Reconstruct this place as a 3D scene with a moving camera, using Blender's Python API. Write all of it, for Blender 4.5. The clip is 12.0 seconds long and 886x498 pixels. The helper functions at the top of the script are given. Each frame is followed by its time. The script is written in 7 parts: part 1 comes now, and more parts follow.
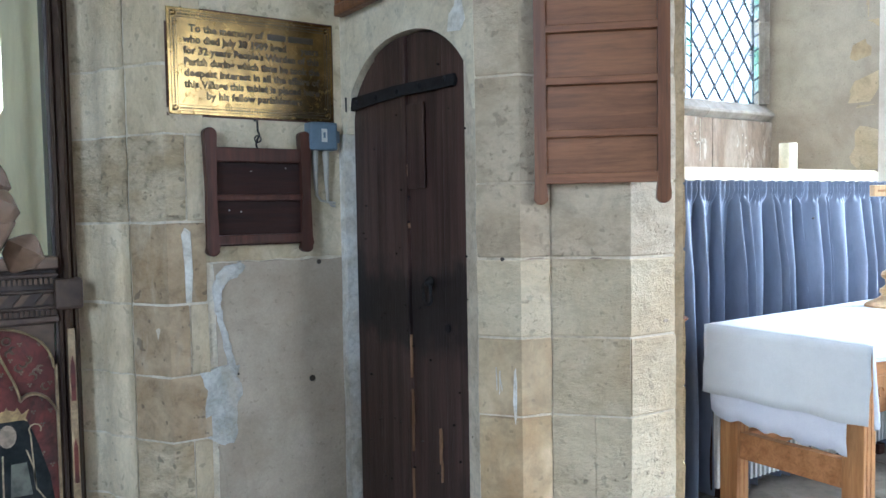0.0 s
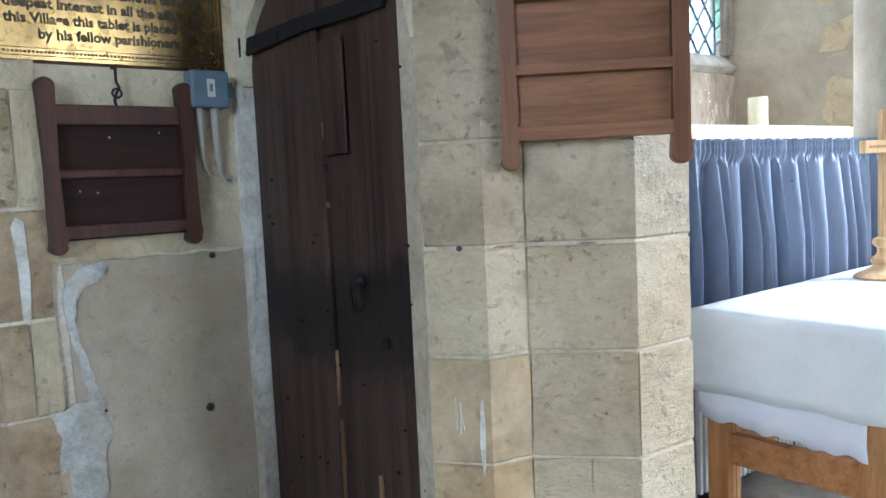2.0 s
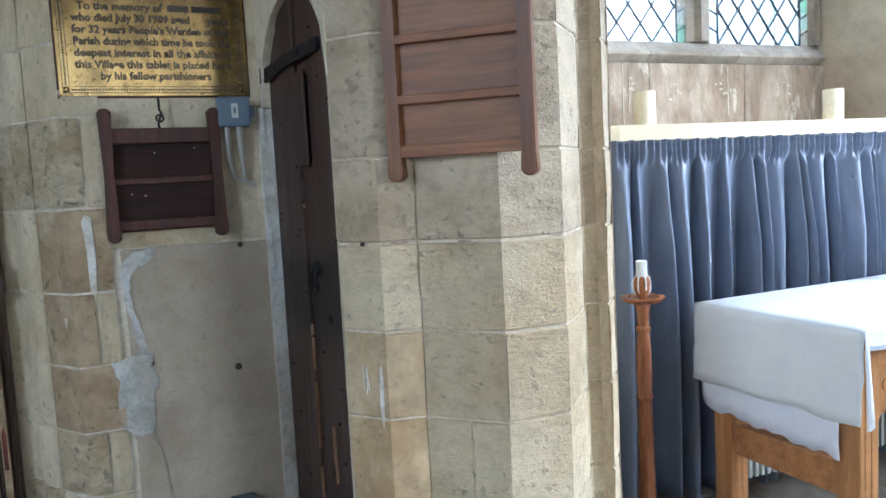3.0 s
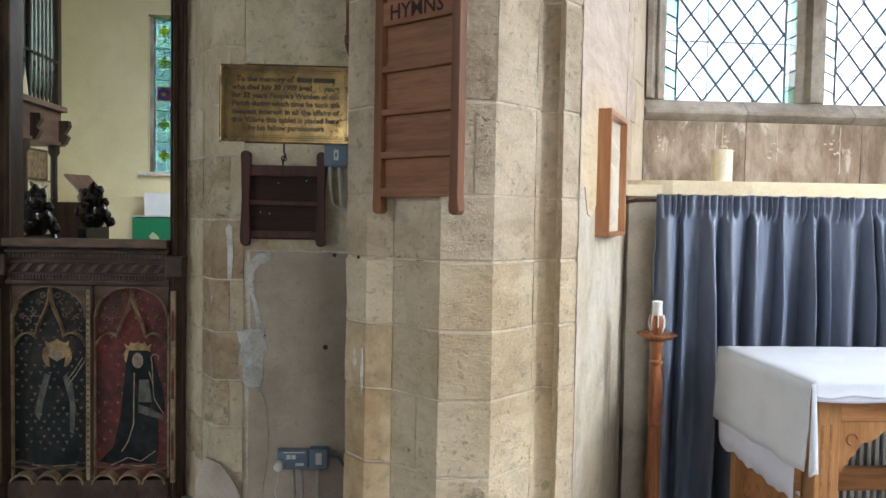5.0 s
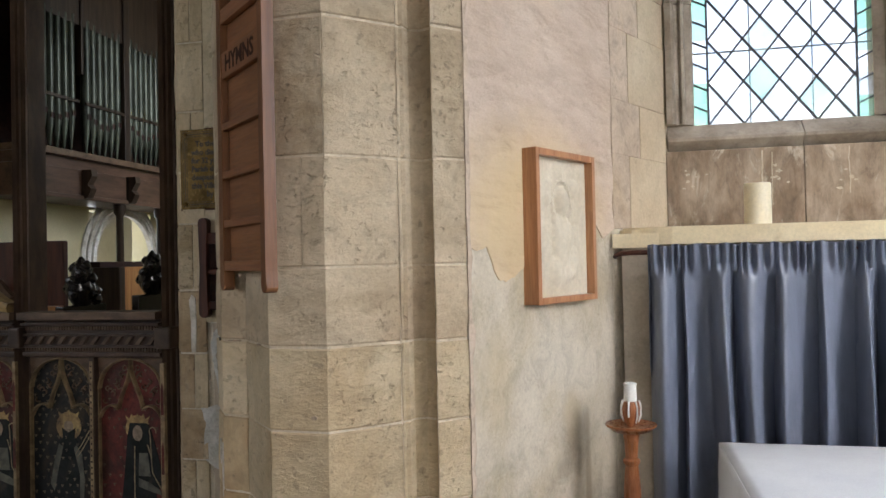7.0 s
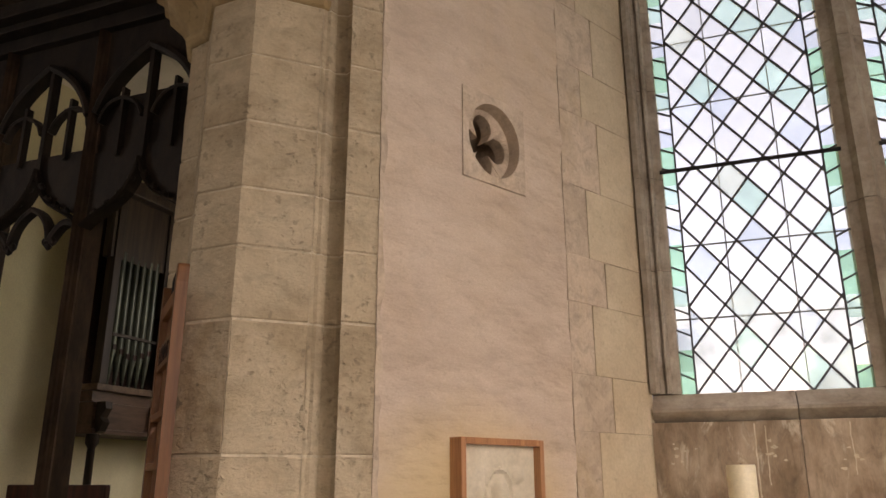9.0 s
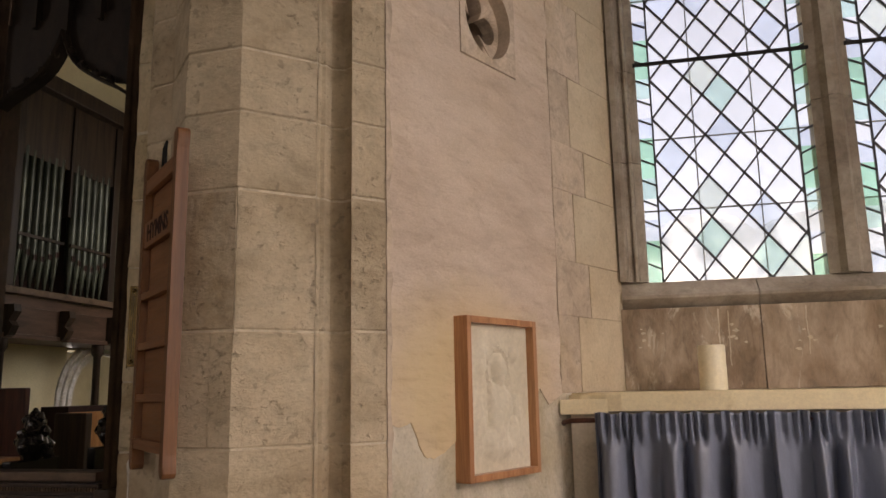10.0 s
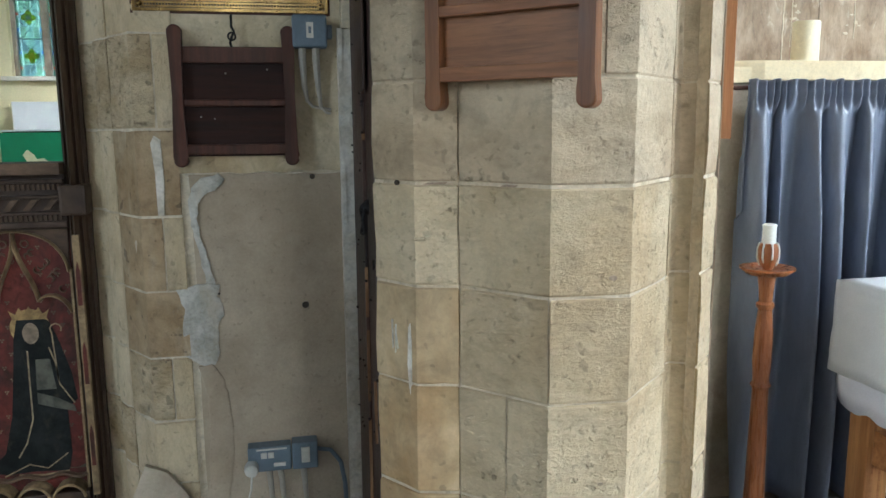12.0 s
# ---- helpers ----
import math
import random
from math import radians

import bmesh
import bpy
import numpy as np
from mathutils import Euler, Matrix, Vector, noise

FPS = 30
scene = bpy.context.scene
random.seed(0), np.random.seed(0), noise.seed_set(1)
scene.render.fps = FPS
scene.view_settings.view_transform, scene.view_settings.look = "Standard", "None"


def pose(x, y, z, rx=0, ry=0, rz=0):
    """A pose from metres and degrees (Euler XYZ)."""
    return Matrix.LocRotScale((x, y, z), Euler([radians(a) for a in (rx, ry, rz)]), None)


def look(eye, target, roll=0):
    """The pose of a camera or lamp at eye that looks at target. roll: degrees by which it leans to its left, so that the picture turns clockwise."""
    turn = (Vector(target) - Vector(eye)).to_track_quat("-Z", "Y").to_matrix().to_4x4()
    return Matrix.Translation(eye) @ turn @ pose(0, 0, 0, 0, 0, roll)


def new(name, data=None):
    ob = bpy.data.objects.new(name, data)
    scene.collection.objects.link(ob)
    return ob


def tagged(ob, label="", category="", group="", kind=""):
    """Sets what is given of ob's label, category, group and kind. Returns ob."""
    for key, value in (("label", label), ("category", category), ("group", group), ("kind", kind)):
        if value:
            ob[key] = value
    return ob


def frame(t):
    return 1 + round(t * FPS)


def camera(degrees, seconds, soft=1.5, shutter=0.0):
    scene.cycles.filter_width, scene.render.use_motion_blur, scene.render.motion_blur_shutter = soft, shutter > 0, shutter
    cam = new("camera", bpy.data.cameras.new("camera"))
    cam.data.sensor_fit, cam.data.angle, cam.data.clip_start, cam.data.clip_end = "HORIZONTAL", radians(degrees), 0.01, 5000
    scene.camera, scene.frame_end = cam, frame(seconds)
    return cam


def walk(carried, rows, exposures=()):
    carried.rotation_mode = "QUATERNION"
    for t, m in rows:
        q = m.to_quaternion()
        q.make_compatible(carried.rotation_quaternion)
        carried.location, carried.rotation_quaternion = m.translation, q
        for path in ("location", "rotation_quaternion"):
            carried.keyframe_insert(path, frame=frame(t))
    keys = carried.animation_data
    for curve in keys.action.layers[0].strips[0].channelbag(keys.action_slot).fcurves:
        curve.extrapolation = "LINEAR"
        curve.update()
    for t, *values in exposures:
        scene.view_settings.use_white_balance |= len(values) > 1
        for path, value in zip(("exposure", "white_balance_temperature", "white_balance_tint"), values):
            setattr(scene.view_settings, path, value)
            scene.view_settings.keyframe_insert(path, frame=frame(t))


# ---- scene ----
cam = camera(60.0, 12.0)
METRES, EYE, TILT, LEAN, TURN = 7.0, 1.5, 0.0, 0.0, -33.5
ROWS = [
    (0.0, 0.0, 0.0, 0.0, -0.05, -2.89, 0.98),
    (0.5, -0.0005, 0.0109, 0.0028, -3.57, -2.74, 0.58),
    (1.0, -0.0025, 0.0194, 0.0012, -3.9, -3.91, 0.69),
    (1.5, -0.0056, 0.0653, -0.0055, -4.34, -4.7, 1.62),
    (2.0, -0.0003, 0.0935, -0.0006, -5.31, -5.04, 2.63),
    (2.5, 0.0399, 0.0809, 0.0027, -0.3, -4.93, 2.86),
    (3.0, 0.1006, 0.0444, 0.0024, 8.97, -5.34, 2.99),
    (3.5, 0.1556, 0.0183, -0.0012, 18.2, -5.16, 2.01),
    (5.5, 0.2919, 0.0153, 0.0017, 33.62, -1.8, -0.71),
    (6.0, 0.3222, 0.0507, 0.0049, 38.99, -1.33, 0.5),
    (6.5, 0.3316, 0.1036, 0.0089, 41.32, -0.27, 1.39),
    (7.0, 0.3497, 0.152, 0.0127, 46.05, 0.84, 1.22),
    (7.5, 0.3827, 0.1899, 0.028, 54.52, 6.71, 1.54),
    (9.5, 0.412, 0.2171, 0.0462, 54.3, 17.27, 0.32),
    (10.0, 0.3683, 0.1842, 0.0315, 46.56, 10.41, 1.05),
    (10.5, 0.3183, 0.1554, 0.0175, 41.58, 1.9, 1.15),
    (11.0, 0.2573, 0.1402, 0.0055, 38.36, -4.0, 0.96),
    (11.5, 0.1922, 0.1142, -0.0056, 32.02, -8.74, 0.53),
    (12.0, 0.1316, 0.0967, -0.0026, 21.83, -9.21, 0.5),
]
EXPOSURES = [(0.0, 3.98, 4880, 5), (2.5, 3.78, 4980, 4), (3.7, 3.4, 5100, 5), (5.5, 3.05, 5900, 9), (6.5, 2.78, 6000, 10), (7.0, 2.52, 6200, 12), (7.5, 2.55, 6500, 14),
             (9.3, 1.90, 8000, 23), (10.0, 1.80, 7700, 23), (10.5, 2.05, 8000, 23), (11.0, 2.65, 8200, 21), (11.5, 3.05, 6550, 9), (12.0, 3.28, 5550, 2)]
walk(cam, [(t, pose(0, 0, EYE, TILT, LEAN, TURN) @ pose(METRES * x, METRES * y, METRES * z, 90 + pitch, roll, yaw)) for t, x, y, z, yaw, pitch, roll in ROWS], EXPOSURES)

# ---- world and light ----
world = bpy.data.worlds.new("sky")
scene.world = world
world.use_nodes = True
wn = world.node_tree.nodes
sky = wn.new("ShaderNodeTexSky")
sky.sky_type, sky.sun_disc = "NISHITA", False
sky.dust_density, sky.air_density = 7.0, 0.8
sky.sun_elevation, sky.sun_rotation = radians(42), radians(150)
cloud = wn.new("ShaderNodeHueSaturation")
cloud.inputs["Saturation"].default_value = 0.55
world.node_tree.links.new(sky.outputs[0], cloud.inputs["Color"])
world.node_tree.links.new(cloud.outputs[0], wn["Background"].inputs[0])
wn["Background"].inputs[1].default_value = 0.15

sun = new("sun", bpy.data.lights.new("sun", "SUN"))
sun.data.energy, sun.data.angle, sun.data.color = 0.3, radians(12), (1.0, 0.95, 0.88)
sun.matrix_world = look((6, -10, 12), (0, 0, 0))


def window_light(name, eye, target, w, h, watts, colour=(0.93, 0.97, 1.0)):
    """Daylight from an area lamp, at a window outside the view or added as fill."""
    li = bpy.data.lights.new(name, "AREA")
    li.shape, li.size, li.size_y, li.energy, li.color = "RECTANGLE", w, h, watts, colour
    new(name, li).matrix_world = look(eye, target)


window_light("aisle_window_light", (5.85, 0.3, 2.9), (2.0, 1.3, 1.6), 1.5, 2.4, 17)
# Added lamp above the east window, strengthens the sky's light on splay and shelf.
window_light("sky_over_churchyard", (4.3, 5.0, 5.6), (3.0, 2.7, 2.2), 2.4, 2.0, 30)
window_light("aisle_window_light", (5.45, -3.4, 2.9), (2.0, -2.4, 1.6), 1.6, 2.4, 6)
window_light("nave_window_light", (-5.4, -2.6, 3.4), (0.8, 1.6, 1.2), 1.8, 2.8, 16.5)
window_light("west_window_light", (0.65, -8.4, 2.7), (0.65, 0.0, 1.8), 0.7, 2.0, 3)
window_light("aisle_west_window_light", (3.75, -8.4, 3.0), (3.0, 0.0, 1.8), 1.4, 2.4, 2.8)
# Unseen lamp added to brighten the cream chancel walls.
window_light("chancel_window_light", (0.38, 6.9, 3.4), (-3.0, 6.8, 2.0), 1.0, 1.8, 6)
# Added lamp inside the windowless vestry, brightens the space behind the arch.
window_light("vestry_window_light", (-3.5, 7.3, 1.7), (-2.0, 7.0, 1.4), 0.7, 1.0, 2)

# ---- materials ----
def material(name):
    m = bpy.data.materials.new(name)
    m.use_nodes = True
    nt = m.node_tree
    return m, nt, nt.nodes["Principled BSDF"]


def nnode(nt, kind, **inputs):
    n = nt.nodes.new(kind)
    for k, v in inputs.items():
        n.inputs[k.replace("_", " ")].default_value = v
    return n


def noise_tex(nt, coord, scale, detail=4.0, rough=0.55, stretch=(1, 1, 1), warp=0.0):
    mp = nt.nodes.new("ShaderNodeMapping")
    mp.inputs["Scale"].default_value = stretch
    nt.links.new(coord, mp.inputs["Vector"])
    n = nnode(nt, "ShaderNodeTexNoise", Scale=scale, Detail=detail, Roughness=rough, Distortion=warp)
    nt.links.new(mp.outputs[0], n.inputs["Vector"])
    return n.outputs["Fac"]


def ramp(nt, fac, stops):
    r = nt.nodes.new("ShaderNodeValToRGB")
    e = r.color_ramp.elements
    while len(e) < len(stops):
        e.new(0.5)
    for el, (p, c) in zip(e, stops):
        el.position, el.color = p, (*c, 1) if len(c) == 3 else c
    nt.links.new(fac, r.inputs[0])
    return r.outputs[0]


def mix(nt, fac, a, b, mode="MIX"):
    n = nt.nodes.new("ShaderNodeMix")
    n.data_type, n.blend_type = "RGBA", mode
    for sock, v in ((n.inputs[0], fac), (n.inputs[6], a), (n.inputs[7], b)):
        if hasattr(v, "links"):
            nt.links.new(v, sock)
        elif isinstance(v, (int, float)):
            sock.default_value = v
        else:
            sock.default_value = (*v, 1)
    return n.outputs[2]


def grey(v):
    return (v, v, v)


def surface(name, light, dark, scale=3.0, grain=60.0, rough=0.8, bump=0.25, depth=0.004, vary=0.25, stains=None, stain_scale=1.6,
            stain_at=(0.52, 0.68), stretch=(1, 1, 1), stain_stretch=(1, 1, 0.6), metal=0.0, tint=None, speck=0.0, relief=12.0, spec=0.5, mottle=0.28, relief_rough=0.62, fine_share=0.22, pits=0.0):
    """A surface with broad colour drift, fine grain, stains and relief. vary: how much single pieces differ; tint: the colour that some pieces lean to."""
    m, nt, b = material(name)
    co = nt.nodes.new("ShaderNodeTexCoord").outputs["Object"]
    info = nt.nodes.new("ShaderNodeObjectInfo").outputs["Random"]
    broad = noise_tex(nt, co, scale, 5, 0.6, stretch, 0.4)
    fine = noise_tex(nt, co, grain, 6, 0.7, stretch)
    col = mix(nt, ramp(nt, broad, [(0.38, grey(0)), (0.60, grey(1))]), dark, light)
    if tint:
        col = mix(nt, ramp(nt, info, [(0.35, grey(0)), (1.0, grey(0.85))]), col, tint)
    if stains:
        st = noise_tex(nt, co, stain_scale, 6, 0.65, stain_stretch, 0.6)
        col = mix(nt, ramp(nt, st, [(stain_at[0], grey(0)), (stain_at[1], grey(0.75))]), col, stains)
    if mottle:
        mo = noise_tex(nt, co, scale * 3.7, 6, 0.7, stretch, 0.8)
        col = mix(nt, 1.0, col, ramp(nt, mo, [(0.30, grey(1 - mottle)), (0.5, grey(1.0)), (0.72, grey(1 + mottle * 0.45))]), "MULTIPLY")
    col = mix(nt, 1.0, col, ramp(nt, fine, [(0.25, grey(0.84)), (0.75, grey(1.08))]), "MULTIPLY")
    if vary:
        rn = nt.nodes.new("ShaderNodeMath")
        rn.operation = "FRACT"
        mu = nt.nodes.new("ShaderNodeMath")
        mu.operation, mu.inputs[1].default_value = "MULTIPLY", 7.31
        nt.links.new(info, mu.inputs[0])
        nt.links.new(mu.outputs[0], rn.inputs[0])
        col = mix(nt, 1.0, col, ramp(nt, rn.outputs[0], [(0.0, grey(1 - vary)), (1.0, grey(1.0 + vary * 0.4))]), "MULTIPLY")
    if speck:
        sp = noise_tex(nt, co, grain * 0.45, 2, 0.5)
        col = mix(nt, ramp(nt, sp, [(0.66, grey(0)), (0.70, grey(speck))]), col, (0.05, 0.04, 0.03))
    if pits:
        hole = ramp(nt, noise_tex(nt, co, 44.0, 4, 0.6, (1, 1, 1.2), 0.3), [(0.57, grey(0)), (0.70, grey(1))])
        where = ramp(nt, noise_tex(nt, co, 5.0, 3, 0.6), [(0.42, grey(0.1)), (0.62, grey(1))])
        hole = mix(nt, 1.0, hole, where, "MULTIPLY")
        col = mix(nt, hole, col, mix(nt, 1.0, col, grey(1 - 0.45 * pits), "MULTIPLY"))
    nt.links.new(col, b.inputs["Base Color"])
    rr = ramp(nt, fine, [(0.2, grey(max(0.03, rough - 0.12))), (0.8, grey(min(1, rough + 0.1)))])
    nt.links.new(rr, b.inputs["Roughness"])
    b.inputs["Metallic"].default_value = metal
    b.inputs["Specular IOR Level"].default_value = spec
    if bump:
        rel = noise_tex(nt, co, relief, 8, relief_rough, stretch)
        mx = mix(nt, fine_share, rel, fine)
        if pits:
            mx = mix(nt, mix(nt, 1.0, hole, grey(pits), "MULTIPLY"), mx, grey(0.0))
        bp = nnode(nt, "ShaderNodeBump", Strength=bump, Distance=depth)
        nt.links.new(mx, bp.inputs["Height"])
        nt.links.new(bp.outputs[0], b.inputs["Normal"])
    return m


def wood(name, light, dark, rough=0.5, grain=14.0, bump=0.25, vary=0.2, along=(8, 8, 0.6), stains=None, stain_at=(0.55, 0.7)):
    return surface(name, light, dark, 2.5, grain, rough, bump, 0.002, vary, stains, 2.0, stain_at, along, relief=20.0, spec=0.3)


def plain(name, colour, rough=0.5, metal=0.0, drift=0.12, scale=6.0, bump=0.05, coat=0.0):
    m = surface(name, colour, tuple(c * (1 - drift) for c in colour), scale, 90.0, rough, bump, 0.001, 0.0, metal=metal, mottle=0.0)
    m.node_tree.nodes["Principled BSDF"].inputs["Coat Weight"].default_value = coat
    return m


def glass(name, colour, alpha=0.9, drift=0.0):
    m, nt, b = material(name)
    nt.nodes.remove(b)
    out = nt.nodes["Material Output"]
    tr = nt.nodes.new("ShaderNodeBsdfTransparent")
    gl = nnode(nt, "ShaderNodeBsdfGlossy", Roughness=0.06)
    df = nnode(nt, "ShaderNodeBsdfTranslucent")
    co = nt.nodes.new("ShaderNodeTexCoord").outputs["Object"]
    info = nt.nodes.new("ShaderNodeObjectInfo").outputs["Random"]
    st = noise_tex(nt, co, 9.0, 4, 0.6)
    col = mix(nt, ramp(nt, st, [(0.35, grey(0)), (0.7, grey(1))]), colour, tuple(c * (1 - drift) for c in colour))
    col = mix(nt, 1.0, col, ramp(nt, info, [(0.0, grey(1 - drift)), (1.0, grey(1))]), "MULTIPLY")
    nt.links.new(col, tr.inputs[0])
    nt.links.new(col, df.inputs[0])
    a = nt.nodes.new("ShaderNodeMixShader")
    a.inputs[0].default_value = 1 - alpha
    nt.links.new(tr.outputs[0], a.inputs[1])
    nt.links.new(df.outputs[0], a.inputs[2])
    s = nt.nodes.new("ShaderNodeMixShader")
    s.inputs[0].default_value = 0.05
    nt.links.new(a.outputs[0], s.inputs[1])
    nt.links.new(gl.outputs[0], s.inputs[2])
    nt.links.new(s.outputs[0], out.inputs[0])
    return m


ASHLAR = surface("limestone", (0.645, 0.538, 0.366), (0.51, 0.406, 0.255), 2.2, 60, 0.9, 0.95, 0.016, 0.05, (0.47, 0.345, 0.195), 2.4, (0.52, 0.74), speck=0.3, mottle=0.2, stretch=(1, 1, 1.6), fine_share=0.35, pits=0.8)
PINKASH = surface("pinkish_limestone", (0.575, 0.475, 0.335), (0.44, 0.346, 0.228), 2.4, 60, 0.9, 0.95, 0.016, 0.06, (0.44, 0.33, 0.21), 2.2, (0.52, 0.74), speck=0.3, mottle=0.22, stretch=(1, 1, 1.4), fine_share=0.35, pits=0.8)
JAMBSTONE = surface("pale_jamb_limestone", (0.66, 0.56, 0.39), (0.545, 0.44, 0.28), 3.0, 60, 0.9, 0.85, 0.018, 0.06, (0.47, 0.355, 0.21), 2.0, (0.54, 0.76), speck=0.3, mottle=0.2, stretch=(1.4, 1.4, 0.8), fine_share=0.3, pits=0.5)
JOINT = surface("buff_joint_mortar", (0.655, 0.57, 0.43), (0.53, 0.44, 0.31), 8.0, 90, 0.95, 0.6, 0.005, 0.0)
HONEY = surface("honey_limestone", (0.61, 0.475, 0.285), (0.45, 0.325, 0.17), 3.0, 70, 0.88, 0.5, 0.006, 0.14, (0.36, 0.215, 0.09), 1.8, (0.48, 0.72), tint=(0.56, 0.46, 0.31), speck=0.3, stain_stretch=(1.6, 1.6, 0.5))
PITTED = surface("pitted_jamb_limestone", (0.63, 0.525, 0.355), (0.47, 0.365, 0.22), 5.0, 55, 0.92, 1.0, 0.035, 0.05, (0.42, 0.305, 0.165), 4.0, (0.50, 0.70), speck=0.45, mottle=0.3, stretch=(1, 1, 1.8), relief=9.0, pits=1.0)
BROWNSTONE = surface("iron_stained_limestone", (0.50, 0.38, 0.235), (0.345, 0.24, 0.13), 5.0, 55, 0.92, 1.0, 0.018, 0.12, (0.58, 0.50, 0.37), 5.0, (0.54, 0.70), speck=0.5, stain_stretch=(1.5, 1.5, 0.5))
WORN = surface("worn_limestone", (0.56, 0.465, 0.335), (0.41, 0.315, 0.20), 6.0, 55, 0.92, 1.0, 0.02, 0.06, (0.36, 0.255, 0.145), 3.0, (0.48, 0.72), speck=0.5, pits=1.0)
MORTAR = surface("lime_mortar", (0.697, 0.634, 0.509), (0.538, 0.463, 0.338), 8.0, 90, 0.95, 0.5, 0.004, 0.0)
PLASTER = surface("buff_plaster", (0.60, 0.485, 0.385), (0.525, 0.415, 0.325), 1.6, 80, 0.9, 1.0, 0.085, 0.0, (0.57, 0.44, 0.31), 1.3, (0.50, 0.70), relief=3.6, speck=0.1, mottle=0.12, relief_rough=0.40, fine_share=0.025, stretch=(1, 1, 2.1))
DADO = surface("damp_grey_plaster", (0.585, 0.525, 0.42), (0.455, 0.39, 0.285), 2.2, 80, 0.9, 0.6, 0.02, 0.0, (0.43, 0.355, 0.225), 2.6, (0.48, 0.64), speck=0.15, mottle=0.25)
SMOOTHQUOIN = surface("smooth_quoin_limestone", (0.60, 0.505, 0.365), (0.53, 0.43, 0.30), 3.0, 70, 0.9, 0.5, 0.006, 0.05, (0.47, 0.36, 0.22), 2.2, (0.56, 0.8), speck=0.15, mottle=0.12)
QUOIN = surface("quoin_limestone", (0.575, 0.465, 0.36), (0.48, 0.38, 0.285), 4.0, 70, 0.9, 0.6, 0.008, 0.10, (0.447, 0.322, 0.172), 2.6, (0.54, 0.8), speck=0.2)
LOWER = surface("grey_plaster", (0.592, 0.532, 0.436), (0.422, 0.356, 0.266), 1.8, 80, 0.9, 0.6, 0.015, 0.0, (0.249, 0.195, 0.135), 2.0, (0.57, 0.74), speck=0.1, mottle=0.18)
RECESS = surface("old_plaster", (0.638, 0.554, 0.398), (0.477, 0.393, 0.249), 3.0, 80, 0.9, 0.5, 0.006, 0.0, (0.445, 0.301, 0.145), 2.0, (0.54, 0.78), speck=0.3)
DOORPLASTER = surface("cream_limewash", (0.74, 0.665, 0.50), (0.62, 0.535, 0.375), 3.0, 80, 0.9, 0.5, 0.006, 0.0, (0.56, 0.44, 0.28), 2.0, (0.56, 0.8), speck=0.25)
RENDER = surface("cement_render", (0.50, 0.425, 0.325), (0.39, 0.32, 0.235), 2.0, 110, 0.85, 0.25, 0.004, 0.0, (0.33, 0.26, 0.18), 1.5, (0.5, 0.8), speck=0.2, mottle=0.12)
PATCH = surface("grey_filler", (0.58, 0.57, 0.53), (0.38, 0.365, 0.32), 11.0, 80, 0.8, 0.8, 0.010, 0.0, (0.45, 0.40, 0.31), 9.0, (0.52, 0.66))
LIME = surface("white_limewash", (0.763, 0.741, 0.686), (0.585, 0.541, 0.453), 9.0, 80, 0.85, 0.6, 0.006, 0.0)
STAINED = surface("stained_stone", (0.44, 0.35, 0.26), (0.25, 0.18, 0.12), 3.0, 70, 0.9, 0.6, 0.008, 0.10, (0.62, 0.55, 0.44), 5.0, (0.60, 0.66), stretch=(2.0, 1, 0.8), stain_stretch=(2.2, 1, 0.9), mottle=0.35)
WINSTONE = surface("window_stone", (0.44, 0.385, 0.315), (0.29, 0.235, 0.18), 4.0, 80, 0.9, 0.4, 0.005, 0.15, (0.26, 0.21, 0.16), 3.0, (0.55, 0.8))
SILLSTONE = surface("shelf_stone", (0.78, 0.68, 0.46), (0.70, 0.59, 0.38), 3.0, 90, 0.8, 0.3, 0.004, 0.0, (0.5, 0.38, 0.2), 5.0, (0.6, 0.8), mottle=0.08)
CREAM = surface("cream_distemper", (0.78, 0.71, 0.46), (0.72, 0.64, 0.40), 1.5, 60, 0.85, 0.15, 0.004, 0.0, mottle=0.04)
WHITEWASH = surface("white_plaster", (0.74, 0.71, 0.64), (0.64, 0.60, 0.52), 1.5, 60, 0.85, 0.25, 0.006, 0.0, mottle=0.08)
FLOOR = surface("stone_flag", (0.34, 0.295, 0.235), (0.22, 0.187, 0.146), 4.0, 60, 0.6, 0.3, 0.004, 0.25, (0.2, 0.16, 0.12), 2.0)
CEILING = wood("dark_boarding", (0.075, 0.050, 0.034), (0.035, 0.024, 0.018), 0.7)
DOORWOOD = wood("dark_oak", (0.082, 0.046, 0.037), (0.040, 0.022, 0.018), 0.46, 10, 0.7, 0.25, (10, 10, 0.5), (0.018, 0.013, 0.012), (0.54, 0.68))
SPLIT = wood("bare_split_oak", (0.40, 0.24, 0.13), (0.22, 0.12, 0.06), 0.7)
HYMN = wood("stained_oak", (0.215, 0.092, 0.037), (0.14, 0.055, 0.021), 0.42, 12, 0.3, 0.12, (9, 9, 0.7))
HYMNBACK = wood("stained_oak_board", (0.265, 0.118, 0.050), (0.19, 0.079, 0.032), 0.45, 12, 0.3, 0.1, (0.8, 9, 9))
DARKBOARD = wood("dark_stained_wood", (0.088, 0.029, 0.016), (0.046, 0.016, 0.009), 0.5, 12, 0.3, 0.1, (9, 9, 0.8))
DARKBACK = wood("blackened_board", (0.040, 0.014, 0.009), (0.020, 0.008, 0.006), 0.75, along=(0.8, 9, 9))
OAK = wood("golden_oak", (0.46, 0.235, 0.09), (0.34, 0.155, 0.055), 0.4, 12, 0.25, 0.15, (9, 9, 0.7))
OAKRAIL = wood("golden_oak_rail", (0.44, 0.21, 0.08), (0.32, 0.14, 0.05), 0.4, 12, 0.25, 0.15, (0.7, 9, 9))
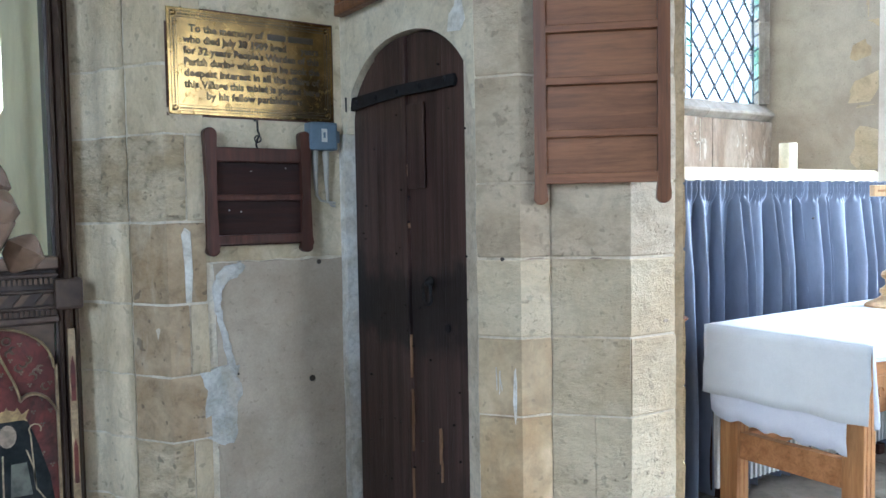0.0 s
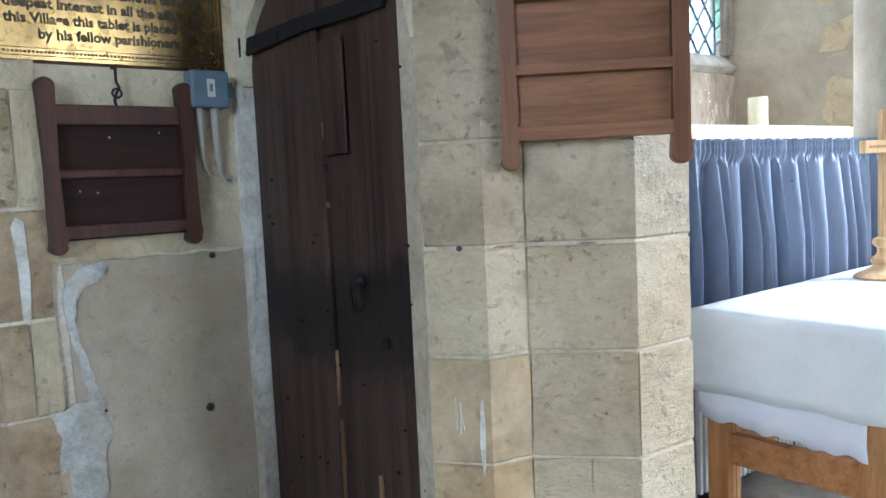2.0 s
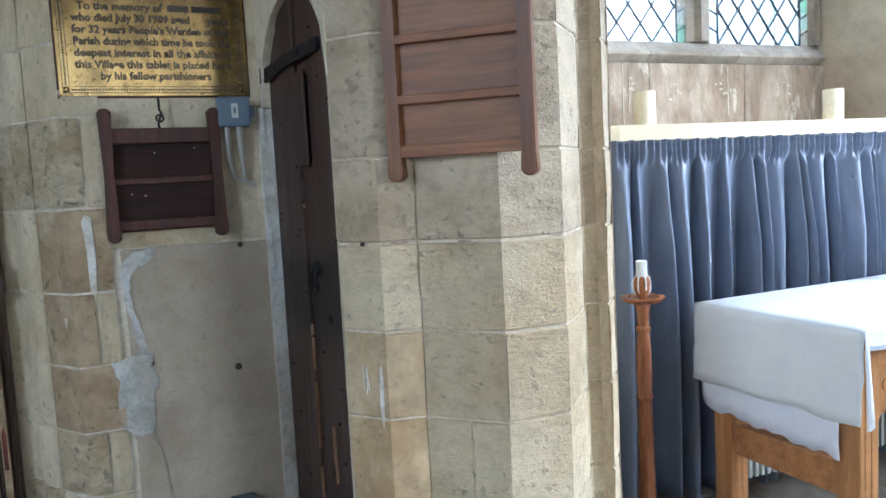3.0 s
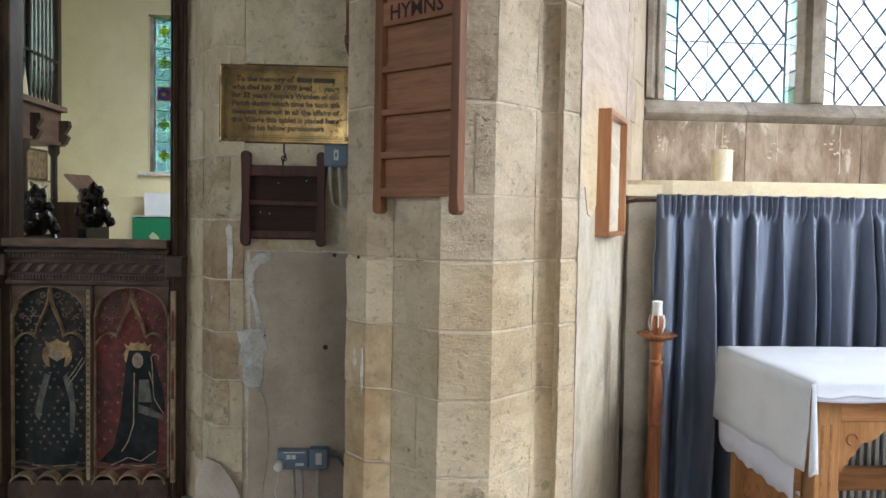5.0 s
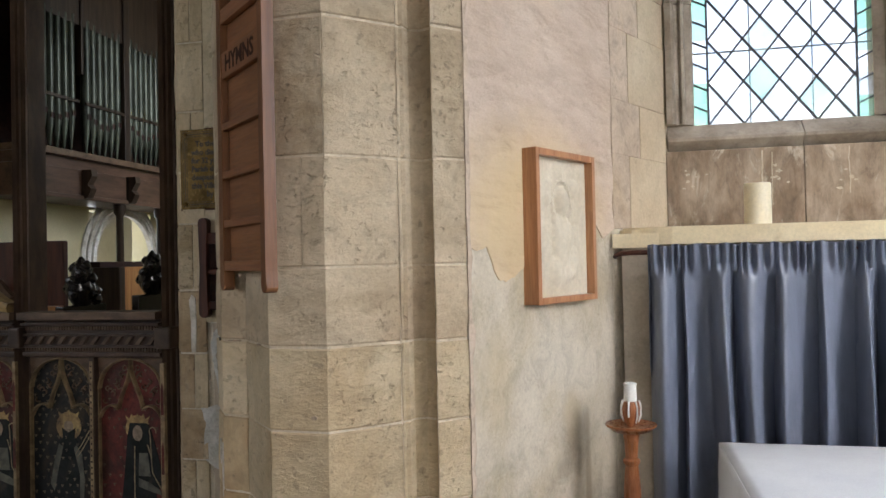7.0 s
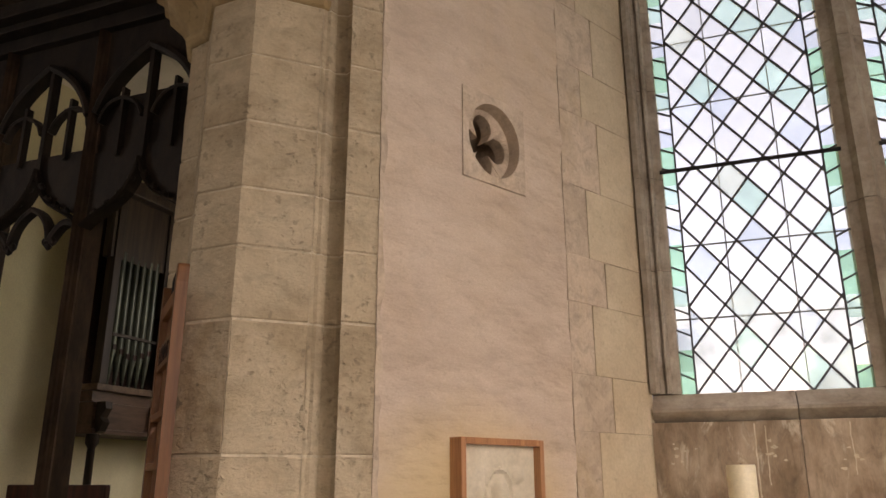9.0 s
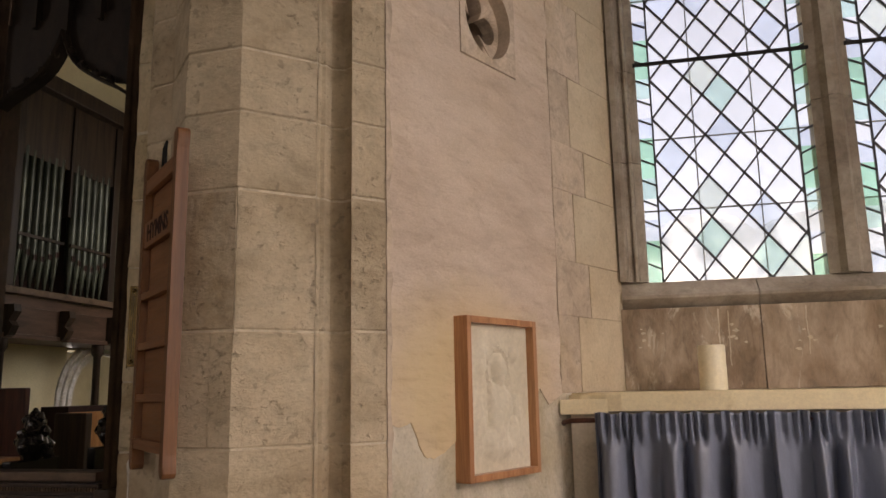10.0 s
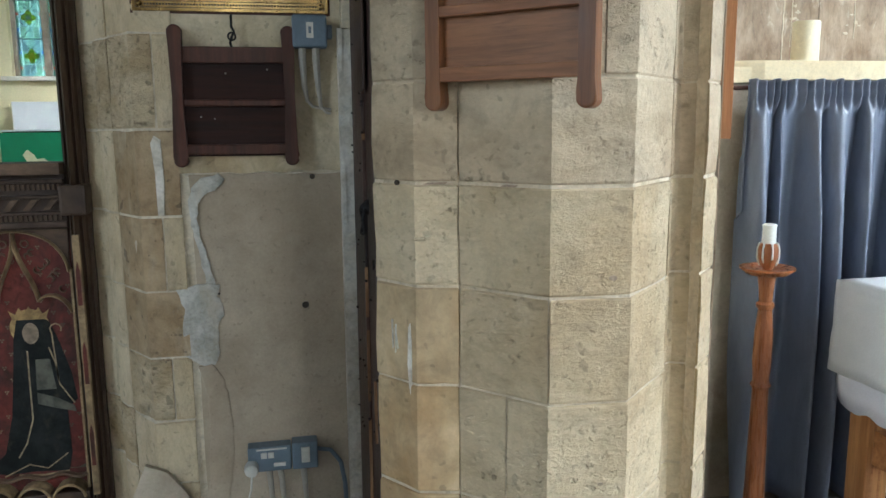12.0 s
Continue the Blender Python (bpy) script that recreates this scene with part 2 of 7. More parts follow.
PINE = wood("pale_pine", (0.66, 0.44, 0.22), (0.54, 0.33, 0.15), 0.42, 12, 0.2, 0.08, (9, 9, 0.7))
FRAMEWOOD = wood("mahogany_frame", (0.47, 0.235, 0.115), (0.36, 0.16, 0.075), 0.35, 12, 0.15, 0.05, (9, 9, 0.7))
STICK = wood("turned_oak", (0.33, 0.13, 0.05), (0.20, 0.07, 0.028), 0.3, 12, 0.2, 0.05, (9, 9, 0.7))
# Darker copy of SCREEN for the head: the shade up there is coloured in.
SCREENTOP = wood("shaded_head_oak", (0.026, 0.017, 0.012), (0.012, 0.008, 0.006), 0.6, 12, 0.3, 0.2, (3, 4, 1.5))
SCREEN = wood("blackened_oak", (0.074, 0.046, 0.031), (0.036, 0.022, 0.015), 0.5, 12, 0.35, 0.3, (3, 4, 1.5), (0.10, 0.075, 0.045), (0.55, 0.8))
# Lit copy of SCREEN for its mouldings and leaves; also plain weathered oak.
SCREENLIT = wood("lit_and_weathered_oak", (0.150, 0.096, 0.060), (0.075, 0.047, 0.029), 0.5, 12, 0.35, 0.2, (2, 4, 4))
GILT = surface("rubbed_gilding", (0.48, 0.34, 0.14), (0.20, 0.13, 0.06), 14, 80, 0.45, 0.3, 0.002, 0.3, (0.09, 0.05, 0.03), 9.0, (0.5, 0.66), metal=0.35)
REDPANEL = surface("red_painted_panel", (0.150, 0.034, 0.026), (0.085, 0.021, 0.017), 6, 60, 0.5, 0.3, 0.003, 0.2, (0.03, 0.02, 0.016), 7.0, (0.46, 0.62), mottle=0.5, spec=0.25)
BLUEPANEL = surface("dark_green_painted_panel", (0.019, 0.021, 0.020), (0.009, 0.009, 0.010), 6, 60, 0.5, 0.2, 0.002, 0.2, (0.06, 0.042, 0.024), 7.0, (0.52, 0.68), spec=0.2, mottle=0.4)
ROBE = surface("black_paint", (0.022, 0.024, 0.024), (0.010, 0.012, 0.012), 9, 60, 0.7, 0.2, 0.002, 0.0, (0.045, 0.040, 0.030), 14.0, (0.54, 0.68), spec=0.1)
OLDGOLD = surface("worn_cream_gold", (0.36, 0.265, 0.14), (0.17, 0.115, 0.06), 14, 80, 0.55, 0.3, 0.002, 0.2, (0.10, 0.06, 0.035), 11.0, (0.54, 0.70))
PALEGOLD = surface("thin_pale_gold", (0.38, 0.30, 0.17), (0.18, 0.13, 0.07), 30, 80, 0.6, 0.1, 0.001, 0.0, (0.07, 0.05, 0.03), 18.0, (0.54, 0.66))
FADED = surface("faded_grey_green_paint", (0.115, 0.115, 0.085), (0.055, 0.055, 0.042), 16, 60, 0.7, 0.2, 0.002, 0.0, (0.03, 0.03, 0.025), 14.0, (0.54, 0.68))
GREENEARTH = surface("worn_green_earth", (0.11, 0.085, 0.055), (0.05, 0.045, 0.03), 14, 60, 0.7, 0.2, 0.002, 0.0, (0.05, 0.05, 0.035), 12.0, (0.5, 0.66))
FLOWER = surface("worn_pale_flower_paint", (0.20, 0.16, 0.10), (0.06, 0.045, 0.03), 8, 60, 0.7, 0.0, 0.001, 0.0, (0.06, 0.04, 0.03), 9.0, (0.5, 0.66))
FLESH = plain("faded_paint", (0.29, 0.22, 0.15), 0.6, drift=0.4, scale=40)
IMPOST = wood("brown_organ_oak", (0.115, 0.066, 0.042), (0.065, 0.037, 0.024), 0.45, 12, 0.2, 0.1, (4, 0.7, 4))
ORGANWOOD = wood("organ_case_oak", (0.055, 0.035, 0.022), (0.027, 0.017, 0.011), 0.5, 12, 0.2, 0.2)
PIPE = surface("dull_pipe_metal", (0.075, 0.085, 0.062), (0.036, 0.042, 0.030), 3, 40, 0.33, 0.05, 0.001, 0.3, metal=0.5)
BLACKGLOSS = surface("polished_black_oak", (0.020, 0.016, 0.014), (0.010, 0.008, 0.007), 6, 40, 0.22, 0.2, 0.003, 0.0)
IRON = surface("wrought_iron", (0.022, 0.021, 0.022), (0.012, 0.011, 0.011), 12, 60, 0.65, 0.4, 0.002, 0.0, spec=0.2)
BRASS = surface("tarnished_brass", (0.335, 0.225, 0.084), (0.15, 0.10, 0.040), 5, 40, 0.25, 0.06, 0.001, 0.0, (0.12, 0.080, 0.035), 4.0, (0.46, 0.68), metal=1.0)
BRASSDARK = plain("black_wax_and_void", (0.035, 0.022, 0.010), 0.5)
LEAD = plain("lead_came", (0.055, 0.058, 0.065), 0.6, 0.3)
CURTAIN = surface("blue_grey_cotton", (0.172, 0.196, 0.260), (0.138, 0.158, 0.213), 5, 240, 0.34, 0.5, 0.006, 0.0, mottle=0.08, relief=7.0, stretch=(2.2, 2.2, 0.6), relief_rough=0.5, fine_share=0.05)
LINEN = surface("white_linen", (0.65, 0.665, 0.69), (0.61, 0.625, 0.66), 5, 260, 0.85, 0.2, 0.001, 0.0, mottle=0.03)
LACE = surface("thin_white_cotton", (0.68, 0.69, 0.77), (0.63, 0.64, 0.73), 5, 260, 0.85, 0.25, 0.002, 0.0, mottle=0.04)
WAX = surface("ivory_wax", (0.84, 0.79, 0.62), (0.78, 0.71, 0.52), 6, 60, 0.45, 0.1, 0.002, 0.0, mottle=0.06)
WAXWHITE = plain("white_wax", (0.84, 0.84, 0.80), 0.4)
GESSO = surface("cream_relief", (0.66, 0.59, 0.46), (0.60, 0.53, 0.40), 5, 60, 0.6, 0.15, 0.003, 0.0, mottle=0.06)
BLUEBOX = plain("grey_blue_plastic", (0.15, 0.20, 0.255), 0.45)
WHITEPLASTIC = plain("off_white_plastic", (0.70, 0.69, 0.64), 0.4)
CABLE = plain("grey_cable", (0.45, 0.42, 0.36), 0.5)
GREENCLOTH = plain("green_silk", (0.012, 0.16, 0.07), 0.5)
GOLDTHREAD = plain("gold_thread", (0.60, 0.54, 0.36), 0.5)
CLEAR = glass("old_clear_glass", (0.98, 1.0, 1.0), 0.96, 0.05)
AQUA = glass("pale_green_glass", (0.84, 0.98, 0.95), 0.90, 0.1)
PALEBLUE = glass("pale_blue_quarry", (0.90, 0.95, 1.0), 0.92, 0.08)
FROSTED = glass("cloudy_quarry", (0.90, 0.96, 0.95), 0.78, 0.10)
GREENGLASS = glass("green_border_glass", (0.70, 0.94, 0.82), 0.87, 0.12)
LEAF = surface("dry_leaf", (0.10, 0.14, 0.05), (0.05, 0.08, 0.03), 12, 60, 0.7, 0.1, 0.001, 0.0)
PETAL = plain("pale_petal", (0.72, 0.70, 0.50), 0.7)
# Backdrop glows by itself; haze and brightness of the trees are in its colour.
HAZE, hz_nt, hz_b = material("glowing_far_trees")
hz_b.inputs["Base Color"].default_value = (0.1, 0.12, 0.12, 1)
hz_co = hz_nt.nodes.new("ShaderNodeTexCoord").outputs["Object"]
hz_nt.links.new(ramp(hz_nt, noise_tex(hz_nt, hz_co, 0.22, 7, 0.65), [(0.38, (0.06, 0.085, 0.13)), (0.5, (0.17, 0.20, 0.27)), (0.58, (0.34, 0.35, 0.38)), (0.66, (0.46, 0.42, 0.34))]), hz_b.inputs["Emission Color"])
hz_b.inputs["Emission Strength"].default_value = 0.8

# Lighter copy of HYMN: light on the rail edges is put into the colour.
HYMNRAIL = wood("lightened_oak_rail", (0.275, 0.124, 0.056), (0.195, 0.082, 0.036), 0.5, 12, 0.3, 0.1, (0.8, 9, 9))


def sooted(m, height, spread):
    """Smoke-blackened, hand-worn band across a door at about that height."""
    nt = m.node_tree
    b = nt.nodes["Principled BSDF"]
    old = b.inputs["Base Color"].links[0].from_socket
    co = nt.nodes.new("ShaderNodeTexCoord").outputs["Object"]
    sep = nt.nodes.new("ShaderNodeSeparateXYZ")
    nt.links.new(co, sep.inputs[0])
    wob = noise_tex(nt, co, 5.0, 6, 0.65)
    add = nt.nodes.new("ShaderNodeMath")
    add.operation, add.inputs[1].default_value = "MULTIPLY_ADD", 0.55
    nt.links.new(wob, add.inputs[0])
    nt.links.new(sep.outputs["Z"], add.inputs[2])
    mr = nt.nodes.new("ShaderNodeMapRange")
    mr.inputs["From Min"].default_value, mr.inputs["From Max"].default_value = height + 0.275 - spread, height + 0.275 + spread
    nt.links.new(add.outputs[0], mr.inputs["Value"])
    band = ramp(nt, mr.outputs[0], [(0.0, grey(0)), (0.25, grey(0.85)), (0.72, grey(0.85)), (1.0, grey(0))])
    nt.links.new(mix(nt, band, old, (0.010, 0.0085, 0.009)), b.inputs["Base Color"])


sooted(DOORWOOD, 1.17, 0.17)


def stain_spot(m, x, z, rx, rz, colour, strength=0.8, wobble=0.5):
    """One stain with a ragged outline, in the object's own x and z."""
    nt = m.node_tree
    b = nt.nodes["Principled BSDF"]
    old = b.inputs["Base Color"].links[0].from_socket
    co = nt.nodes.new("ShaderNodeTexCoord").outputs["Object"]
    mp = nt.nodes.new("ShaderNodeMapping")
    mp.inputs["Location"].default_value = (-x / rx, 0, -z / rz)
    mp.inputs["Scale"].default_value = (1 / rx, 0, 1 / rz)
    nt.links.new(co, mp.inputs["Vector"])
    ln = nt.nodes.new("ShaderNodeVectorMath")
    ln.operation = "LENGTH"
    nt.links.new(mp.outputs[0], ln.inputs[0])
    ad = nt.nodes.new("ShaderNodeMath")
    ad.operation, ad.inputs[1].default_value = "MULTIPLY_ADD", wobble
    nt.links.new(noise_tex(nt, co, 9.0, 6, 0.65), ad.inputs[0])
    nt.links.new(ln.outputs["Value"], ad.inputs[2])
    fac = ramp(nt, ad.outputs[0], [(0.35 + wobble * 0.5, grey(strength)), (min(0.99, 0.78 + wobble * 0.5), grey(0))])
    nt.links.new(mix(nt, fac, old, colour), b.inputs["Base Color"])


stain_spot(PLASTER, 0.40, 1.70, 0.75, 0.55, (0.60, 0.46, 0.265), 0.85, 0.35)
for sx, sz, srx, srz, sk in ((0.60, 1.02, 0.10, 0.16, 0.45), (0.71, 0.72, 0.035, 0.42, 0.8), (0.70, 0.98, 0.05, 0.10, 0.6), (0.30, 0.45, 0.25, 0.40, 0.4), (0.15, 1.20, 0.12, 0.30, 0.35)):
    stain_spot(DADO, sx, sz, srx, srz, (0.25, 0.205, 0.14) if sk > 0.5 else (0.47, 0.37, 0.215), sk, 0.3)

# ---- mesh helpers ----
def link_mesh(name, bm, mat, parent=None, label="", smooth=False, sharp=38):
    bmesh.ops.recalc_face_normals(bm, faces=bm.faces)
    me = bpy.data.meshes.new(name)
    bm.to_mesh(me)
    bm.free()
    if smooth:
        me.polygons.foreach_set("use_smooth", [True] * len(me.polygons))
        me.set_sharp_from_angle(angle=radians(sharp))
    for mm in (mat if isinstance(mat, (list, tuple)) else [mat]):
        me.materials.append(mm)
    ob = new(name, me)
    if parent:
        ob.parent = parent
    if label:
        ob["label"] = label
    return ob


def part(name, bm, mat, parent, label="", smooth=False, sharp=38):
    """A bmesh as one mesh object under a thing or a part, in that thing's own coordinates."""
    return link_mesh(name, bm, mat, parent, label, smooth, sharp)


def thing(name, m, label, category, group="", kind=""):
    ob = new(name)
    ob.empty_display_size = 0.1
    ob.matrix_world = m
    return tagged(ob, label, category, group, kind)


def structure(name, bm, mat, label, category="wall"):
    return tagged(link_mesh(name, bm, mat), label, category, "", "structure")


def on_wall(p, q, z=0.0):
    """Pose at p on a wall that runs to q: x along the wall, y into it, z up."""
    return pose(p[0], p[1], z, 0, 0, math.degrees(math.atan2(q[1] - p[1], q[0] - p[0])))


def B():
    return bmesh.new()


def box(bm, x0, x1, y0, y1, z0, z1, bevel=0.0, m=None):
    vs = [bm.verts.new(v) for v in ((x0, y0, z0), (x1, y0, z0), (x1, y1, z0), (x0, y1, z0), (x0, y0, z1), (x1, y0, z1), (x1, y1, z1), (x0, y1, z1))]
    fs = [bm.faces.new([vs[i] for i in f]) for f in ((3, 2, 1, 0), (4, 5, 6, 7), (0, 1, 5, 4), (1, 2, 6, 5), (2, 3, 7, 6), (3, 0, 4, 7))]
    if m is not None:
        bmesh.ops.transform(bm, matrix=m, verts=vs)
    if bevel:
        es = list({e for f in fs for e in f.edges})
        bmesh.ops.bevel(bm, geom=es, offset=bevel, segments=2, affect="EDGES", profile=0.6)
    return bm


def prism(bm, pts, z0, z1):
    """A plan polygon drawn up from z0 to z1."""
    lo = [bm.verts.new((x, y, z0)) for x, y in pts]
    hi = [bm.verts.new((x, y, z1)) for x, y in pts]
    bm.faces.new(lo[::-1])
    bm.faces.new(hi)
    n = len(pts)
    for i in range(n):
        bm.faces.new((lo[i], lo[(i + 1) % n], hi[(i + 1) % n], hi[i]))
    return bm


def slab(bm, pts, y0, y1, bevel=0.0):
    """An upright polygon in x and z, from y0 to y1."""
    lo = [bm.verts.new((x, y0, z)) for x, z in pts]
    hi = [bm.verts.new((x, y1, z)) for x, z in pts]
    fs = [bm.faces.new(lo), bm.faces.new(hi[::-1])]
    n = len(pts)
    for i in range(n):
        fs.append(bm.faces.new((lo[i], hi[i], hi[(i + 1) % n], lo[(i + 1) % n])))
    if bevel:
        bmesh.ops.bevel(bm, geom=list(fs[0].edges), offset=bevel, segments=2, affect="EDGES", profile=0.6)
    return bm


def lathe(bm, profile, segs=20, cx=0.0, cy=0.0):
    """Rings of (radius, z) about a standing axis."""
    rings = []
    for r, z in profile:
        rings.append([bm.verts.new((cx + r * math.cos(2 * math.pi * i / segs), cy + r * math.sin(2 * math.pi * i / segs), z)) for i in range(segs)])
    for a, b in zip(rings, rings[1:]):
        for i in range(segs):
            bm.faces.new((a[i], a[(i + 1) % segs], b[(i + 1) % segs], b[i]))
    bm.faces.new(rings[0][::-1])
    bm.faces.new(rings[-1])
    return bm


def tube(bm, pts, r, segs=8):
    """A round bar along a line of points."""
    pts = [Vector(p) for p in pts]
    rings = []
    for i, p in enumerate(pts):
        d = (pts[min(i + 1, len(pts) - 1)] - pts[max(i - 1, 0)]).normalized()
        side = d.cross(Vector((0, 1, 0)) if abs(d.y) < 0.9 else Vector((1, 0, 0))).normalized()
        up = side.cross(d)
        rr = r[i] if isinstance(r, (list, tuple)) else r
        rings.append([bm.verts.new(p + rr * (math.cos(2 * math.pi * k / segs) * side + math.sin(2 * math.pi * k / segs) * up)) for k in range(segs)])
    for a, b in zip(rings, rings[1:]):
        for i in range(segs):
            bm.faces.new((a[i], a[(i + 1) % segs], b[(i + 1) % segs], b[i]))
    bm.faces.new(rings[0][::-1])
    bm.faces.new(rings[-1])
    return bm


def ribbon(bm, pts, w, y0, y1, ridge=0.0):
    """A bar of width w along a line in x and z, from y0 (front) to y1; ridge: a raised front arris."""
    pts = [Vector((p[0], 0, p[1])) for p in pts]
    rings = []
    for i, p in enumerate(pts):
        a, b = pts[max(i - 1, 0)], pts[min(i + 1, len(pts) - 1)]
        d = (b - a).normalized()
        n = Vector((-d.z, 0, d.x)) * w / 2
        row = [p + n + Vector((0, y1, 0)), p + n + Vector((0, y0, 0))]
        if ridge:
            row.append(p + Vector((0, y0 - ridge, 0)))
        row += [p - n + Vector((0, y0, 0)), p - n + Vector((0, y1, 0))]
        rings.append([bm.verts.new(v) for v in row])
    k = len(rings[0])
    for a, b in zip(rings, rings[1:]):
        for i in range(k):
            bm.faces.new((a[i], a[(i + 1) % k], b[(i + 1) % k], b[i]))
    bm.faces.new(rings[0][::-1])
    bm.faces.new(rings[-1])
    return bm


def arc(cx, cz, r, a0, a1, n=10, sx=1.0):
    return [(cx + sx * r * math.cos(radians(a0 + (a1 - a0) * i / n)), cz + r * math.sin(radians(a0 + (a1 - a0) * i / n))) for i in range(n + 1)]


def bez(p0, p1, p2, p3, n=8):
    out = []
    for i in range(n + 1):
        t = i / n
        out.append(tuple((1 - t) ** 3 * a + 3 * t * (1 - t) ** 2 * b + 3 * t * t * (1 - t) * c + t ** 3 * d for a, b, c, d in zip(p0, p1, p2, p3)))
    return out


def lettering(name, text, size, m, mat, parent, depth=0.002, width=None, bold=0.0):
    """Letters of the built-in font as a mesh, standing in x and z."""
    cu = bpy.data.curves.new(name, "FONT")
    cu.body, cu.size, cu.extrude, cu.resolution_u, cu.offset = text, size, depth, 2, bold
    tmp = bpy.data.objects.new(name, cu)
    me = bpy.data.meshes.new_from_object(tmp)
    bpy.data.objects.remove(tmp)
    sx = 1.0
    if width:
        xs = [v.co.x for v in me.vertices]
        sx = width / (max(xs) - min(xs))
    me.transform(m @ pose(0, 0, 0, 90) @ Matrix.Diagonal((sx, 1, 1, 1)))
    me.materials.append(mat)
    ob = new(name, me)
    ob.parent = parent
    return ob


def rough_stone(bm, outer, back, z0, z1, seed, e=0.004, jit=0.0015):
    """A dressed stone: its face follows outer, its edges are eased and a little uneven."""
    rnd = random.Random(seed)
    cx = sum(p[0] for p in back) / len(back)
    cy = sum(p[1] for p in back) / len(back)

    def inward(p, d):
        v = Vector((cx - p[0], cy - p[1]))
        v.normalize()
        return (p[0] + v.x * d, p[1] + v.y * d)
    rows = []
    k = max(2, int((z1 - z0) / 0.07))
    zz = [(z0, e)] + [(z0 + e * 1.2 + (z1 - z0 - e * 2.4) * q / k, 0.0) for q in range(k + 1)] + [(z1, e)]
    for z, d in zz:
        ring = []
        for p in outer:
            chip = max(0.0, noise.noise(Vector((p[0] * 16, p[1] * 16, z * 13 + seed))) - 0.35) * 0.008
            ring.append(inward(p, d + chip + jit * 2.2 * noise.noise(Vector((p[0] * 9, p[1] * 9, z * 8 + seed * 3)))))
        rows.append([bm.verts.new((x, y, z)) for x, y in ring + list(back)])
    n = len(rows[0])
    bm.faces.new(rows[0][::-1])
    bm.faces.new(rows[-1])
    for a, b in zip(rows, rows[1:]):
        for i in range(n):
            bm.faces.new((a[i], a[(i + 1) % n], b[(i + 1) % n], b[i]))
    return bm

# ---- plan ----
PD, P1, P2, P3, P4, P5, P6, P7 = (1.344, 1.850), (1.422, 1.739), (1.518, 1.715), (1.673, 1.544), (1.851, 1.533), (2.019, 1.695), (2.120, 1.715), (2.200, 1.798)
HOLLOW = [(2.023, 1.712), (2.035, 1.716), (2.042, 1.748), (2.076, 1.766), (2.110, 1.750)]
C0, C1, C2 = (0.412, 3.150), (0.575, 2.874), (0.668, 2.735)
SPLAY_END = (2.877, 3.130)
WALL_Y = 2.735


def lerp(a, b, t):
    return tuple(x + (y - x) * t for x, y in zip(a, b))


def rag(pts):
    """A ragged outline through the given corners."""
    out = []
    for i, (p, q) in enumerate(zip(pts, pts[1:] + pts[:1])):
        for t in (0.0, 0.34, 0.67):
            x, z = lerp(p, q, t)
            k = noise.noise(Vector((x * 60, z * 60, 4.0)))
            out.append((x + 0.009 * k, z + 0.009 * noise.noise(Vector((x * 60, z * 60, 9.0)))))
    return out


# ---- floor, outer walls and roofs that close the place ----
bm = box(B(), -6.4, 6.0, -9.4, 9.6, -0.25, -0.012)
floor = structure("floor", bm, MORTAR, "worn stone flag floor of the church", "floor")
bm = box(B(), -2.8, 0.40, 3.35, 9.3, -0.01, 0.14)
structure("floor_chancel", bm, FLOOR, "raised stone floor of the chancel", "floor")
bm = box(B(), -2.8, 0.40, 7.9, 9.3, 0.145, 0.42)
structure("floor_sanctuary", bm, FLOOR, "stepped stone floor below the high altar", "floor")

bm = B()
for y0, y1, z0, z1 in ((-9.4, -4.2, 0, 5.4), (-4.2, -2.6, 0, 1.7), (-4.2, -2.6, 4.1, 5.4), (-2.6, -0.5, 0, 5.4), (-0.5, 1.1, 0, 1.7), (-0.5, 1.1, 4.1, 5.4), (1.1, 3.6, 0, 5.4)):
    box(bm, 5.5, 6.0, y0, y1, z0, z1)
structure("wall_south", bm, LOWER, "plastered aisle wall with two window openings")
bm = B()
for y0, y1, z0, z1 in ((-9.4, -3.5, 0, 7.5), (-3.5, -1.7, 0, 2.0), (-3.5, -1.7, 4.8, 7.5), (-1.7, 3.3, 0, 7.5)):
    box(bm, -6.4, -5.5, y0, y1, z0, z1)
structure("wall_north", bm, WHITEWASH, "whitewashed nave wall with a window opening")
bm = B()
for x0, x1, z0, z1 in ((-5.5, -2.4, 0, 7.5), (-2.4, 0.25, 0, 7.5), (0.25, 1.05, 0, 1.6), (0.25, 1.05, 3.8, 7.5), (1.05, 3.0, 0, 7.5), (3.0, 4.5, 0, 1.7), (3.0, 4.5, 4.3, 7.5), (4.5, 5.5, 0, 7.5)):
    box(bm, x0, x1, -9.4, -8.5, z0, z1)
structure("wall_west", bm, WHITEWASH, "whitewashed west wall with two window openings")
bm = box(B(), -6.4, 1.9, -9.4, 3.3, 7.5, 7.7)
structure("ceiling_nave", bm, CEILING, "dark boarded nave roof", "ceiling")
bm = box(B(), 1.9, 6.0, -9.4, 3.9, 5.4, 5.6)
structure("ceiling_aisle", bm, CEILING, "dark boarded aisle roof", "ceiling")
bm = box(B(), -5.5, -2.75, 2.735, 3.3, 0, 7.5)
structure("wall_nave_east", bm, RECESS, "plastered wall beside the chancel arch")
bm = box(B(), -2.75, 0.66, 2.9, 3.35, 5.1, 7.5)
structure("wall_over_arch", bm, CEILING, "dark boarded infill above the rood screen")

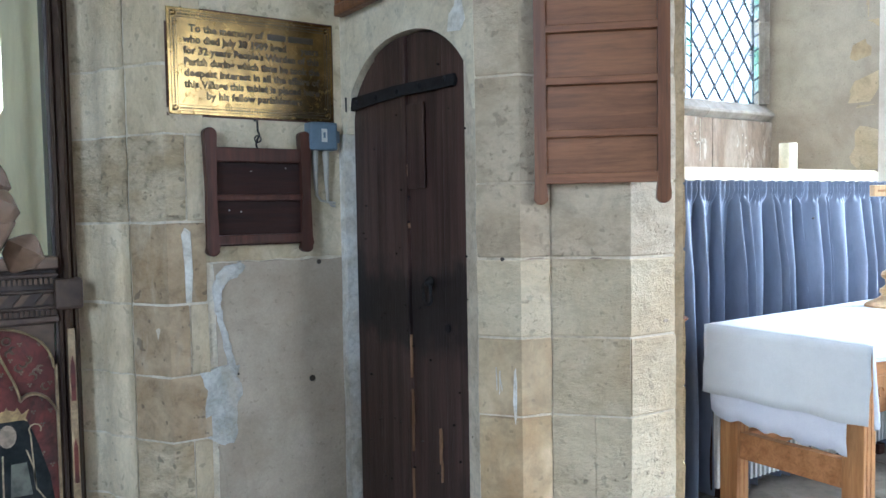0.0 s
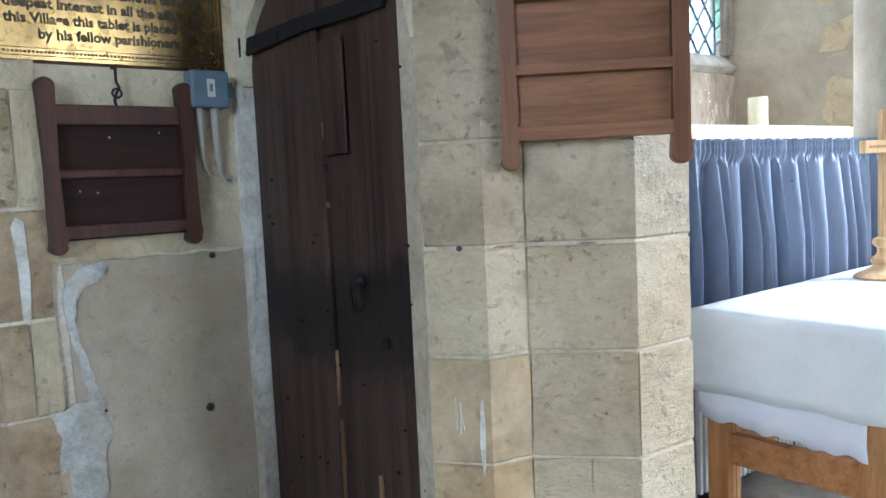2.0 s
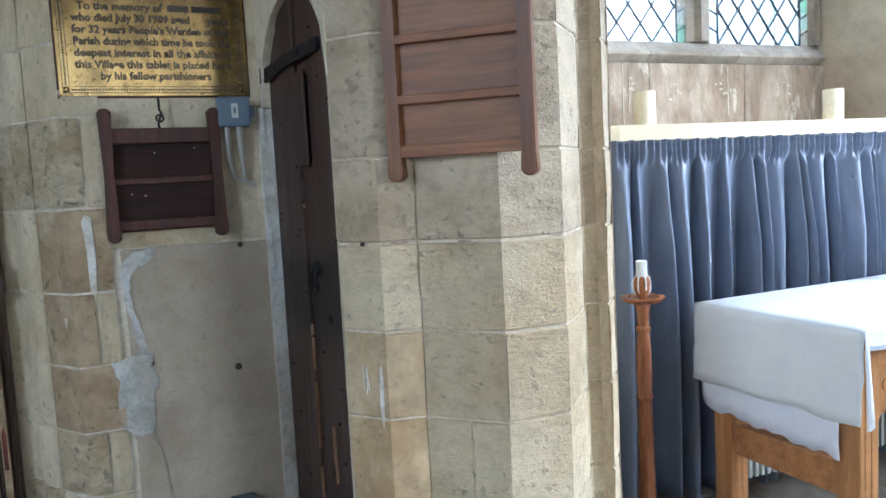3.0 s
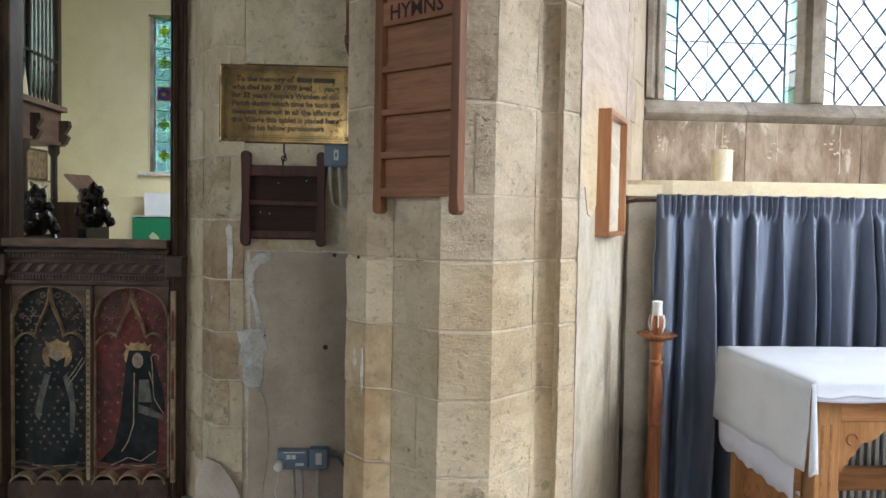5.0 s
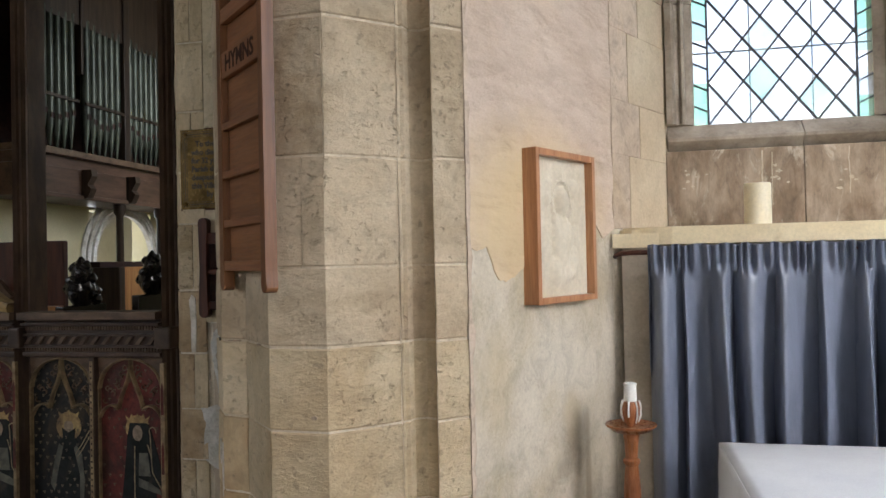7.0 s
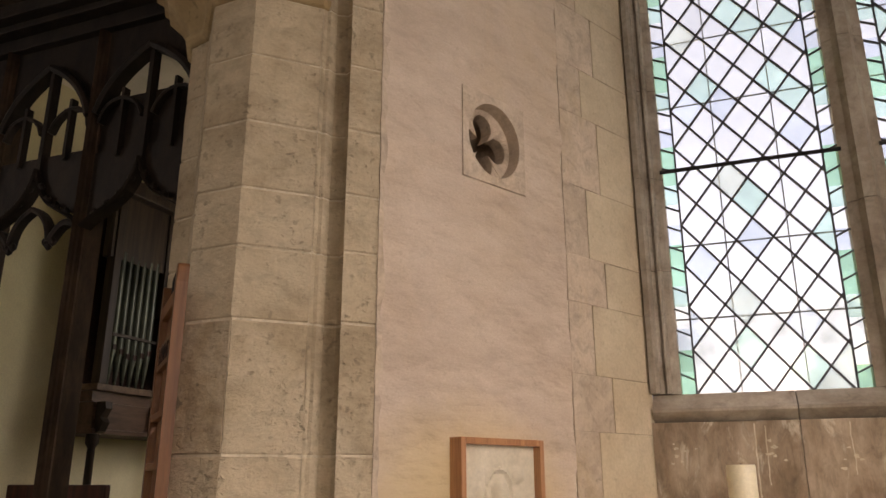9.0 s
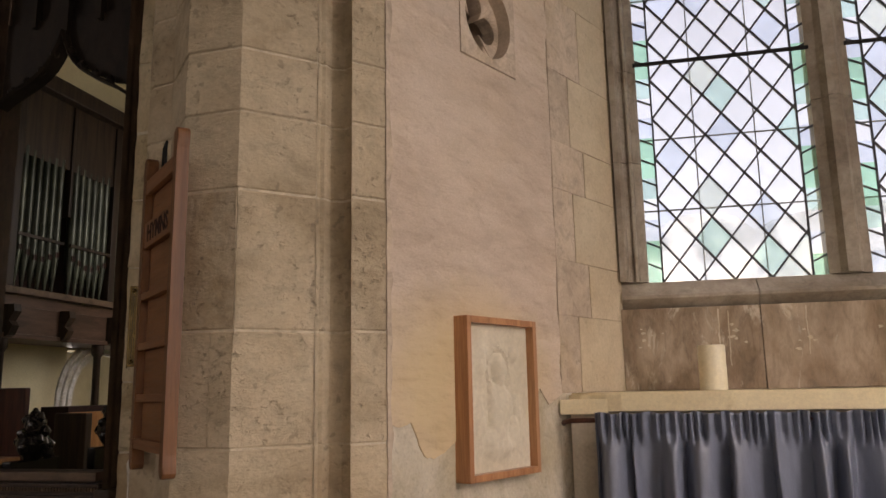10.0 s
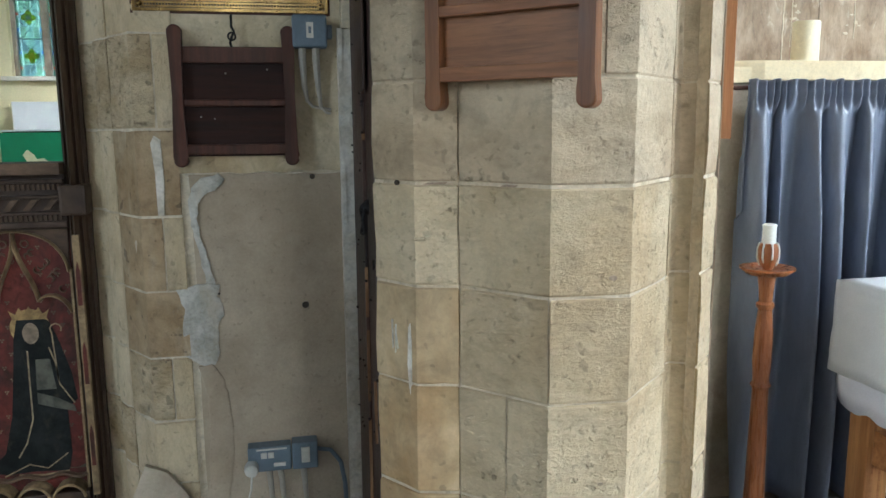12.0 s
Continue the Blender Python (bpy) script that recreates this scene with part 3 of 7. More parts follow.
# chancel shell
bm = B()
for y0, y1, z0, z1 in ((3.35, 5.7, 0, 5.6), (5.7, 7.0, 0, 2.2), (5.7, 7.0, 4.6, 5.6), (7.0, 9.3, 0, 5.6)):
    box(bm, 0.40, 0.66, y0, y1, z0, z1)
structure("wall_chancel_south", bm, CREAM, "cream distempered chancel wall")
bm = B()
for y0, y1, z0, z1 in ((3.35, 6.6, 0, 5.6), (6.6, 7.7, 2.2, 5.6), (7.7, 9.3, 0, 5.6)):
    box(bm, -3.0, -2.75, y0, y1, z0, z1)
structure("wall_chancel_north", bm, CREAM, "cream distempered chancel wall behind the organ")
bm = box(B(), -3.9, -3.6, 6.2, 8.6, 0, 5.6)
box(bm, -3.6, -3.0, 6.2, 6.5, 0, 5.6)
box(bm, -3.6, -3.0, 8.3, 8.6, 0, 5.6)
structure("wall_vestry", bm, WHITEWASH, "pale wall of the vestry beyond the organ")
bm = box(B(), -3.9, 0.66, 3.35, 9.6, 5.6, 5.8)
structure("ceiling_chancel", bm, WHITEWASH, "pale chancel ceiling", "ceiling")
EX0, EX1, EZ0, EZ1 = -1.60, -0.62, 2.02, 4.0
bm = B()
for x0, x1, z0, z1 in ((-3.9, EX0, 0, 5.6), (EX0, EX1, 0, EZ0), (EX0, EX1, EZ1, 5.6), (EX1, 0.66, 0, 5.6)):
    box(bm, x0, x1, 9.0, 9.35, z0, z1)
structure("wall_chancel_east", bm, CREAM, "cream distempered east wall round a stained window")
bm = box(B(), -2.75, EX0 - 0.05, 8.97, 8.996, 1.70, 1.73)
box(bm, EX1 + 0.05, 0.40, 8.97, 8.996, 1.70, 1.73)
structure("trim_dado", bm, CREAM, "cream dado moulding on the east wall", "trim")

# ---- body of the wall between nave and aisle: core behind the dressed stones ----
def shrink(pts, centre, d):
    out = []
    for p in pts:
        v = Vector((centre[0] - p[0], centre[1] - p[1])).normalized()
        out.append((p[0] + v.x * d, p[1] + v.y * d))
    return out


CENTRE = (1.80, 2.25)
face = [PD, P1, P2, P3, P4, P5] + HOLLOW + [P6, P7]
core_face = shrink(face, CENTRE, 0.0065)
TOP = 3.40
bm = prism(B(), core_face + [(2.205, 1.85), (2.205, 2.2), (1.42, 2.2)], 0, TOP + 0.01)
prism(bm, core_face[5:] + [(2.205, 1.85), (2.205, 2.2), (2.03, 2.2)], TOP + 0.012, 5.39)
structure("wall_respond_core", bm, JOINT, "lime mortar of the arcade respond")

# splayed wall with the quatrefoil, built round its opening
SP = on_wall(P7, SPLAY_END)
SPL = math.hypot(SPLAY_END[0] - P7[0], SPLAY_END[1] - P7[1])
QX, QZ, QR = 0.545, 3.075, 0.185
bm = B()
for pts in ([(0.0, 0), (QX - 0.17, 0), (QX - 0.17, 5.4), (0.0, 5.4)], [(QX + 0.17, 0), (SPL, 0), (SPL, 5.4), (QX + 0.17, 5.4)],
            [(QX - 0.17, 0), (QX + 0.17, 0), (QX + 0.17, QZ - 0.185), (QX - 0.17, QZ - 0.185)], [(QX - 0.17, QZ + 0.185), (QX + 0.17, QZ + 0.185), (QX + 0.17, 5.4), (QX - 0.17, 5.4)]):
    slab(bm, pts, 0.006, 0.30)
ob = structure("wall_splay_core", bm, MORTAR, "rubble core of the splayed aisle wall")
ob.matrix_world = SP


def wavy(x0, x1, z0, z1, n, amp, seed):
    """Outline of a plaster coat with slightly uneven edges."""
    r = random.Random(seed)
    pts = [(x0 + (x1 - x0) * i / n, z0 + r.uniform(-amp, amp)) for i in range(n)]
    pts += [(x1 + r.uniform(-amp, amp), z0 + (z1 - z0) * i / n) for i in range(n)]
    pts += [(x1 - (x1 - x0) * i / n, z1 + r.uniform(-amp, amp)) for i in range(n)]
    pts += [(x0 + r.uniform(-amp, amp), z1 - (z1 - z0) * i / n) for i in range(n)]
    return pts


lip = rag([(0.0, 1.625), (0.05, 1.615), (0.10, 1.625), (0.125, 1.575), (0.16, 1.525), (0.20, 1.515), (0.25, 1.53), (0.30, 1.56), (0.345, 1.61)])[:-3]
bm = slab(B(), lip + [(QX - 0.171, 1.63), (QX - 0.171, 5.4), (0.0, 5.4)], -0.0008, 0.006)
slab(bm, [(QX - 0.171, 1.63), (0.62, 1.60), (QX + 0.171, 1.66), (QX + 0.171, QZ - 0.187), (QX - 0.171, QZ - 0.187)], 0.0, 0.006)
slab(bm, [(QX - 0.171, QZ + 0.187), (QX + 0.171, QZ + 0.187), (QX + 0.171, 5.4), (QX - 0.171, 5.4)], 0.0, 0.006)
edge = [(0.95 + random.Random(i).uniform(-0.012, 0.012), 1.70 + i * 0.1) for i in range(38)]
slab(bm, [(QX + 0.171, 1.66), (0.80, 1.72), (0.86, 1.66)] + edge + [(0.95, 5.4), (QX + 0.171, 5.4)], 0.0, 0.006)
ob = structure("wall_splay_plaster", bm, PLASTER, "buff uneven plaster on the splayed aisle wall")
ob.matrix_world = SP
bm = slab(B(), [(0.0, 0), (0.94, 0), (0.94, 1.69), (0.86, 1.655), (0.80, 1.715), (QX + 0.171, 1.66), (0.36, 1.66), (0.0, 1.66)], 0.003, 0.0055)
ob = structure("wall_splay_dado", bm, DADO, "damp-stained grey plaster low on the splayed wall")
ob.matrix_world = SP


rnd = random.Random(17)
bm = slab(B(), [(-0.003 + rnd.uniform(-0.002, 0.002), 0.02 + 0.045 * k) for k in range(119)] + [(0.018 + rnd.uniform(-0.010, 0.012), 5.33 - 0.045 * k) for k in range(118)], -0.0035, -0.0002)
ob = structure("trim_plaster_edge", bm, QUOIN, "ragged pale plaster edge at the corner of the splay", "trim")
ob.matrix_world = SP


def quatrefoil():
    """The pierced stone in the splayed wall."""
    q = tagged(thing("quatrefoil_opening", SP @ pose(QX, 0, QZ), "pale stone block pierced by a quatrefoil opening", "opening"), kind="structure")
    n = 48
    out, ring, lobes = [], [], []
    for i in range(n):
        a = 2 * math.pi * i / n
        c, s = math.cos(a), math.sin(a)
        k = 1 / max(abs(c), abs(s))
        k = min(k, 1.41)
        out.append((0.169 * k * c, 0.184 * k * s))
        ring.append((0.140 * c, 0.152 * s))
        f = 0.040 + 0.088 * abs(math.cos(2 * a)) ** 0.55
        lobes.append((f * c, f * s * 1.05))
    bm = B()
    rows = []
    for pts, y in ((out, 0.05), (out, -0.004), (ring, -0.004), ([(x * 0.97, z * 0.97) for x, z in ring], 0.05), (lobes, 0.065), (lobes, 0.12), (ring, 0.13), (ring, 0.30)):
        rows.append([bm.verts.new((x, y, z)) for x, z in pts])
    for a, b in zip(rows, rows[1:]):
        for i in range(n):
            bm.faces.new((a[i], a[(i + 1) % n], b[(i + 1) % n], b[i]))
    part("pierced_block", bm, QUOIN, q, "pale dressed stone")
    # Added black box: its colour gives the darkness seen through the piercing.
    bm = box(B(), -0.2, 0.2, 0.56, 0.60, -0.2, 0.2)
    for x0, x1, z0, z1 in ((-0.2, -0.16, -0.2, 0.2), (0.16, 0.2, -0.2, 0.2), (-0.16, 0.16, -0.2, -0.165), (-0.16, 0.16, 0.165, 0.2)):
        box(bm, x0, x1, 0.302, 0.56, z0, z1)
    part("back_stone", bm, BRASSDARK, q, "black-coloured box put in for the shade behind the piercing")


quatrefoil()

# ---- door wall, plaque wall ----
DM = on_wall((1.345, 2.735), PD)
DL = 0.885


def door_arch(s):
    """Height of the door's arch along the wall."""
    c, r = 0.46, 0.44
    k = max(0.0, 1 - min(1.0, abs(s - c) / r) ** 2.3)
    return 1.80 + 0.305 * k ** 0.62


S0, S1 = 0.045, 0.875
arch_pts = [(S0 + (S1 - S0) * i / 24, door_arch(S0 + (S1 - S0) * i / 24)) for i in range(25)]
bm = slab(B(), [(0.0, 1.80)] + [(S0, 1.80)] + arch_pts[1:-1] + [(S1, 1.80), (DL, 1.80), (DL, 5.6), (0.0, 5.6)], 0.0, 0.40)
ob = structure("wall_over_door", bm, DOORPLASTER, "buff plaster above the arched stair door")
ob.matrix_world = DM
bm = slab(B(), [(0.0, 0.0), (S0, 0.0), (S0, 1.797), (0.0, 1.797)], 0.0, 0.40)
ob = structure("wall_door_jamb", bm, LIME, "rough limewashed jamb beside the stair door")
ob.matrix_world = DM
bm = box(B(), 0.0, DL, 0.16, 0.40, 0.0, 2.2)
ob = structure("wall_behind_door", bm, CEILING, "dark backing behind the stair door")
ob.matrix_world = DM
bm = box(B(), 0.72, 1.75, WALL_Y + 0.012, 3.3, 0, 5.6)
box(bm, 1.75, 1.90, 2.2, 3.3, 0, 5.6)
structure("wall_plaque_core", bm, MORTAR, "rubble core of the wall beside the chancel arch")
bm = slab(B(), wavy(0.80, 1.344, 1.33, 5.6, 14, 0.004, 3), WALL_Y, WALL_Y + 0.012)
structure("wall_plaque", bm, RECESS, "old buff plaster round the brass plaque")
bm = slab(B(), wavy(0.83, 1.340, 0.0, 1.322, 12, 0.004, 5), WALL_Y + 0.004, WALL_Y + 0.012)
structure("wall_plaque_render", bm, RENDER, "smooth grey cement render below the boards")

# ---- arcade wall above the respond, with the springing of its arch ----
bm = B()
n = 20
arch = [(-2.6 + 2.05 - 2.05 * math.cos(math.pi * i / n), 3.70 + 2.3 * math.sin(math.pi * i / n) ** 0.8) for i in range(n + 1)]
vs = [(-2.6, 7.5), (-2.6, 3.70)] + arch[1:-1] + [(1.5, 3.70), (1.9, 3.70), (2.2, 3.70), (2.2, 7.5)]
lo = [bm.verts.new((1.50, y, z)) for y, z in vs]
hi = [bm.verts.new((2.018, y, z)) for y, z in vs]
bm.faces.new(lo)
bm.faces.new(hi[::-1])
for i in range(len(vs)):
    j = (i + 1) % len(vs)
    bm.faces.new((lo[i], hi[i], hi[j], lo[j]))
structure("wall_arcade", bm, RECESS, "plastered arcade wall over a tall arch")
bm = box(B(), 1.5, 2.018, -9.3, -2.604, 3.70, 7.5)
structure("wall_arcade_west", bm, RECESS, "plastered arcade wall towards the west")
cap = thing("respond_capital", pose(0, 0, 0), "moulded limestone capital on the arcade respond", "capital", kind="structure")
bm = B()
rows = []
cface = [PD, P1, P2, P3, P4, P5, (2.05, 1.95), (1.36, 1.95)]
for d, z in ((0.0, 0.0), (-0.012, 0.004), (-0.026, 0.016), (-0.030, 0.032), (-0.012, 0.046), (-0.012, 0.058), (-0.028, 0.085), (-0.060, 0.125), (-0.105, 0.158), (-0.112, 0.185), (-0.128, 0.192), (-0.135, 0.235), (-0.165, 0.250), (-0.172, 0.30), (-0.16, 0.318)):
    rows.append([bm.verts.new((x, y, TOP + z)) for x, y in shrink(cface[:6], CENTRE, d) + cface[6:]])
for a, b in zip(rows, rows[1:]):
    for i in range(len(a)):
        bm.faces.new((a[i], a[(i + 1) % len(a)], b[(i + 1) % len(a)], b[i]))
bm.faces.new(rows[0][::-1])
bm.faces.new(rows[-1])
part("capital_moulding", bm, HONEY, cap, "honey-coloured moulded stone")

# ---- east wall of the aisle: recess, shelf, window ----
SH0, SH1 = (2.612, 2.600), (4.897, 2.490)
bm = prism(B(), [(2.66, 2.66), (5.6, 2.525), (5.6, 3.4), (2.66, 3.4)], 0, 1.63)
structure("wall_east_below", bm, LOWER, "grey plastered wall below the window shelf")
bm = prism(B(), [(2.655, 2.672), (2.70, 2.642), (2.735, 2.635), (2.79, 2.610), (2.85, 2.591), SH1, (4.72, 3.12), (2.872, 3.12)], 1.632, 1.70)
prism(bm, [(2.625, 2.610), (2.655, 2.671), (2.70, 2.641), (2.735, 2.634), (2.79, 2.609), (2.80, 2.596)], 1.622, 1.676)
bmesh.ops.bevel(bm, geom=[e for e in bm.edges if abs(e.verts[0].co.z - e.verts[1].co.z) < 1e-5 and e.verts[0].co.z > 1.69], offset=0.008, segments=2, affect="EDGES")
structure("window_shelf", bm, SILLSTONE, "cream stone shelf below the window", "shelf")
# Pier takes the darker RENDER so that its colour holds the shade there.
bm = prism(B(), [(4.897, 2.49), (5.6, 2.456), (5.6, 3.4), (4.72, 3.14)], 1.63, 5.4)
structure("wall_east_pier", bm, RENDER, "grey plaster beside the window splay, coloured darker for shade")
W0, W1 = 2.976, 4.636
M0, M1 = 3.717, 3.885
HEAD = 4.75
bm = box(B(), 2.80, 4.80, 3.125, 3.5, 1.63, 2.052)
structure("wall_below_window", bm, MORTAR, "mortar bed below the window")
bm = box(B(), 2.80, 4.80, 3.10, 3.5, HEAD + 0.35, 5.4)
structure("wall_above_window", bm, PLASTER, "plaster above the window head")


PANE_W, PANE_H = 0.1515, 0.1902


def clipped(pts, axis, limit, keep_above):
    """The piece of a polygon on one side of a line."""
    out = []
    for p, q in zip(pts, pts[1:] + pts[:1]):
        a, b = p[axis] - limit, q[axis] - limit
        if not keep_above:
            a, b = -a, -b
        if a >= 0:
            out.append(p)
        if (a > 0 > b) or (a < 0 < b):
            out.append(lerp(p, q, a / (a - b)))
    return out


def quarries(w, a, b):
    """Diamond panes of old glass between the crossing leads, each a little out of plane."""
    rnd = random.Random(int(a * 100))
    for i in range(-16, 8):
        for j in range(-4, 22):
            cx, cz = a + PANE_W * (i + j + 1) / 2, 2.17 + PANE_H * (j - i) / 2
            pts = [(cx - PANE_W / 2, cz), (cx, cz - PANE_H / 2), (cx + PANE_W / 2, cz), (cx, cz + PANE_H / 2)]
            for axis, limit, above in ((0, a, True), (0, b, False), (1, 2.17, True), (1, HEAD, False)):
                pts = clipped(pts, axis, limit, above) if pts else pts
            if len(pts) < 3 or max(p[0] for p in pts) - min(p[0] for p in pts) < 0.004:
                continue
            tone = rnd.choice((CLEAR, CLEAR, CLEAR, CLEAR, CLEAR, CLEAR, CLEAR, PALEBLUE, AQUA, FROSTED))
            d = rnd.uniform(-0.0015, 0.0015)
            part("pane", slab(B(), pts, 3.130 + d, 3.133 + d), tone, w).visible_shadow = False


def tracery_window():
    w = tagged(thing("window_1", pose(0.022, 0.03, 0), "two-light stone window with diamond leaded glass", "window"), kind="structure")
    # sill with a weathered slope
    for x0, x1 in ((2.855, 3.42), (3.424, 4.03), (4.034, 4.74)):
        bm = B()
        vs = [(3.104, 2.055), (3.066, 2.086), (3.058, 2.094), (3.060, 2.108), (3.070, 2.116), (3.112, 2.156), (3.125, 2.172), (3.20, 2.172), (3.20, 2.055)]
        lo = [bm.verts.new((x0, y, z)) for y, z in vs]
        hi = [bm.verts.new((x1, y, z)) for y, z in vs]
        bm.faces.new(lo)
        bm.faces.new(hi[::-1])
        for i in range(len(vs)):
            bm.faces.new((lo[i], hi[i], hi[(i + 1) % len(vs)], lo[(i + 1) % len(vs)]))
        part("window_sill", bm, WINSTONE, w)
    # moulded jambs and mullion
    for x0, x1, s in ((2.852, W0, 1), (W1, 4.745, -1)):
        pts = [(x0, 3.20), (x0, 3.06), (x0 + 0.20 * (x1 - x0), 3.054), (x0 + 0.28 * (x1 - x0), 3.064), (x0 + 0.34 * (x1 - x0), 3.090), (x0 + 0.50 * (x1 - x0), 3.098), (x0 + 0.56 * (x1 - x0), 3.080), (x0 + 0.64 * (x1 - x0), 3.082), (x0 + 0.72 * (x1 - x0), 3.106), (x0 + 0.90 * (x1 - x0), 3.114), (x1, 3.125), (x1, 3.20)]
        if s < 0:
            pts = [(x0 + x1 - x, y) for x, y in pts]
        z = 2.174
        for z1 in (2.72, 3.16, 3.62, 4.05, 4.5, HEAD + 0.35):
            part("jamb_stone", prism(B(), pts, z, z1 - 0.003), WINSTONE, w)
            z = z1
    pts = [(M0, 3.20), (M0, 3.125), (M0 + 0.04, 3.105), (M0 + 0.06, 3.07), (M0 + 0.108, 3.07), (M0 + 0.128, 3.105), (M1, 3.125), (M1, 3.20)]
    z = 2.174
    for z1 in (2.95, 3.72, HEAD + 0.3):
        part("mullion_stone", prism(B(), pts, z, z1 - 0.003), WINSTONE, w)
        z = z1
    for x0, x1 in ((W0, M0), (M1, W1)):
        c, h = (x0 + x1) / 2, (x1 - x0) / 2
        head = [(x0 + (x1 - x0) * i / 16, HEAD - 0.4 + 0.38 * math.sqrt(max(0, 1 - ((x0 + (x1 - x0) * i / 16 - c) / h) ** 2))) for i in range(17)]
        bm = slab(B(), head + [(x1, HEAD + 0.35), (x0, HEAD + 0.35)], 3.09, 3.20)
        part("window_head", bm, WINSTONE, w)
        # glass: clear field and pale green border strips
        bd = 0.062
        quarries(w, x0 + bd, x1 - bd)
        z, k = 2.17, 0
        while z < HEAD - 0.02:
            zt = min(z + 0.096, HEAD)
            for xa, xb in ((x0, x0 + bd), (x1 - bd, x1)):
                tone = (CLEAR, GREENGLASS, AQUA, PALEBLUE, GREENGLASS)[(k * 7 + int(xa * 10)) % 5]
                part("border_pane", box(B(), xa, xb, 3.130, 3.133, z, zt - 0.001), tone, w, "pale green border glass").visible_shadow = False
            z, k = zt, k + 1
        bm = B()
        for xx in (x0 + bd, x1 - bd):
            ribbon(bm, [(xx, 2.17), (xx, HEAD)], 0.008, 3.125, 3.138)
        z = 2.26
        while z < HEAD - 0.03:
            for xa, xb in ((x0, x0 + bd), (x1, x1 - bd)):
                ribbon(bm, [(xa, z), (xb, z - 0.03)], 0.007, 3.126, 3.137)
            z += 0.096
        part("border_lead", bm, LEAD, w, "thin lead strips")
        # diamond leads, clipped to the field
        pw, ph = PANE_W, PANE_H
        a, b = x0 + bd, x1 - bd
        for sgn in (1, -1):
            bm = B()
            for i in range(-16, 26):
                xs = a + i * pw
                # line: z = 2.17 + sgn*(x - xs)*ph/pw
                za = 2.17 + sgn * (a - xs) * ph / pw
                zb = 2.17 + sgn * (b - xs) * ph / pw
                pa, pb = (a, za), (b, zb)
                ends = []
                for lo_, hi_ in (((2.17), HEAD),):
                    for (xx, zz), (ox, oz) in ((pa, pb), (pb, pa)):
                        t = 0.0
                        if zz < lo_:
                            t = (lo_ - zz) / (oz - zz) if oz != zz else 2
                        elif zz > hi_:
                            t = (hi_ - zz) / (oz - zz) if oz != zz else 2
                        ends.append((xx + (ox - xx) * t, zz + (oz - zz) * t, t))
                if any(not 0 <= e[2] < 1 for e in ends):
                    continue
                if math.hypot(ends[0][0] - ends[1][0], ends[0][1] - ends[1][1]) > 0.02:
                    ribbon(bm, [ends[0][:2], ends[1][:2]], 0.0085, 3.124 if sgn > 0 else 3.1255, 3.139)
            part("diamond_lead", bm, LEAD, w, "crossing lead cames")
        bm = tube(B(), [(x0 - 0.01, 3.116, 3.195), (x1 + 0.01, 3.116, 3.195)], 0.010, 8)
        part("saddle_bar", bm, IRON, w, "iron saddle bar")
        for z in (2.50, 2.835, 3.53, 3.87):
            bm = tube(B(), [(x0 - 0.01, 3.150, z), (x1 + 0.01, 3.150, z)], 0.0042, 6)
            part("guard_bar", bm, LEAD, w, "thin outer guard bar")
        for f in (0.33, 0.68):
            bm = tube(B(), [(x0 + f * (x1 - x0), 3.150, 2.17), (x0 + f * (x1 - x0), 3.150, HEAD)], 0.003, 6)
            part("guard_bar", bm, LEAD, w, "thin upright wire")
    return w


tracery_window()

# distance outside the window
def far_ground():
    bm = box(B(), -400, 400, 9.62, 800, -0.6, -0.3)
    tagged(link_mesh("ground", bm, LEAF), "grassy churchyard ground", "ground", "", "structure")


far_ground()


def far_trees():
    """A glowing backdrop coloured as a hazy belt of trees far beyond the churchyard."""
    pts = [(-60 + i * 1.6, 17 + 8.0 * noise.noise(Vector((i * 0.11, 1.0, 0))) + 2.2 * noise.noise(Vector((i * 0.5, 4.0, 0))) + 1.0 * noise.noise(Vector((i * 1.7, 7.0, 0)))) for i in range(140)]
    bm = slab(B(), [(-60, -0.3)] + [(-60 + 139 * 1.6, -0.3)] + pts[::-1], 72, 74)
    tagged(link_mesh("backdrop", bm, HAZE), "glowing backdrop coloured as a hazy belt of trees far beyond the window", "backdrop", "", "structure")


far_trees()

# ---- rood screen ----
SY = 3.06
SCR = thing("rood_screen", pose(0, 0, 0), "carved and painted dark oak rood screen", "screen")


def sc(name, bm, mat=SCREEN, label="", smooth=False, parent=None):
    return part(name, bm, mat, parent or SCR, label, smooth)


def post(x0, x1, z0, z1, deep=0.17):
    """A moulded upright with hollows and rolls."""
    w = x1 - x0
    pts = [(x0, SY + deep)]
    for f, d in ((0.0, 0.035), (0.12, 0.03), (0.16, 0.0), (0.24, -0.012), (0.30, 0.004), (0.36, -0.022), (0.5, -0.045), (0.64, -0.022), (0.70, 0.004), (0.76, -0.012), (0.84, 0.0), (0.88, 0.03), (1.0, 0.035)):
        pts.append((x0 + f * w, SY + d))
    pts.append((x1, SY + deep))
    return prism(B(), pts, z0, z1)


def ogee(x0, x1, z0, z1, n=8):
    c = (x0 + x1) / 2
    l = bez((x0, z0), (x0 + 0.02 * (x1 - x0), z0 + 0.62 * (z1 - z0)), (c - 0.10 * (x1 - x0), z0 + 0.42 * (z1 - z0)), (c, z1), n)
    return l, [(2 * c - x, z) for x, z in l]


def trefoil(bm, x, z, r, y):
    for k in range(3):
        a = 2 * math.pi * k / 3 + 0.52
        slab(bm, arc(x + r * math.cos(a), z + r * math.sin(a), r * 0.72, 0, 300, 5), y, SY + 0.045)


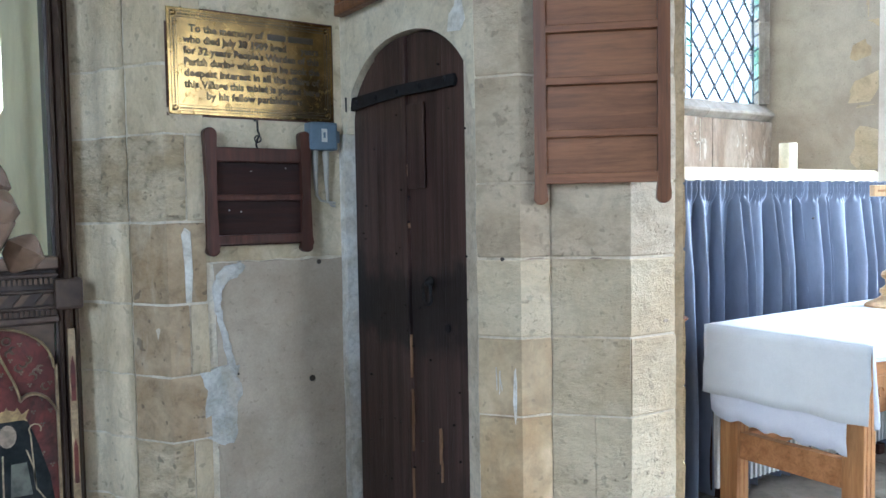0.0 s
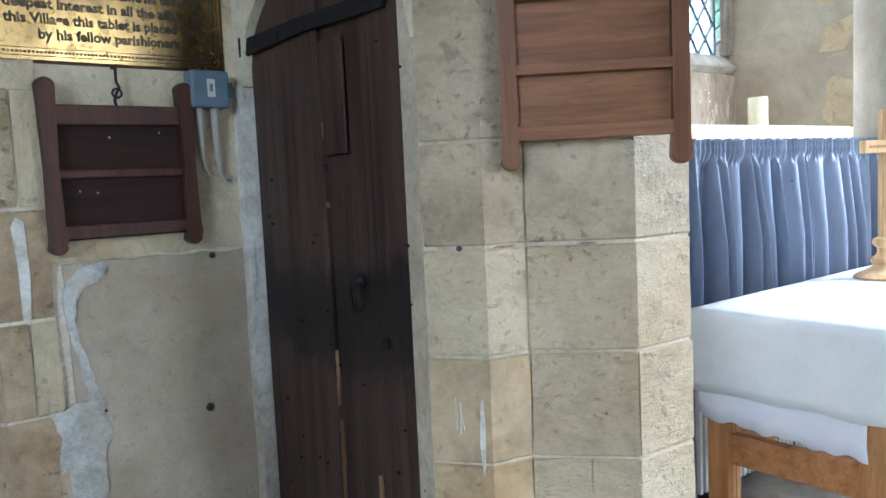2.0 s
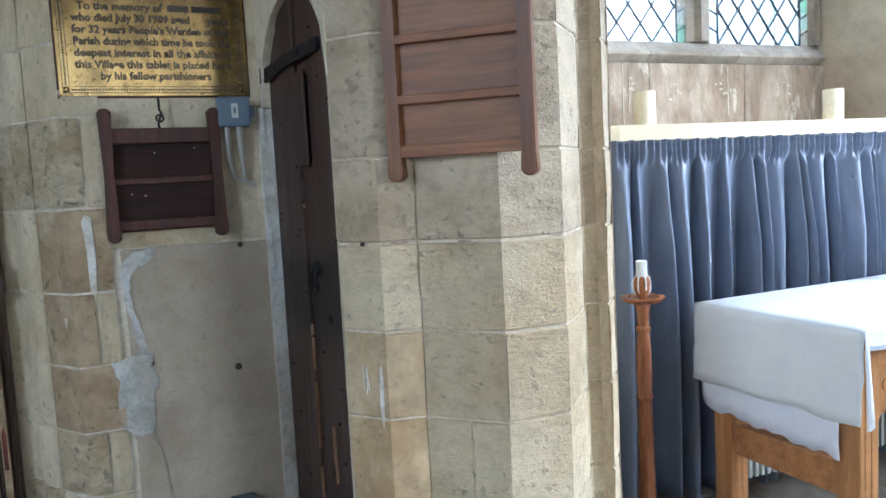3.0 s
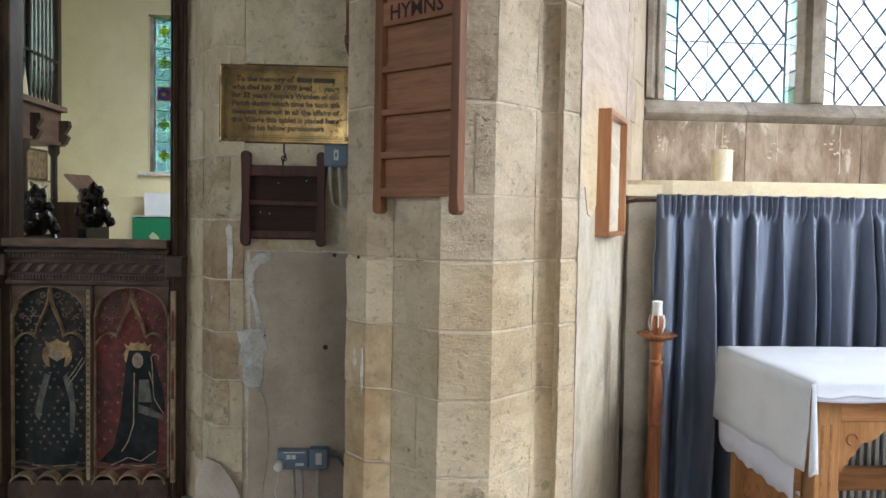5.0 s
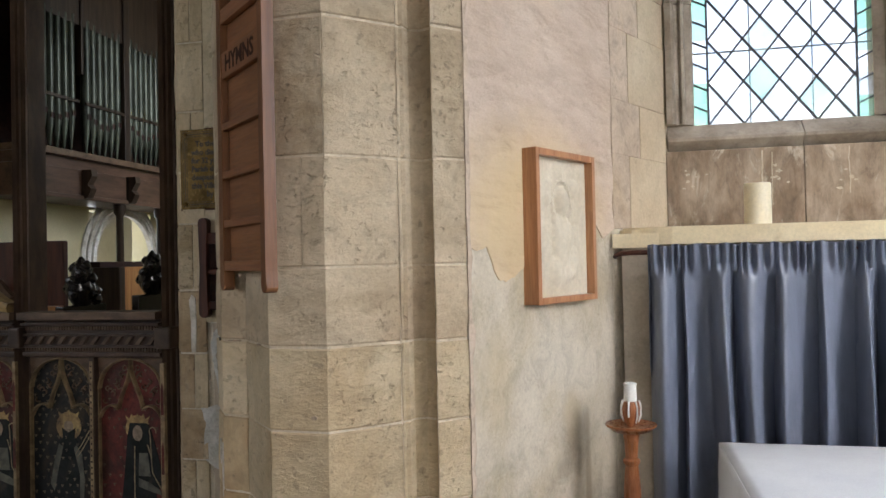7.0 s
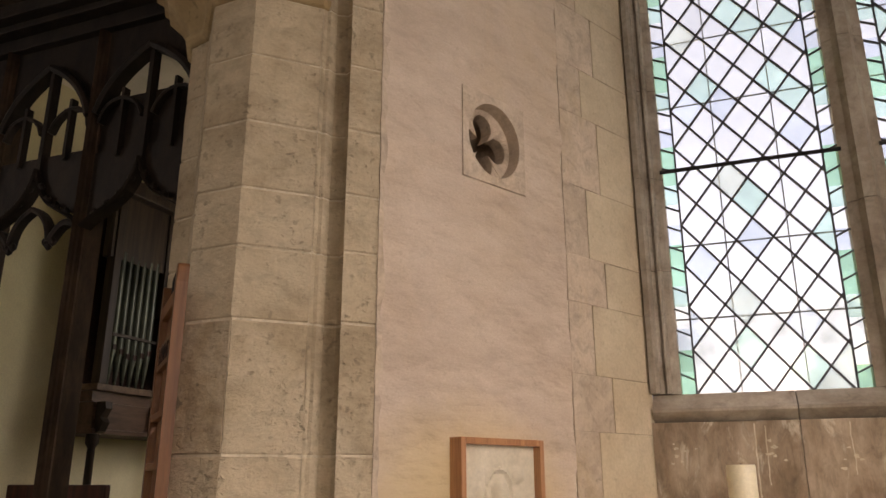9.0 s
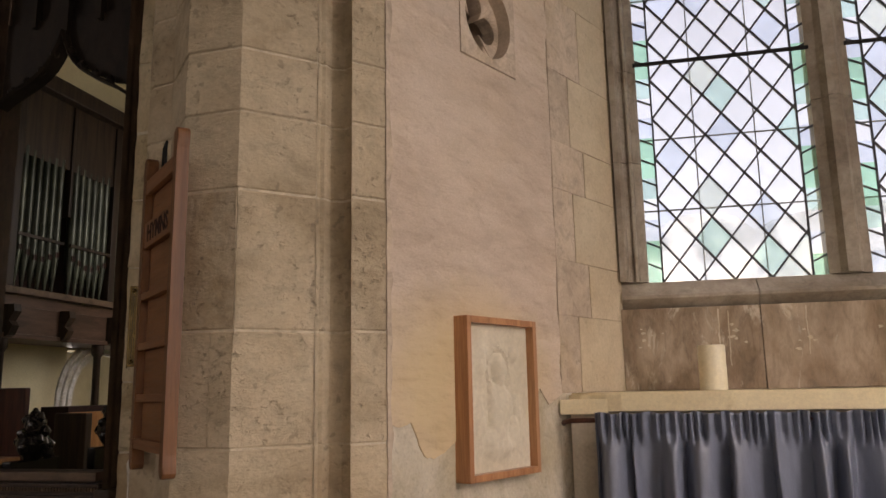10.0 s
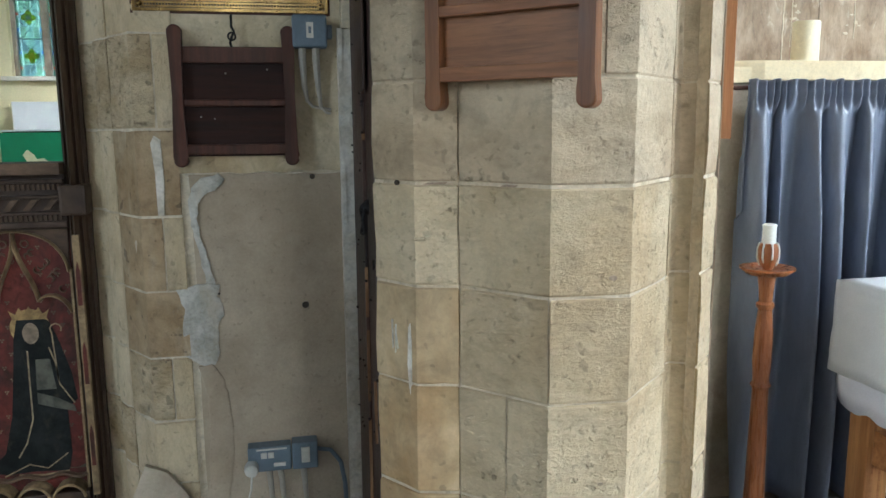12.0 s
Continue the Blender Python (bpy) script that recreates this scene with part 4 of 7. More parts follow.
def painted_panel(x0, x1, field, figure):
    """A dado panel: painted board under a cusped arch, with a plain robed shape in dark paint."""
    z0, z1 = 0.10, 1.115
    c, w = (x0 + x1) / 2, x1 - x0
    p = sc("dado_panel", box(B(), x0, x1, SY + 0.045, SY + 0.06, z0, z1), field, "painted board with worn flowers")
    Y = SY + 0.045

    def flat(name, pts, lift, mat, label=""):
        part(name, slab(B(), [(c + x, z) for x, z in pts], Y - lift, Y - 0.0002), mat, p, label)

    def stroke(name, pts, wide, lift, mat, label=""):
        part(name, ribbon(B(), [(c + x, z) for x, z in pts], wide, Y - lift, Y - 0.0002), mat, p, label)

    # strip of painted ground under the robe
    ground = [(-w / 2, z0 + 0.075)] + [(-w / 2 + w * i / 10, 0.185 + 0.012 * math.sin(i * 1.9 + figure)) for i in range(11)] + [(w / 2, z0 + 0.075)]
    flat("painted_ground", ground, 0.0015, GREENEARTH, "worn greenish painted ground")
    if figure % 2:
        robe = [(-0.018, 0.775), (-0.034, 0.70), (-0.045, 0.58), (-0.065, 0.40), (-0.10, 0.255), (-0.172, 0.185), (-0.10, 0.170), (0.0, 0.175), (0.12, 0.168), (0.135, 0.24), (0.132, 0.42), (0.172, 0.455), (0.158, 0.56), (0.125, 0.68), (0.095, 0.765), (0.04, 0.80)]
        flat("painted_robe", robe, 0.0025, ROBE, "black painted robe shape")
        flat("painted_halo", [(0.027 + x, z) for x, z in arc(0, 0.745, 0.070, -30, 210, 18)], 0.002, GILT, "rubbed gold disc")
        flat("painted_hood", [(0.027 + 0.9 * x, 0.735 + 1.25 * (z - 0.735)) for x, z in arc(0, 0.735, 0.046, 0, 340, 18)], 0.0029, ROBE)
        flat("painted_face", [(0.027 + 0.8 * x, 0.722 + 1.15 * (z - 0.722)) for x, z in arc(0, 0.722, 0.036, 0, 340, 14)], 0.0033, FLESH, "faded oval")
        flat("painted_crown", [(-0.03, 0.775), (0.085, 0.775), (0.098, 0.812), (0.075, 0.795), (0.062, 0.822), (0.045, 0.797), (0.028, 0.826), (0.010, 0.797), (-0.006, 0.822), (-0.020, 0.795), (-0.042, 0.812)], 0.0036, GILT, "rubbed gold crown shape")
        flat("painted_sleeve", [(0.03, 0.49), (0.10, 0.465), (0.158, 0.43), (0.163, 0.405), (0.09, 0.425), (0.03, 0.445)], 0.0031, FADED, "faded grey-green sleeve shape")
        flat("painted_panel_of_dress", [(0.035, 0.62), (0.085, 0.62), (0.10, 0.50), (0.03, 0.50)], 0.0029, FADED)
        for line, wd in (([(0.010, 0.655), (0.008, 0.52), (0.007, 0.385), (-0.022, 0.29), (-0.055, 0.235)], 0.0055), ([(0.085, 0.665), (0.105, 0.60), (0.112, 0.52), (0.16, 0.44)], 0.005),
                         ([(-0.11, 0.163), (-0.02, 0.205), (0.045, 0.185), (0.12, 0.24)], 0.005), ([(-0.06, 0.165), (0.03, 0.158), (0.12, 0.168)], 0.006),
                         ([(0.11, 0.53), (0.10, 0.72)] + [(0.115 + 0.02 * math.cos(a * 0.7 + 2.6), 0.735 - 0.02 * math.sin(a * 0.7 + 2.6)) for a in range(7)], 0.005)):
            stroke("gold_line", line, wd, 0.0039, PALEGOLD, "thin gold painted line")
    else:
        robe = [(-0.03, 0.66), (-0.055, 0.55), (-0.075, 0.40), (-0.10, 0.22), (-0.085, 0.165), (0.12, 0.165), (0.145, 0.24), (0.125, 0.42), (0.12, 0.55), (0.10, 0.645), (0.065, 0.69), (-0.005, 0.69)]
        flat("painted_robe", robe, 0.0025, ROBE, "dark green painted robe shape")
        flat("painted_halo", [(0.03 + x, z) for x, z in arc(0, 0.748, 0.076, 0, 345, 22)], 0.0022, GILT, "rubbed gold disc")
        flat("painted_face", [(0.03 + 0.8 * x, 0.745 + z - 0.745) for x, z in arc(0, 0.745, 0.036, 0, 340, 14)], 0.003, FLESH, "faded oval")
        flat("painted_beard", [(-0.012, 0.74), (0.03, 0.715), (0.072, 0.74), (0.066, 0.69), (0.03, 0.655), (-0.006, 0.69)], 0.0034, ROBE)
        flat("painted_crown", [(-0.022, 0.775), (0.082, 0.775), (0.092, 0.825), (0.062, 0.805), (0.03, 0.835), (-0.002, 0.805), (-0.032, 0.825)], 0.0036, GILT, "rubbed gold crown shape")
        flat("painted_sleeve", [(-0.03, 0.655), (-0.055, 0.58), (-0.085, 0.44), (-0.06, 0.40), (-0.035, 0.52), (-0.005, 0.64)], 0.0031, FADED, "faded mantle edge")
        flat("painted_sleeve", [(0.075, 0.65), (0.11, 0.60), (0.125, 0.46), (0.115, 0.33), (0.095, 0.34), (0.095, 0.50), (0.06, 0.63)], 0.0031, FADED, "faded mantle edge")
        for line, wd in (([(0.07, 0.60), (0.11, 0.655), (0.16, 0.735)], 0.004), ([(0.085, 0.59), (0.125, 0.645), (0.172, 0.72)], 0.004),
                         ([(-0.10, 0.168), (0.0, 0.158), (0.13, 0.168)], 0.005)):
            stroke("gold_line", line, wd, 0.0037, PALEGOLD, "thin gold painted line")
    # strewn flowers, in rows
    rnd = random.Random(int(x0 * 1000))
    bm = B()
    step = 0.062 if figure % 2 else 0.046
    row, z = 0, 0.25
    while z < z1 - 0.03:
        x = x0 + 0.02 + (step / 2 if row % 2 else 0)
        while x < x1 - 0.015:
            if rnd.random() < 0.8:
                trefoil(bm, x + rnd.uniform(-0.004, 0.004), z + rnd.uniform(-0.004, 0.004), 0.0052, Y - (0.0034 if figure % 2 == 0 else 0.0018))
            x += step
        z += step * 0.8
        row += 1
    part("painted_flowers", bm, FLOWER, p, "small pale three-petalled flowers")["kind"] = "stuff"
    # cusped head: outer arch, ogee stem with cusps, rosettes, spandrel leaves
    h = w / 2 - 0.006
    for side in (1, -1):
        q = [bez((c, z1 - 0.004), (c + side * 0.10, z1 - 0.008), (c + side * h * 0.95, z1 - 0.06), (c + side * h, z1 - 0.16), 10),
             bez((c, z1 - 0.01), (c + side * 0.0, z1 - 0.13), (c + side * 0.055, z1 - 0.16), (c + side * 0.072, z1 - 0.268), 10),
             bez((c + side * 0.072, z1 - 0.268), (c + side * 0.09, z1 - 0.235), (c + side * 0.155, z1 - 0.235), (c + side * h, z1 - 0.315), 8)]
        for line in q:
            sc("panel_tracery", ribbon(B(), line, 0.0085, SY + 0.016, SY + 0.045, 0.006), OLDGOLD, "gilded cusped tracery")
        sc("panel_edge", box(B(), c + side * (w / 2) - 0.0045, c + side * (w / 2) + 0.0045, SY + 0.022, SY + 0.045, z0, z1 - 0.15), OLDGOLD)
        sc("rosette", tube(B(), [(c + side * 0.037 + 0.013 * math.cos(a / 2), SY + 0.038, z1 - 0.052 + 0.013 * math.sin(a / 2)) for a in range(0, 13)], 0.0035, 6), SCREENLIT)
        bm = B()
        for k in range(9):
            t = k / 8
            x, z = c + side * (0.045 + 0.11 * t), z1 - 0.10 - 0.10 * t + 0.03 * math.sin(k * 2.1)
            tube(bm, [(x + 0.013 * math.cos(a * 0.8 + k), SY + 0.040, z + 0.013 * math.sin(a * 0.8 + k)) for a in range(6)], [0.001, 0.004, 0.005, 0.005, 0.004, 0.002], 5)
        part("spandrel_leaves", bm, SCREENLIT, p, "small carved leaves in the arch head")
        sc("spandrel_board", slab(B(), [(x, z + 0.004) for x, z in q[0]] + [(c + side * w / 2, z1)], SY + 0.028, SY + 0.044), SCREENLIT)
    # arcaded foot
    k = 3
    for i in range(k):
        xa = x0 + w * i / k
        sc("foot_arch", ribbon(B(), arc(xa + w / k / 2, z0 - 0.025, w / k / 2 - 0.006, 5, 175, 10), 0.010, SY - 0.018, SY + 0.045, 0.005), OLDGOLD)
    wave = [(x0 + w * i / 18, z0 + 0.055 + 0.008 * math.sin(i * 1.05)) for i in range(19)]
    sc("foot_band", ribbon(B(), wave, 0.010, SY + 0.022, SY + 0.045, 0.004), SCREENLIT)


def dado_bay(x0, x1, fields):
    n = len(fields)
    mw = 0.034
    w = (x1 - x0 - mw * (n - 1)) / n
    for i, fld in enumerate(fields):
        xa = x0 + i * (w + mw)
        painted_panel(xa, xa + w, fld, i)
        if i:
            m = sc("muntin", box(B(), xa - mw, xa, SY - 0.005, SY + 0.06, 0.12, 1.12, 0.004), SCREEN)
            part("gilt_fillet", box(B(), xa - mw + 0.008, xa - 0.008, SY - 0.009, SY - 0.005, 0.10, 1.10, 0.0015), OLDGOLD, m, "cream and gold painted fillet with dots")
            rr = random.Random(i)
            bm = B()
            for k in range(30):
                box(bm, xa - mw / 2 - 0.0035, xa - mw / 2 + 0.0035, SY - 0.0108, SY - 0.009, 0.17 + k * 0.031, 0.180 + k * 0.031)
            part("fillet_dots", bm, SCREEN, m)["kind"] = "stuff"
    # sill, middle rail with its carved bands
    sc("bottom_rail", box(B(), x0 - 0.01, x1 + 0.01, SY - 0.01, SY + 0.08, 0.0, 0.10, 0.006), SCREEN)
    sc("middle_rail", box(B(), x0 - 0.01, x1 + 0.01, SY + 0.002, SY + 0.10, 1.12, 1.36, 0.004), SCREEN)
    for z, h, d in ((1.125, 0.022, 0.014), (1.172, 0.012, 0.020), (1.232, 0.012, 0.024), (1.288, 0.014, 0.030), (1.318, 0.042, 0.055)):
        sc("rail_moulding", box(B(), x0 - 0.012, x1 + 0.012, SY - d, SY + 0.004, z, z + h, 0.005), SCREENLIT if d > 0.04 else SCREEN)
    bm = B()
    m = int((x1 - x0) / 0.0165)
    for k in range(m):
        for z in (1.151, 1.263):
            xx = x0 + (k + 0.5) * (x1 - x0) / m
            box(bm, xx - 0.0045, xx + 0.0045, SY - 0.012, SY + 0.002, z - 0.001, z + 0.019)
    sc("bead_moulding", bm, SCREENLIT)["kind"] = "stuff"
    m = int((x1 - x0) / 0.062)
    bm = B()
    for k in range(m):
        xx = x0 + k * (x1 - x0) / m
        slab(bm, [(xx, 1.189), (xx + 0.024, 1.189), (xx + 0.056, 1.228), (xx + 0.032, 1.228)], SY - 0.016, SY + 0.002)
    sc("twisted_ribbon", bm, SCREENLIT)["kind"] = "stuff"


def open_head(x0, x1, z0=3.32, z1=3.72, foliate=False):
    """Tracery in the head of an opening."""
    c, w = (x0 + x1) / 2, x1 - x0
    for side in (1, -1):
        l = bez((c - side * w / 2, z0), (c - side * w * 0.32, z0 + 0.12), (c - side * w * 0.08, z0 + 0.10), (c, z1), 10)
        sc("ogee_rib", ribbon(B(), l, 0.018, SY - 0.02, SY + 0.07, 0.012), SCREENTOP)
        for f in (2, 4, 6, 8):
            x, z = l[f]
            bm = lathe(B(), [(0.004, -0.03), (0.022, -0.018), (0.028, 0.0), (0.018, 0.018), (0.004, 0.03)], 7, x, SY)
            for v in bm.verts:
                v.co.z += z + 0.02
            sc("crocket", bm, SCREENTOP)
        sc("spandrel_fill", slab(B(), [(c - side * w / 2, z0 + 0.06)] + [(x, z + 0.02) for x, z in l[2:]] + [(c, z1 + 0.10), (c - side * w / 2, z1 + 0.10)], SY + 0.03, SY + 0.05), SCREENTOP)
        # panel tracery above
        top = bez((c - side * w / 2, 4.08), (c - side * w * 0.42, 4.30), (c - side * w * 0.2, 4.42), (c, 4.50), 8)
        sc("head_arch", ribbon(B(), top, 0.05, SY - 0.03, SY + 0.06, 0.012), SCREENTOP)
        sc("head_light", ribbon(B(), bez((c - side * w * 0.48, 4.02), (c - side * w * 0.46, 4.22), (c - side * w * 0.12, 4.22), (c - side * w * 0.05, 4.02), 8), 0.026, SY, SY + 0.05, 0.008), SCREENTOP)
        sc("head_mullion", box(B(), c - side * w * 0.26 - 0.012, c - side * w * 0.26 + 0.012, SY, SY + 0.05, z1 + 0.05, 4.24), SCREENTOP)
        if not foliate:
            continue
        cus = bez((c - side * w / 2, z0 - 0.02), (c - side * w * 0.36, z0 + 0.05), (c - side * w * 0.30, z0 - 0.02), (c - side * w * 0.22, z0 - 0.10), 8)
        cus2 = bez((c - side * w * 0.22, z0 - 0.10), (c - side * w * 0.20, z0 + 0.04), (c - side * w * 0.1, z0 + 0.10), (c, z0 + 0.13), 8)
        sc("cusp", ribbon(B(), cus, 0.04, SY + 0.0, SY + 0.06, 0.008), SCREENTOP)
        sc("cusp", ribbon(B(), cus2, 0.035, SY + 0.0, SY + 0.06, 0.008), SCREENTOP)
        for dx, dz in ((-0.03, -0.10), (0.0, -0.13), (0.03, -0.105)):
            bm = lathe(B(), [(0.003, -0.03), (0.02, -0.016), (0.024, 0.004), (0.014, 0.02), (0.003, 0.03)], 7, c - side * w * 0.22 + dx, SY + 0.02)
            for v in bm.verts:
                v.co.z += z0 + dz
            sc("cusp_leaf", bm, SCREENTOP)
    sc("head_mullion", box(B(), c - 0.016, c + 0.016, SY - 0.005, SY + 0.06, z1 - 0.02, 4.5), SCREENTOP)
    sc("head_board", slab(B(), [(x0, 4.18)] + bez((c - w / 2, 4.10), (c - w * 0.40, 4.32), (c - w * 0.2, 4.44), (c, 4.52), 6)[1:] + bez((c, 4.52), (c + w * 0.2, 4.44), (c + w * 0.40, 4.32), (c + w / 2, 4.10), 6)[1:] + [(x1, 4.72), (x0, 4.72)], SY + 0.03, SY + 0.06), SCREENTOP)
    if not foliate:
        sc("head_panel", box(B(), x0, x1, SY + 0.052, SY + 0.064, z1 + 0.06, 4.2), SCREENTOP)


posts = [(0.352, 0.432), (-0.512, -0.452), (-1.335, -1.275), (-2.158, -2.098), (-2.745, -2.69)]
for x0, x1 in posts:
    sc("screen_post", post(x0, x1, 0.0, 4.7), SCREEN)
    sc("post_capital", box(B(), x0 - 0.006, x1 + 0.006, SY - 0.052, SY + 0.06, 1.17, 1.28, 0.012), SCREEN)
    sc("post_fillet", box(B(), x0 + 0.35 * (x1 - x0), x0 + 0.65 * (x1 - x0), SY - 0.052, SY - 0.03, 0.10, 1.10, 0.002), OLDGOLD, "gilded painted strip")
    for zz in (0.30, 0.62, 0.92):
        xm = (x0 + x1) / 2
        sc("painted_lozenge", slab(B(), [(xm - 0.007, zz - 0.08), (xm + 0.007, zz - 0.08), (xm + 0.007, zz + 0.05), (xm, zz + 0.085), (xm - 0.007, zz + 0.05)], SY - 0.054, SY - 0.0525), REDPANEL, "red painted pointed strip")
dado_bay(-0.448, 0.348, (BLUEPANEL, REDPANEL))
dado_bay(-1.271, -0.516, (BLUEPANEL, REDPANEL))
dado_bay(-2.094, -1.339, (BLUEPANEL, REDPANEL))
dado_bay(-2.686, -2.162, (REDPANEL, BLUEPANEL))
open_head(-0.452, 0.352)
open_head(-1.275, -0.512, 3.36, 3.76, True)
open_head(-2.098, -1.335, 3.36, 3.76, True)
open_head(-2.69, -2.158)
for z, h, d in ((4.70, 0.10, 0.03), (4.80, 0.05, 0.12), (4.85, 0.10, 0.20)):
    sc("head_beam", box(B(), -2.74, 0.43, SY - d, SY + 0.12, z, z + h, 0.008), SCREENTOP)
# swept top of the gate
sc("gate_top", ribbon(B(), bez((-0.516, 1.385), (-0.60, 1.38), (-0.64, 1.50), (-0.89, 1.52), 10) + bez((-0.89, 1.52), (-1.14, 1.50), (-1.18, 1.38), (-1.27, 1.385), 10)[1:], 0.05, SY - 0.05, SY + 0.03, 0.01), GILT, "swept gilded gate top")

# ---- stones of the chancel arch jamb ----
JAMB = thing("chancel_arch_jamb", pose(0, 0, 0), "weathered limestone jamb of the chancel arch", "jamb", kind="structure")
JC = (0.72, 3.1)
reveal = [C0, lerp(C0, C1, 0.20), lerp(lerp(C0, C1, 0.27), JC, 0.05), lerp(lerp(C0, C1, 0.40), JC, 0.085), lerp(lerp(C0, C1, 0.53), JC, 0.05), lerp(C0, C1, 0.60), lerp(C0, C1, 0.80), lerp(lerp(C0, C1, 0.84), JC, 0.03), lerp(lerp(C0, C1, 0.95), JC, 0.03), C1]
part("jamb_core", prism(B(), shrink(reveal + [C2, (0.80, 2.735)], JC, 0.005) + [(0.80, 3.3), (0.45, 3.3)], 0, 5.6), MORTAR, JAMB, "lime mortar")
cour = [0.0, 0.24, 0.47, 0.70, 0.93, 1.185, 1.475, 1.78, 2.02, 2.30, 2.62, 2.95, 3.3, 3.7, 4.1, 4.6, 5.1, 5.6]
for i, (a, b) in enumerate(zip(cour, cour[1:])):
    w2 = 0.80 if i % 2 else 0.735
    e = 0.003 + 0.001 * (i % 3)
    part("stone", rough_stone(B(), reveal[:-1] + [lerp(C1, C0, 0.012)], [(0.62, 2.96), (0.5, 3.2)], a + e, b - e, i, 0.004, 0.004), PITTED if i in (1, 6) else JAMBSTONE, JAMB, "", True)
    part("stone", rough_stone(B(), [lerp(C1, C2, 0.02), lerp(C1, C2, 0.33), lerp(C1, C2, 0.66), C2, (w2, 2.733)], [(w2, 2.85), (0.66, 2.92)], a + e, b - e, 50 + i, 0.004, 0.004), (BROWNSTONE if i in (3, 4, 5) else PITTED if i in (2, 6) else JAMBSTONE), JAMB, "", True)
    if w2 < 0.79:
        part("stone", rough_stone(B(), [(w2 + 0.006, 2.734), (0.802, 2.734)], [(0.802, 2.83), (w2 + 0.006, 2.83)], a + e, b - e, 90 + i, 0.004, 0.002), JAMBSTONE, JAMB)
# splashes of filler over the stones
def blob(name, pts, y, mat, label):
    bm = B()
    vs = [bm.verts.new((x, y, z)) for x, z in pts]
    cx, cz = sum(p[0] for p in pts) / len(pts), sum(p[1] for p in pts) / len(pts)
    hub = [bm.verts.new((cx + (x - cx) * 0.9, y - 0.0015 - 0.0015 * random.Random(i).random(), cz + (z - cz) * 0.93)) for i, (x, z) in enumerate(pts)]
    base = [bm.verts.new((x, y + 0.02, z)) for x, z in pts]
    n = len(pts)
    for i in range(n):
        bm.faces.new((vs[i], vs[(i + 1) % n], hub[(i + 1) % n], hub[i]))
        bm.faces.new((base[i], base[(i + 1) % n], vs[(i + 1) % n], vs[i]))
    bm.faces.new(hub)
    return part(name, bm, mat, JAMB, label, True)


blob("filler_patch", rag([(0.785, 0.70), (0.83, 0.665), (0.88, 0.665), (0.90, 0.71), (0.893, 0.80), (0.92, 0.84), (0.915, 0.88), (0.90, 0.905), (0.91, 0.945), (0.87, 0.955), (0.82, 0.945), (0.765, 0.935), (0.79, 0.87), (0.775, 0.78)]), WALL_Y - 0.001, PATCH, "rough pale filler")
blob("filler_patch", rag(bez((0.865, 0.95), (0.85, 1.10), (0.775, 1.25), (0.865, 1.31), 7) + bez((0.93, 1.325), (0.95, 1.30), (0.93, 1.28), (0.90, 1.275), 5) + bez((0.86, 1.25), (0.822, 1.20), (0.866, 1.08), (0.892, 0.95), 6)), WALL_Y + 0.0, PATCH, "smear of grey filler")
blob("filler_patch", rag(bez((0.87, 0.67), (0.93, 0.60), (0.95, 0.45), (0.90, 0.12), 8) + bez((0.82, 0.12), (0.86, 0.42), (0.86, 0.55), (0.82, 0.66), 8)), WALL_Y + 0.0, RENDER, "smear of grey render")
blob("stone_scar", [(0.725, 1.19), (0.745, 1.19), (0.752, 1.30), (0.748, 1.44), (0.728, 1.455), (0.715, 1.43), (0.724, 1.33)], 2.732, LIME, "pale upright scar in the stone")
blob("fallen_plaster", [(0.58, 0.0), (0.80, 0.0), (0.80, 0.14), (0.76, 0.22), (0.70, 0.30), (0.63, 0.33), (0.585, 0.22)], 2.70, LOWER, "pale lump of plaster at the foot")

# ---- stones of the respond ----
RESP = thing("arcade_respond", pose(0, 0, 0), "tall moulded limestone respond of the arcade", "pillar", kind="structure")
zs = [0.0, 0.33, 0.62, 0.885, 1.118, 1.354, 1.577, 1.888, 2.282, 2.51, 2.70, 2.93, 3.17, TOP, 3.62, 4.0, 4.45, 4.9, 5.38]
m34, m23 = lerp(P3, P4, 0.62), lerp(P2, P3, 0.55)
for i, (a, b) in enumerate(zip(zs, zs[1:])):
    side = [P5] + HOLLOW + [P6, P7]
    if a >= TOP:
        groups = [side]
    elif i == 6:
        groups = [[PD, P1, P2], [P2, P3, m34], [m34, P4, P5], side]
    elif i == 7:
        groups = [[PD, P1, P2], [P2, P3, P4], [P4, P5], side]
    elif i in (2, 3):
        groups = [[PD, P1, P2], [P2, m23] if i == 2 else [P2, P3], [m23, P3, P4, P5] if i == 2 else [P3, P4, P5], side]
    else:
        groups = [[PD, P1, P2], [P2, P3, P4, P5], side]
    for j, g in enumerate(groups):
        ends = [lerp(g[0], g[1], 0.012)] + g[1:-1] + [lerp(g[-1], g[-2], 0.012)]
        fine = []
        for p, q in zip(ends, ends[1:]):
            fine += [p, lerp(p, q, 0.33), lerp(p, q, 0.66)]
        fine.append(ends[-1])
        back = [p for p in shrink([g[-1], g[0]], CENTRE, 0.10)]
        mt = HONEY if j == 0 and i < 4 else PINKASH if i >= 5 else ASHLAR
        if i == 7 and j == 1:
            mt = WORN
        e = 0.0026 + 0.0010 * ((i * 5 + j * 3) % 3)
        part("stone", rough_stone(B(), fine, back, a + e, b - e, 200 + i * 10 + j, 0.0034, 0.0022), mt, RESP, "", True, 18)

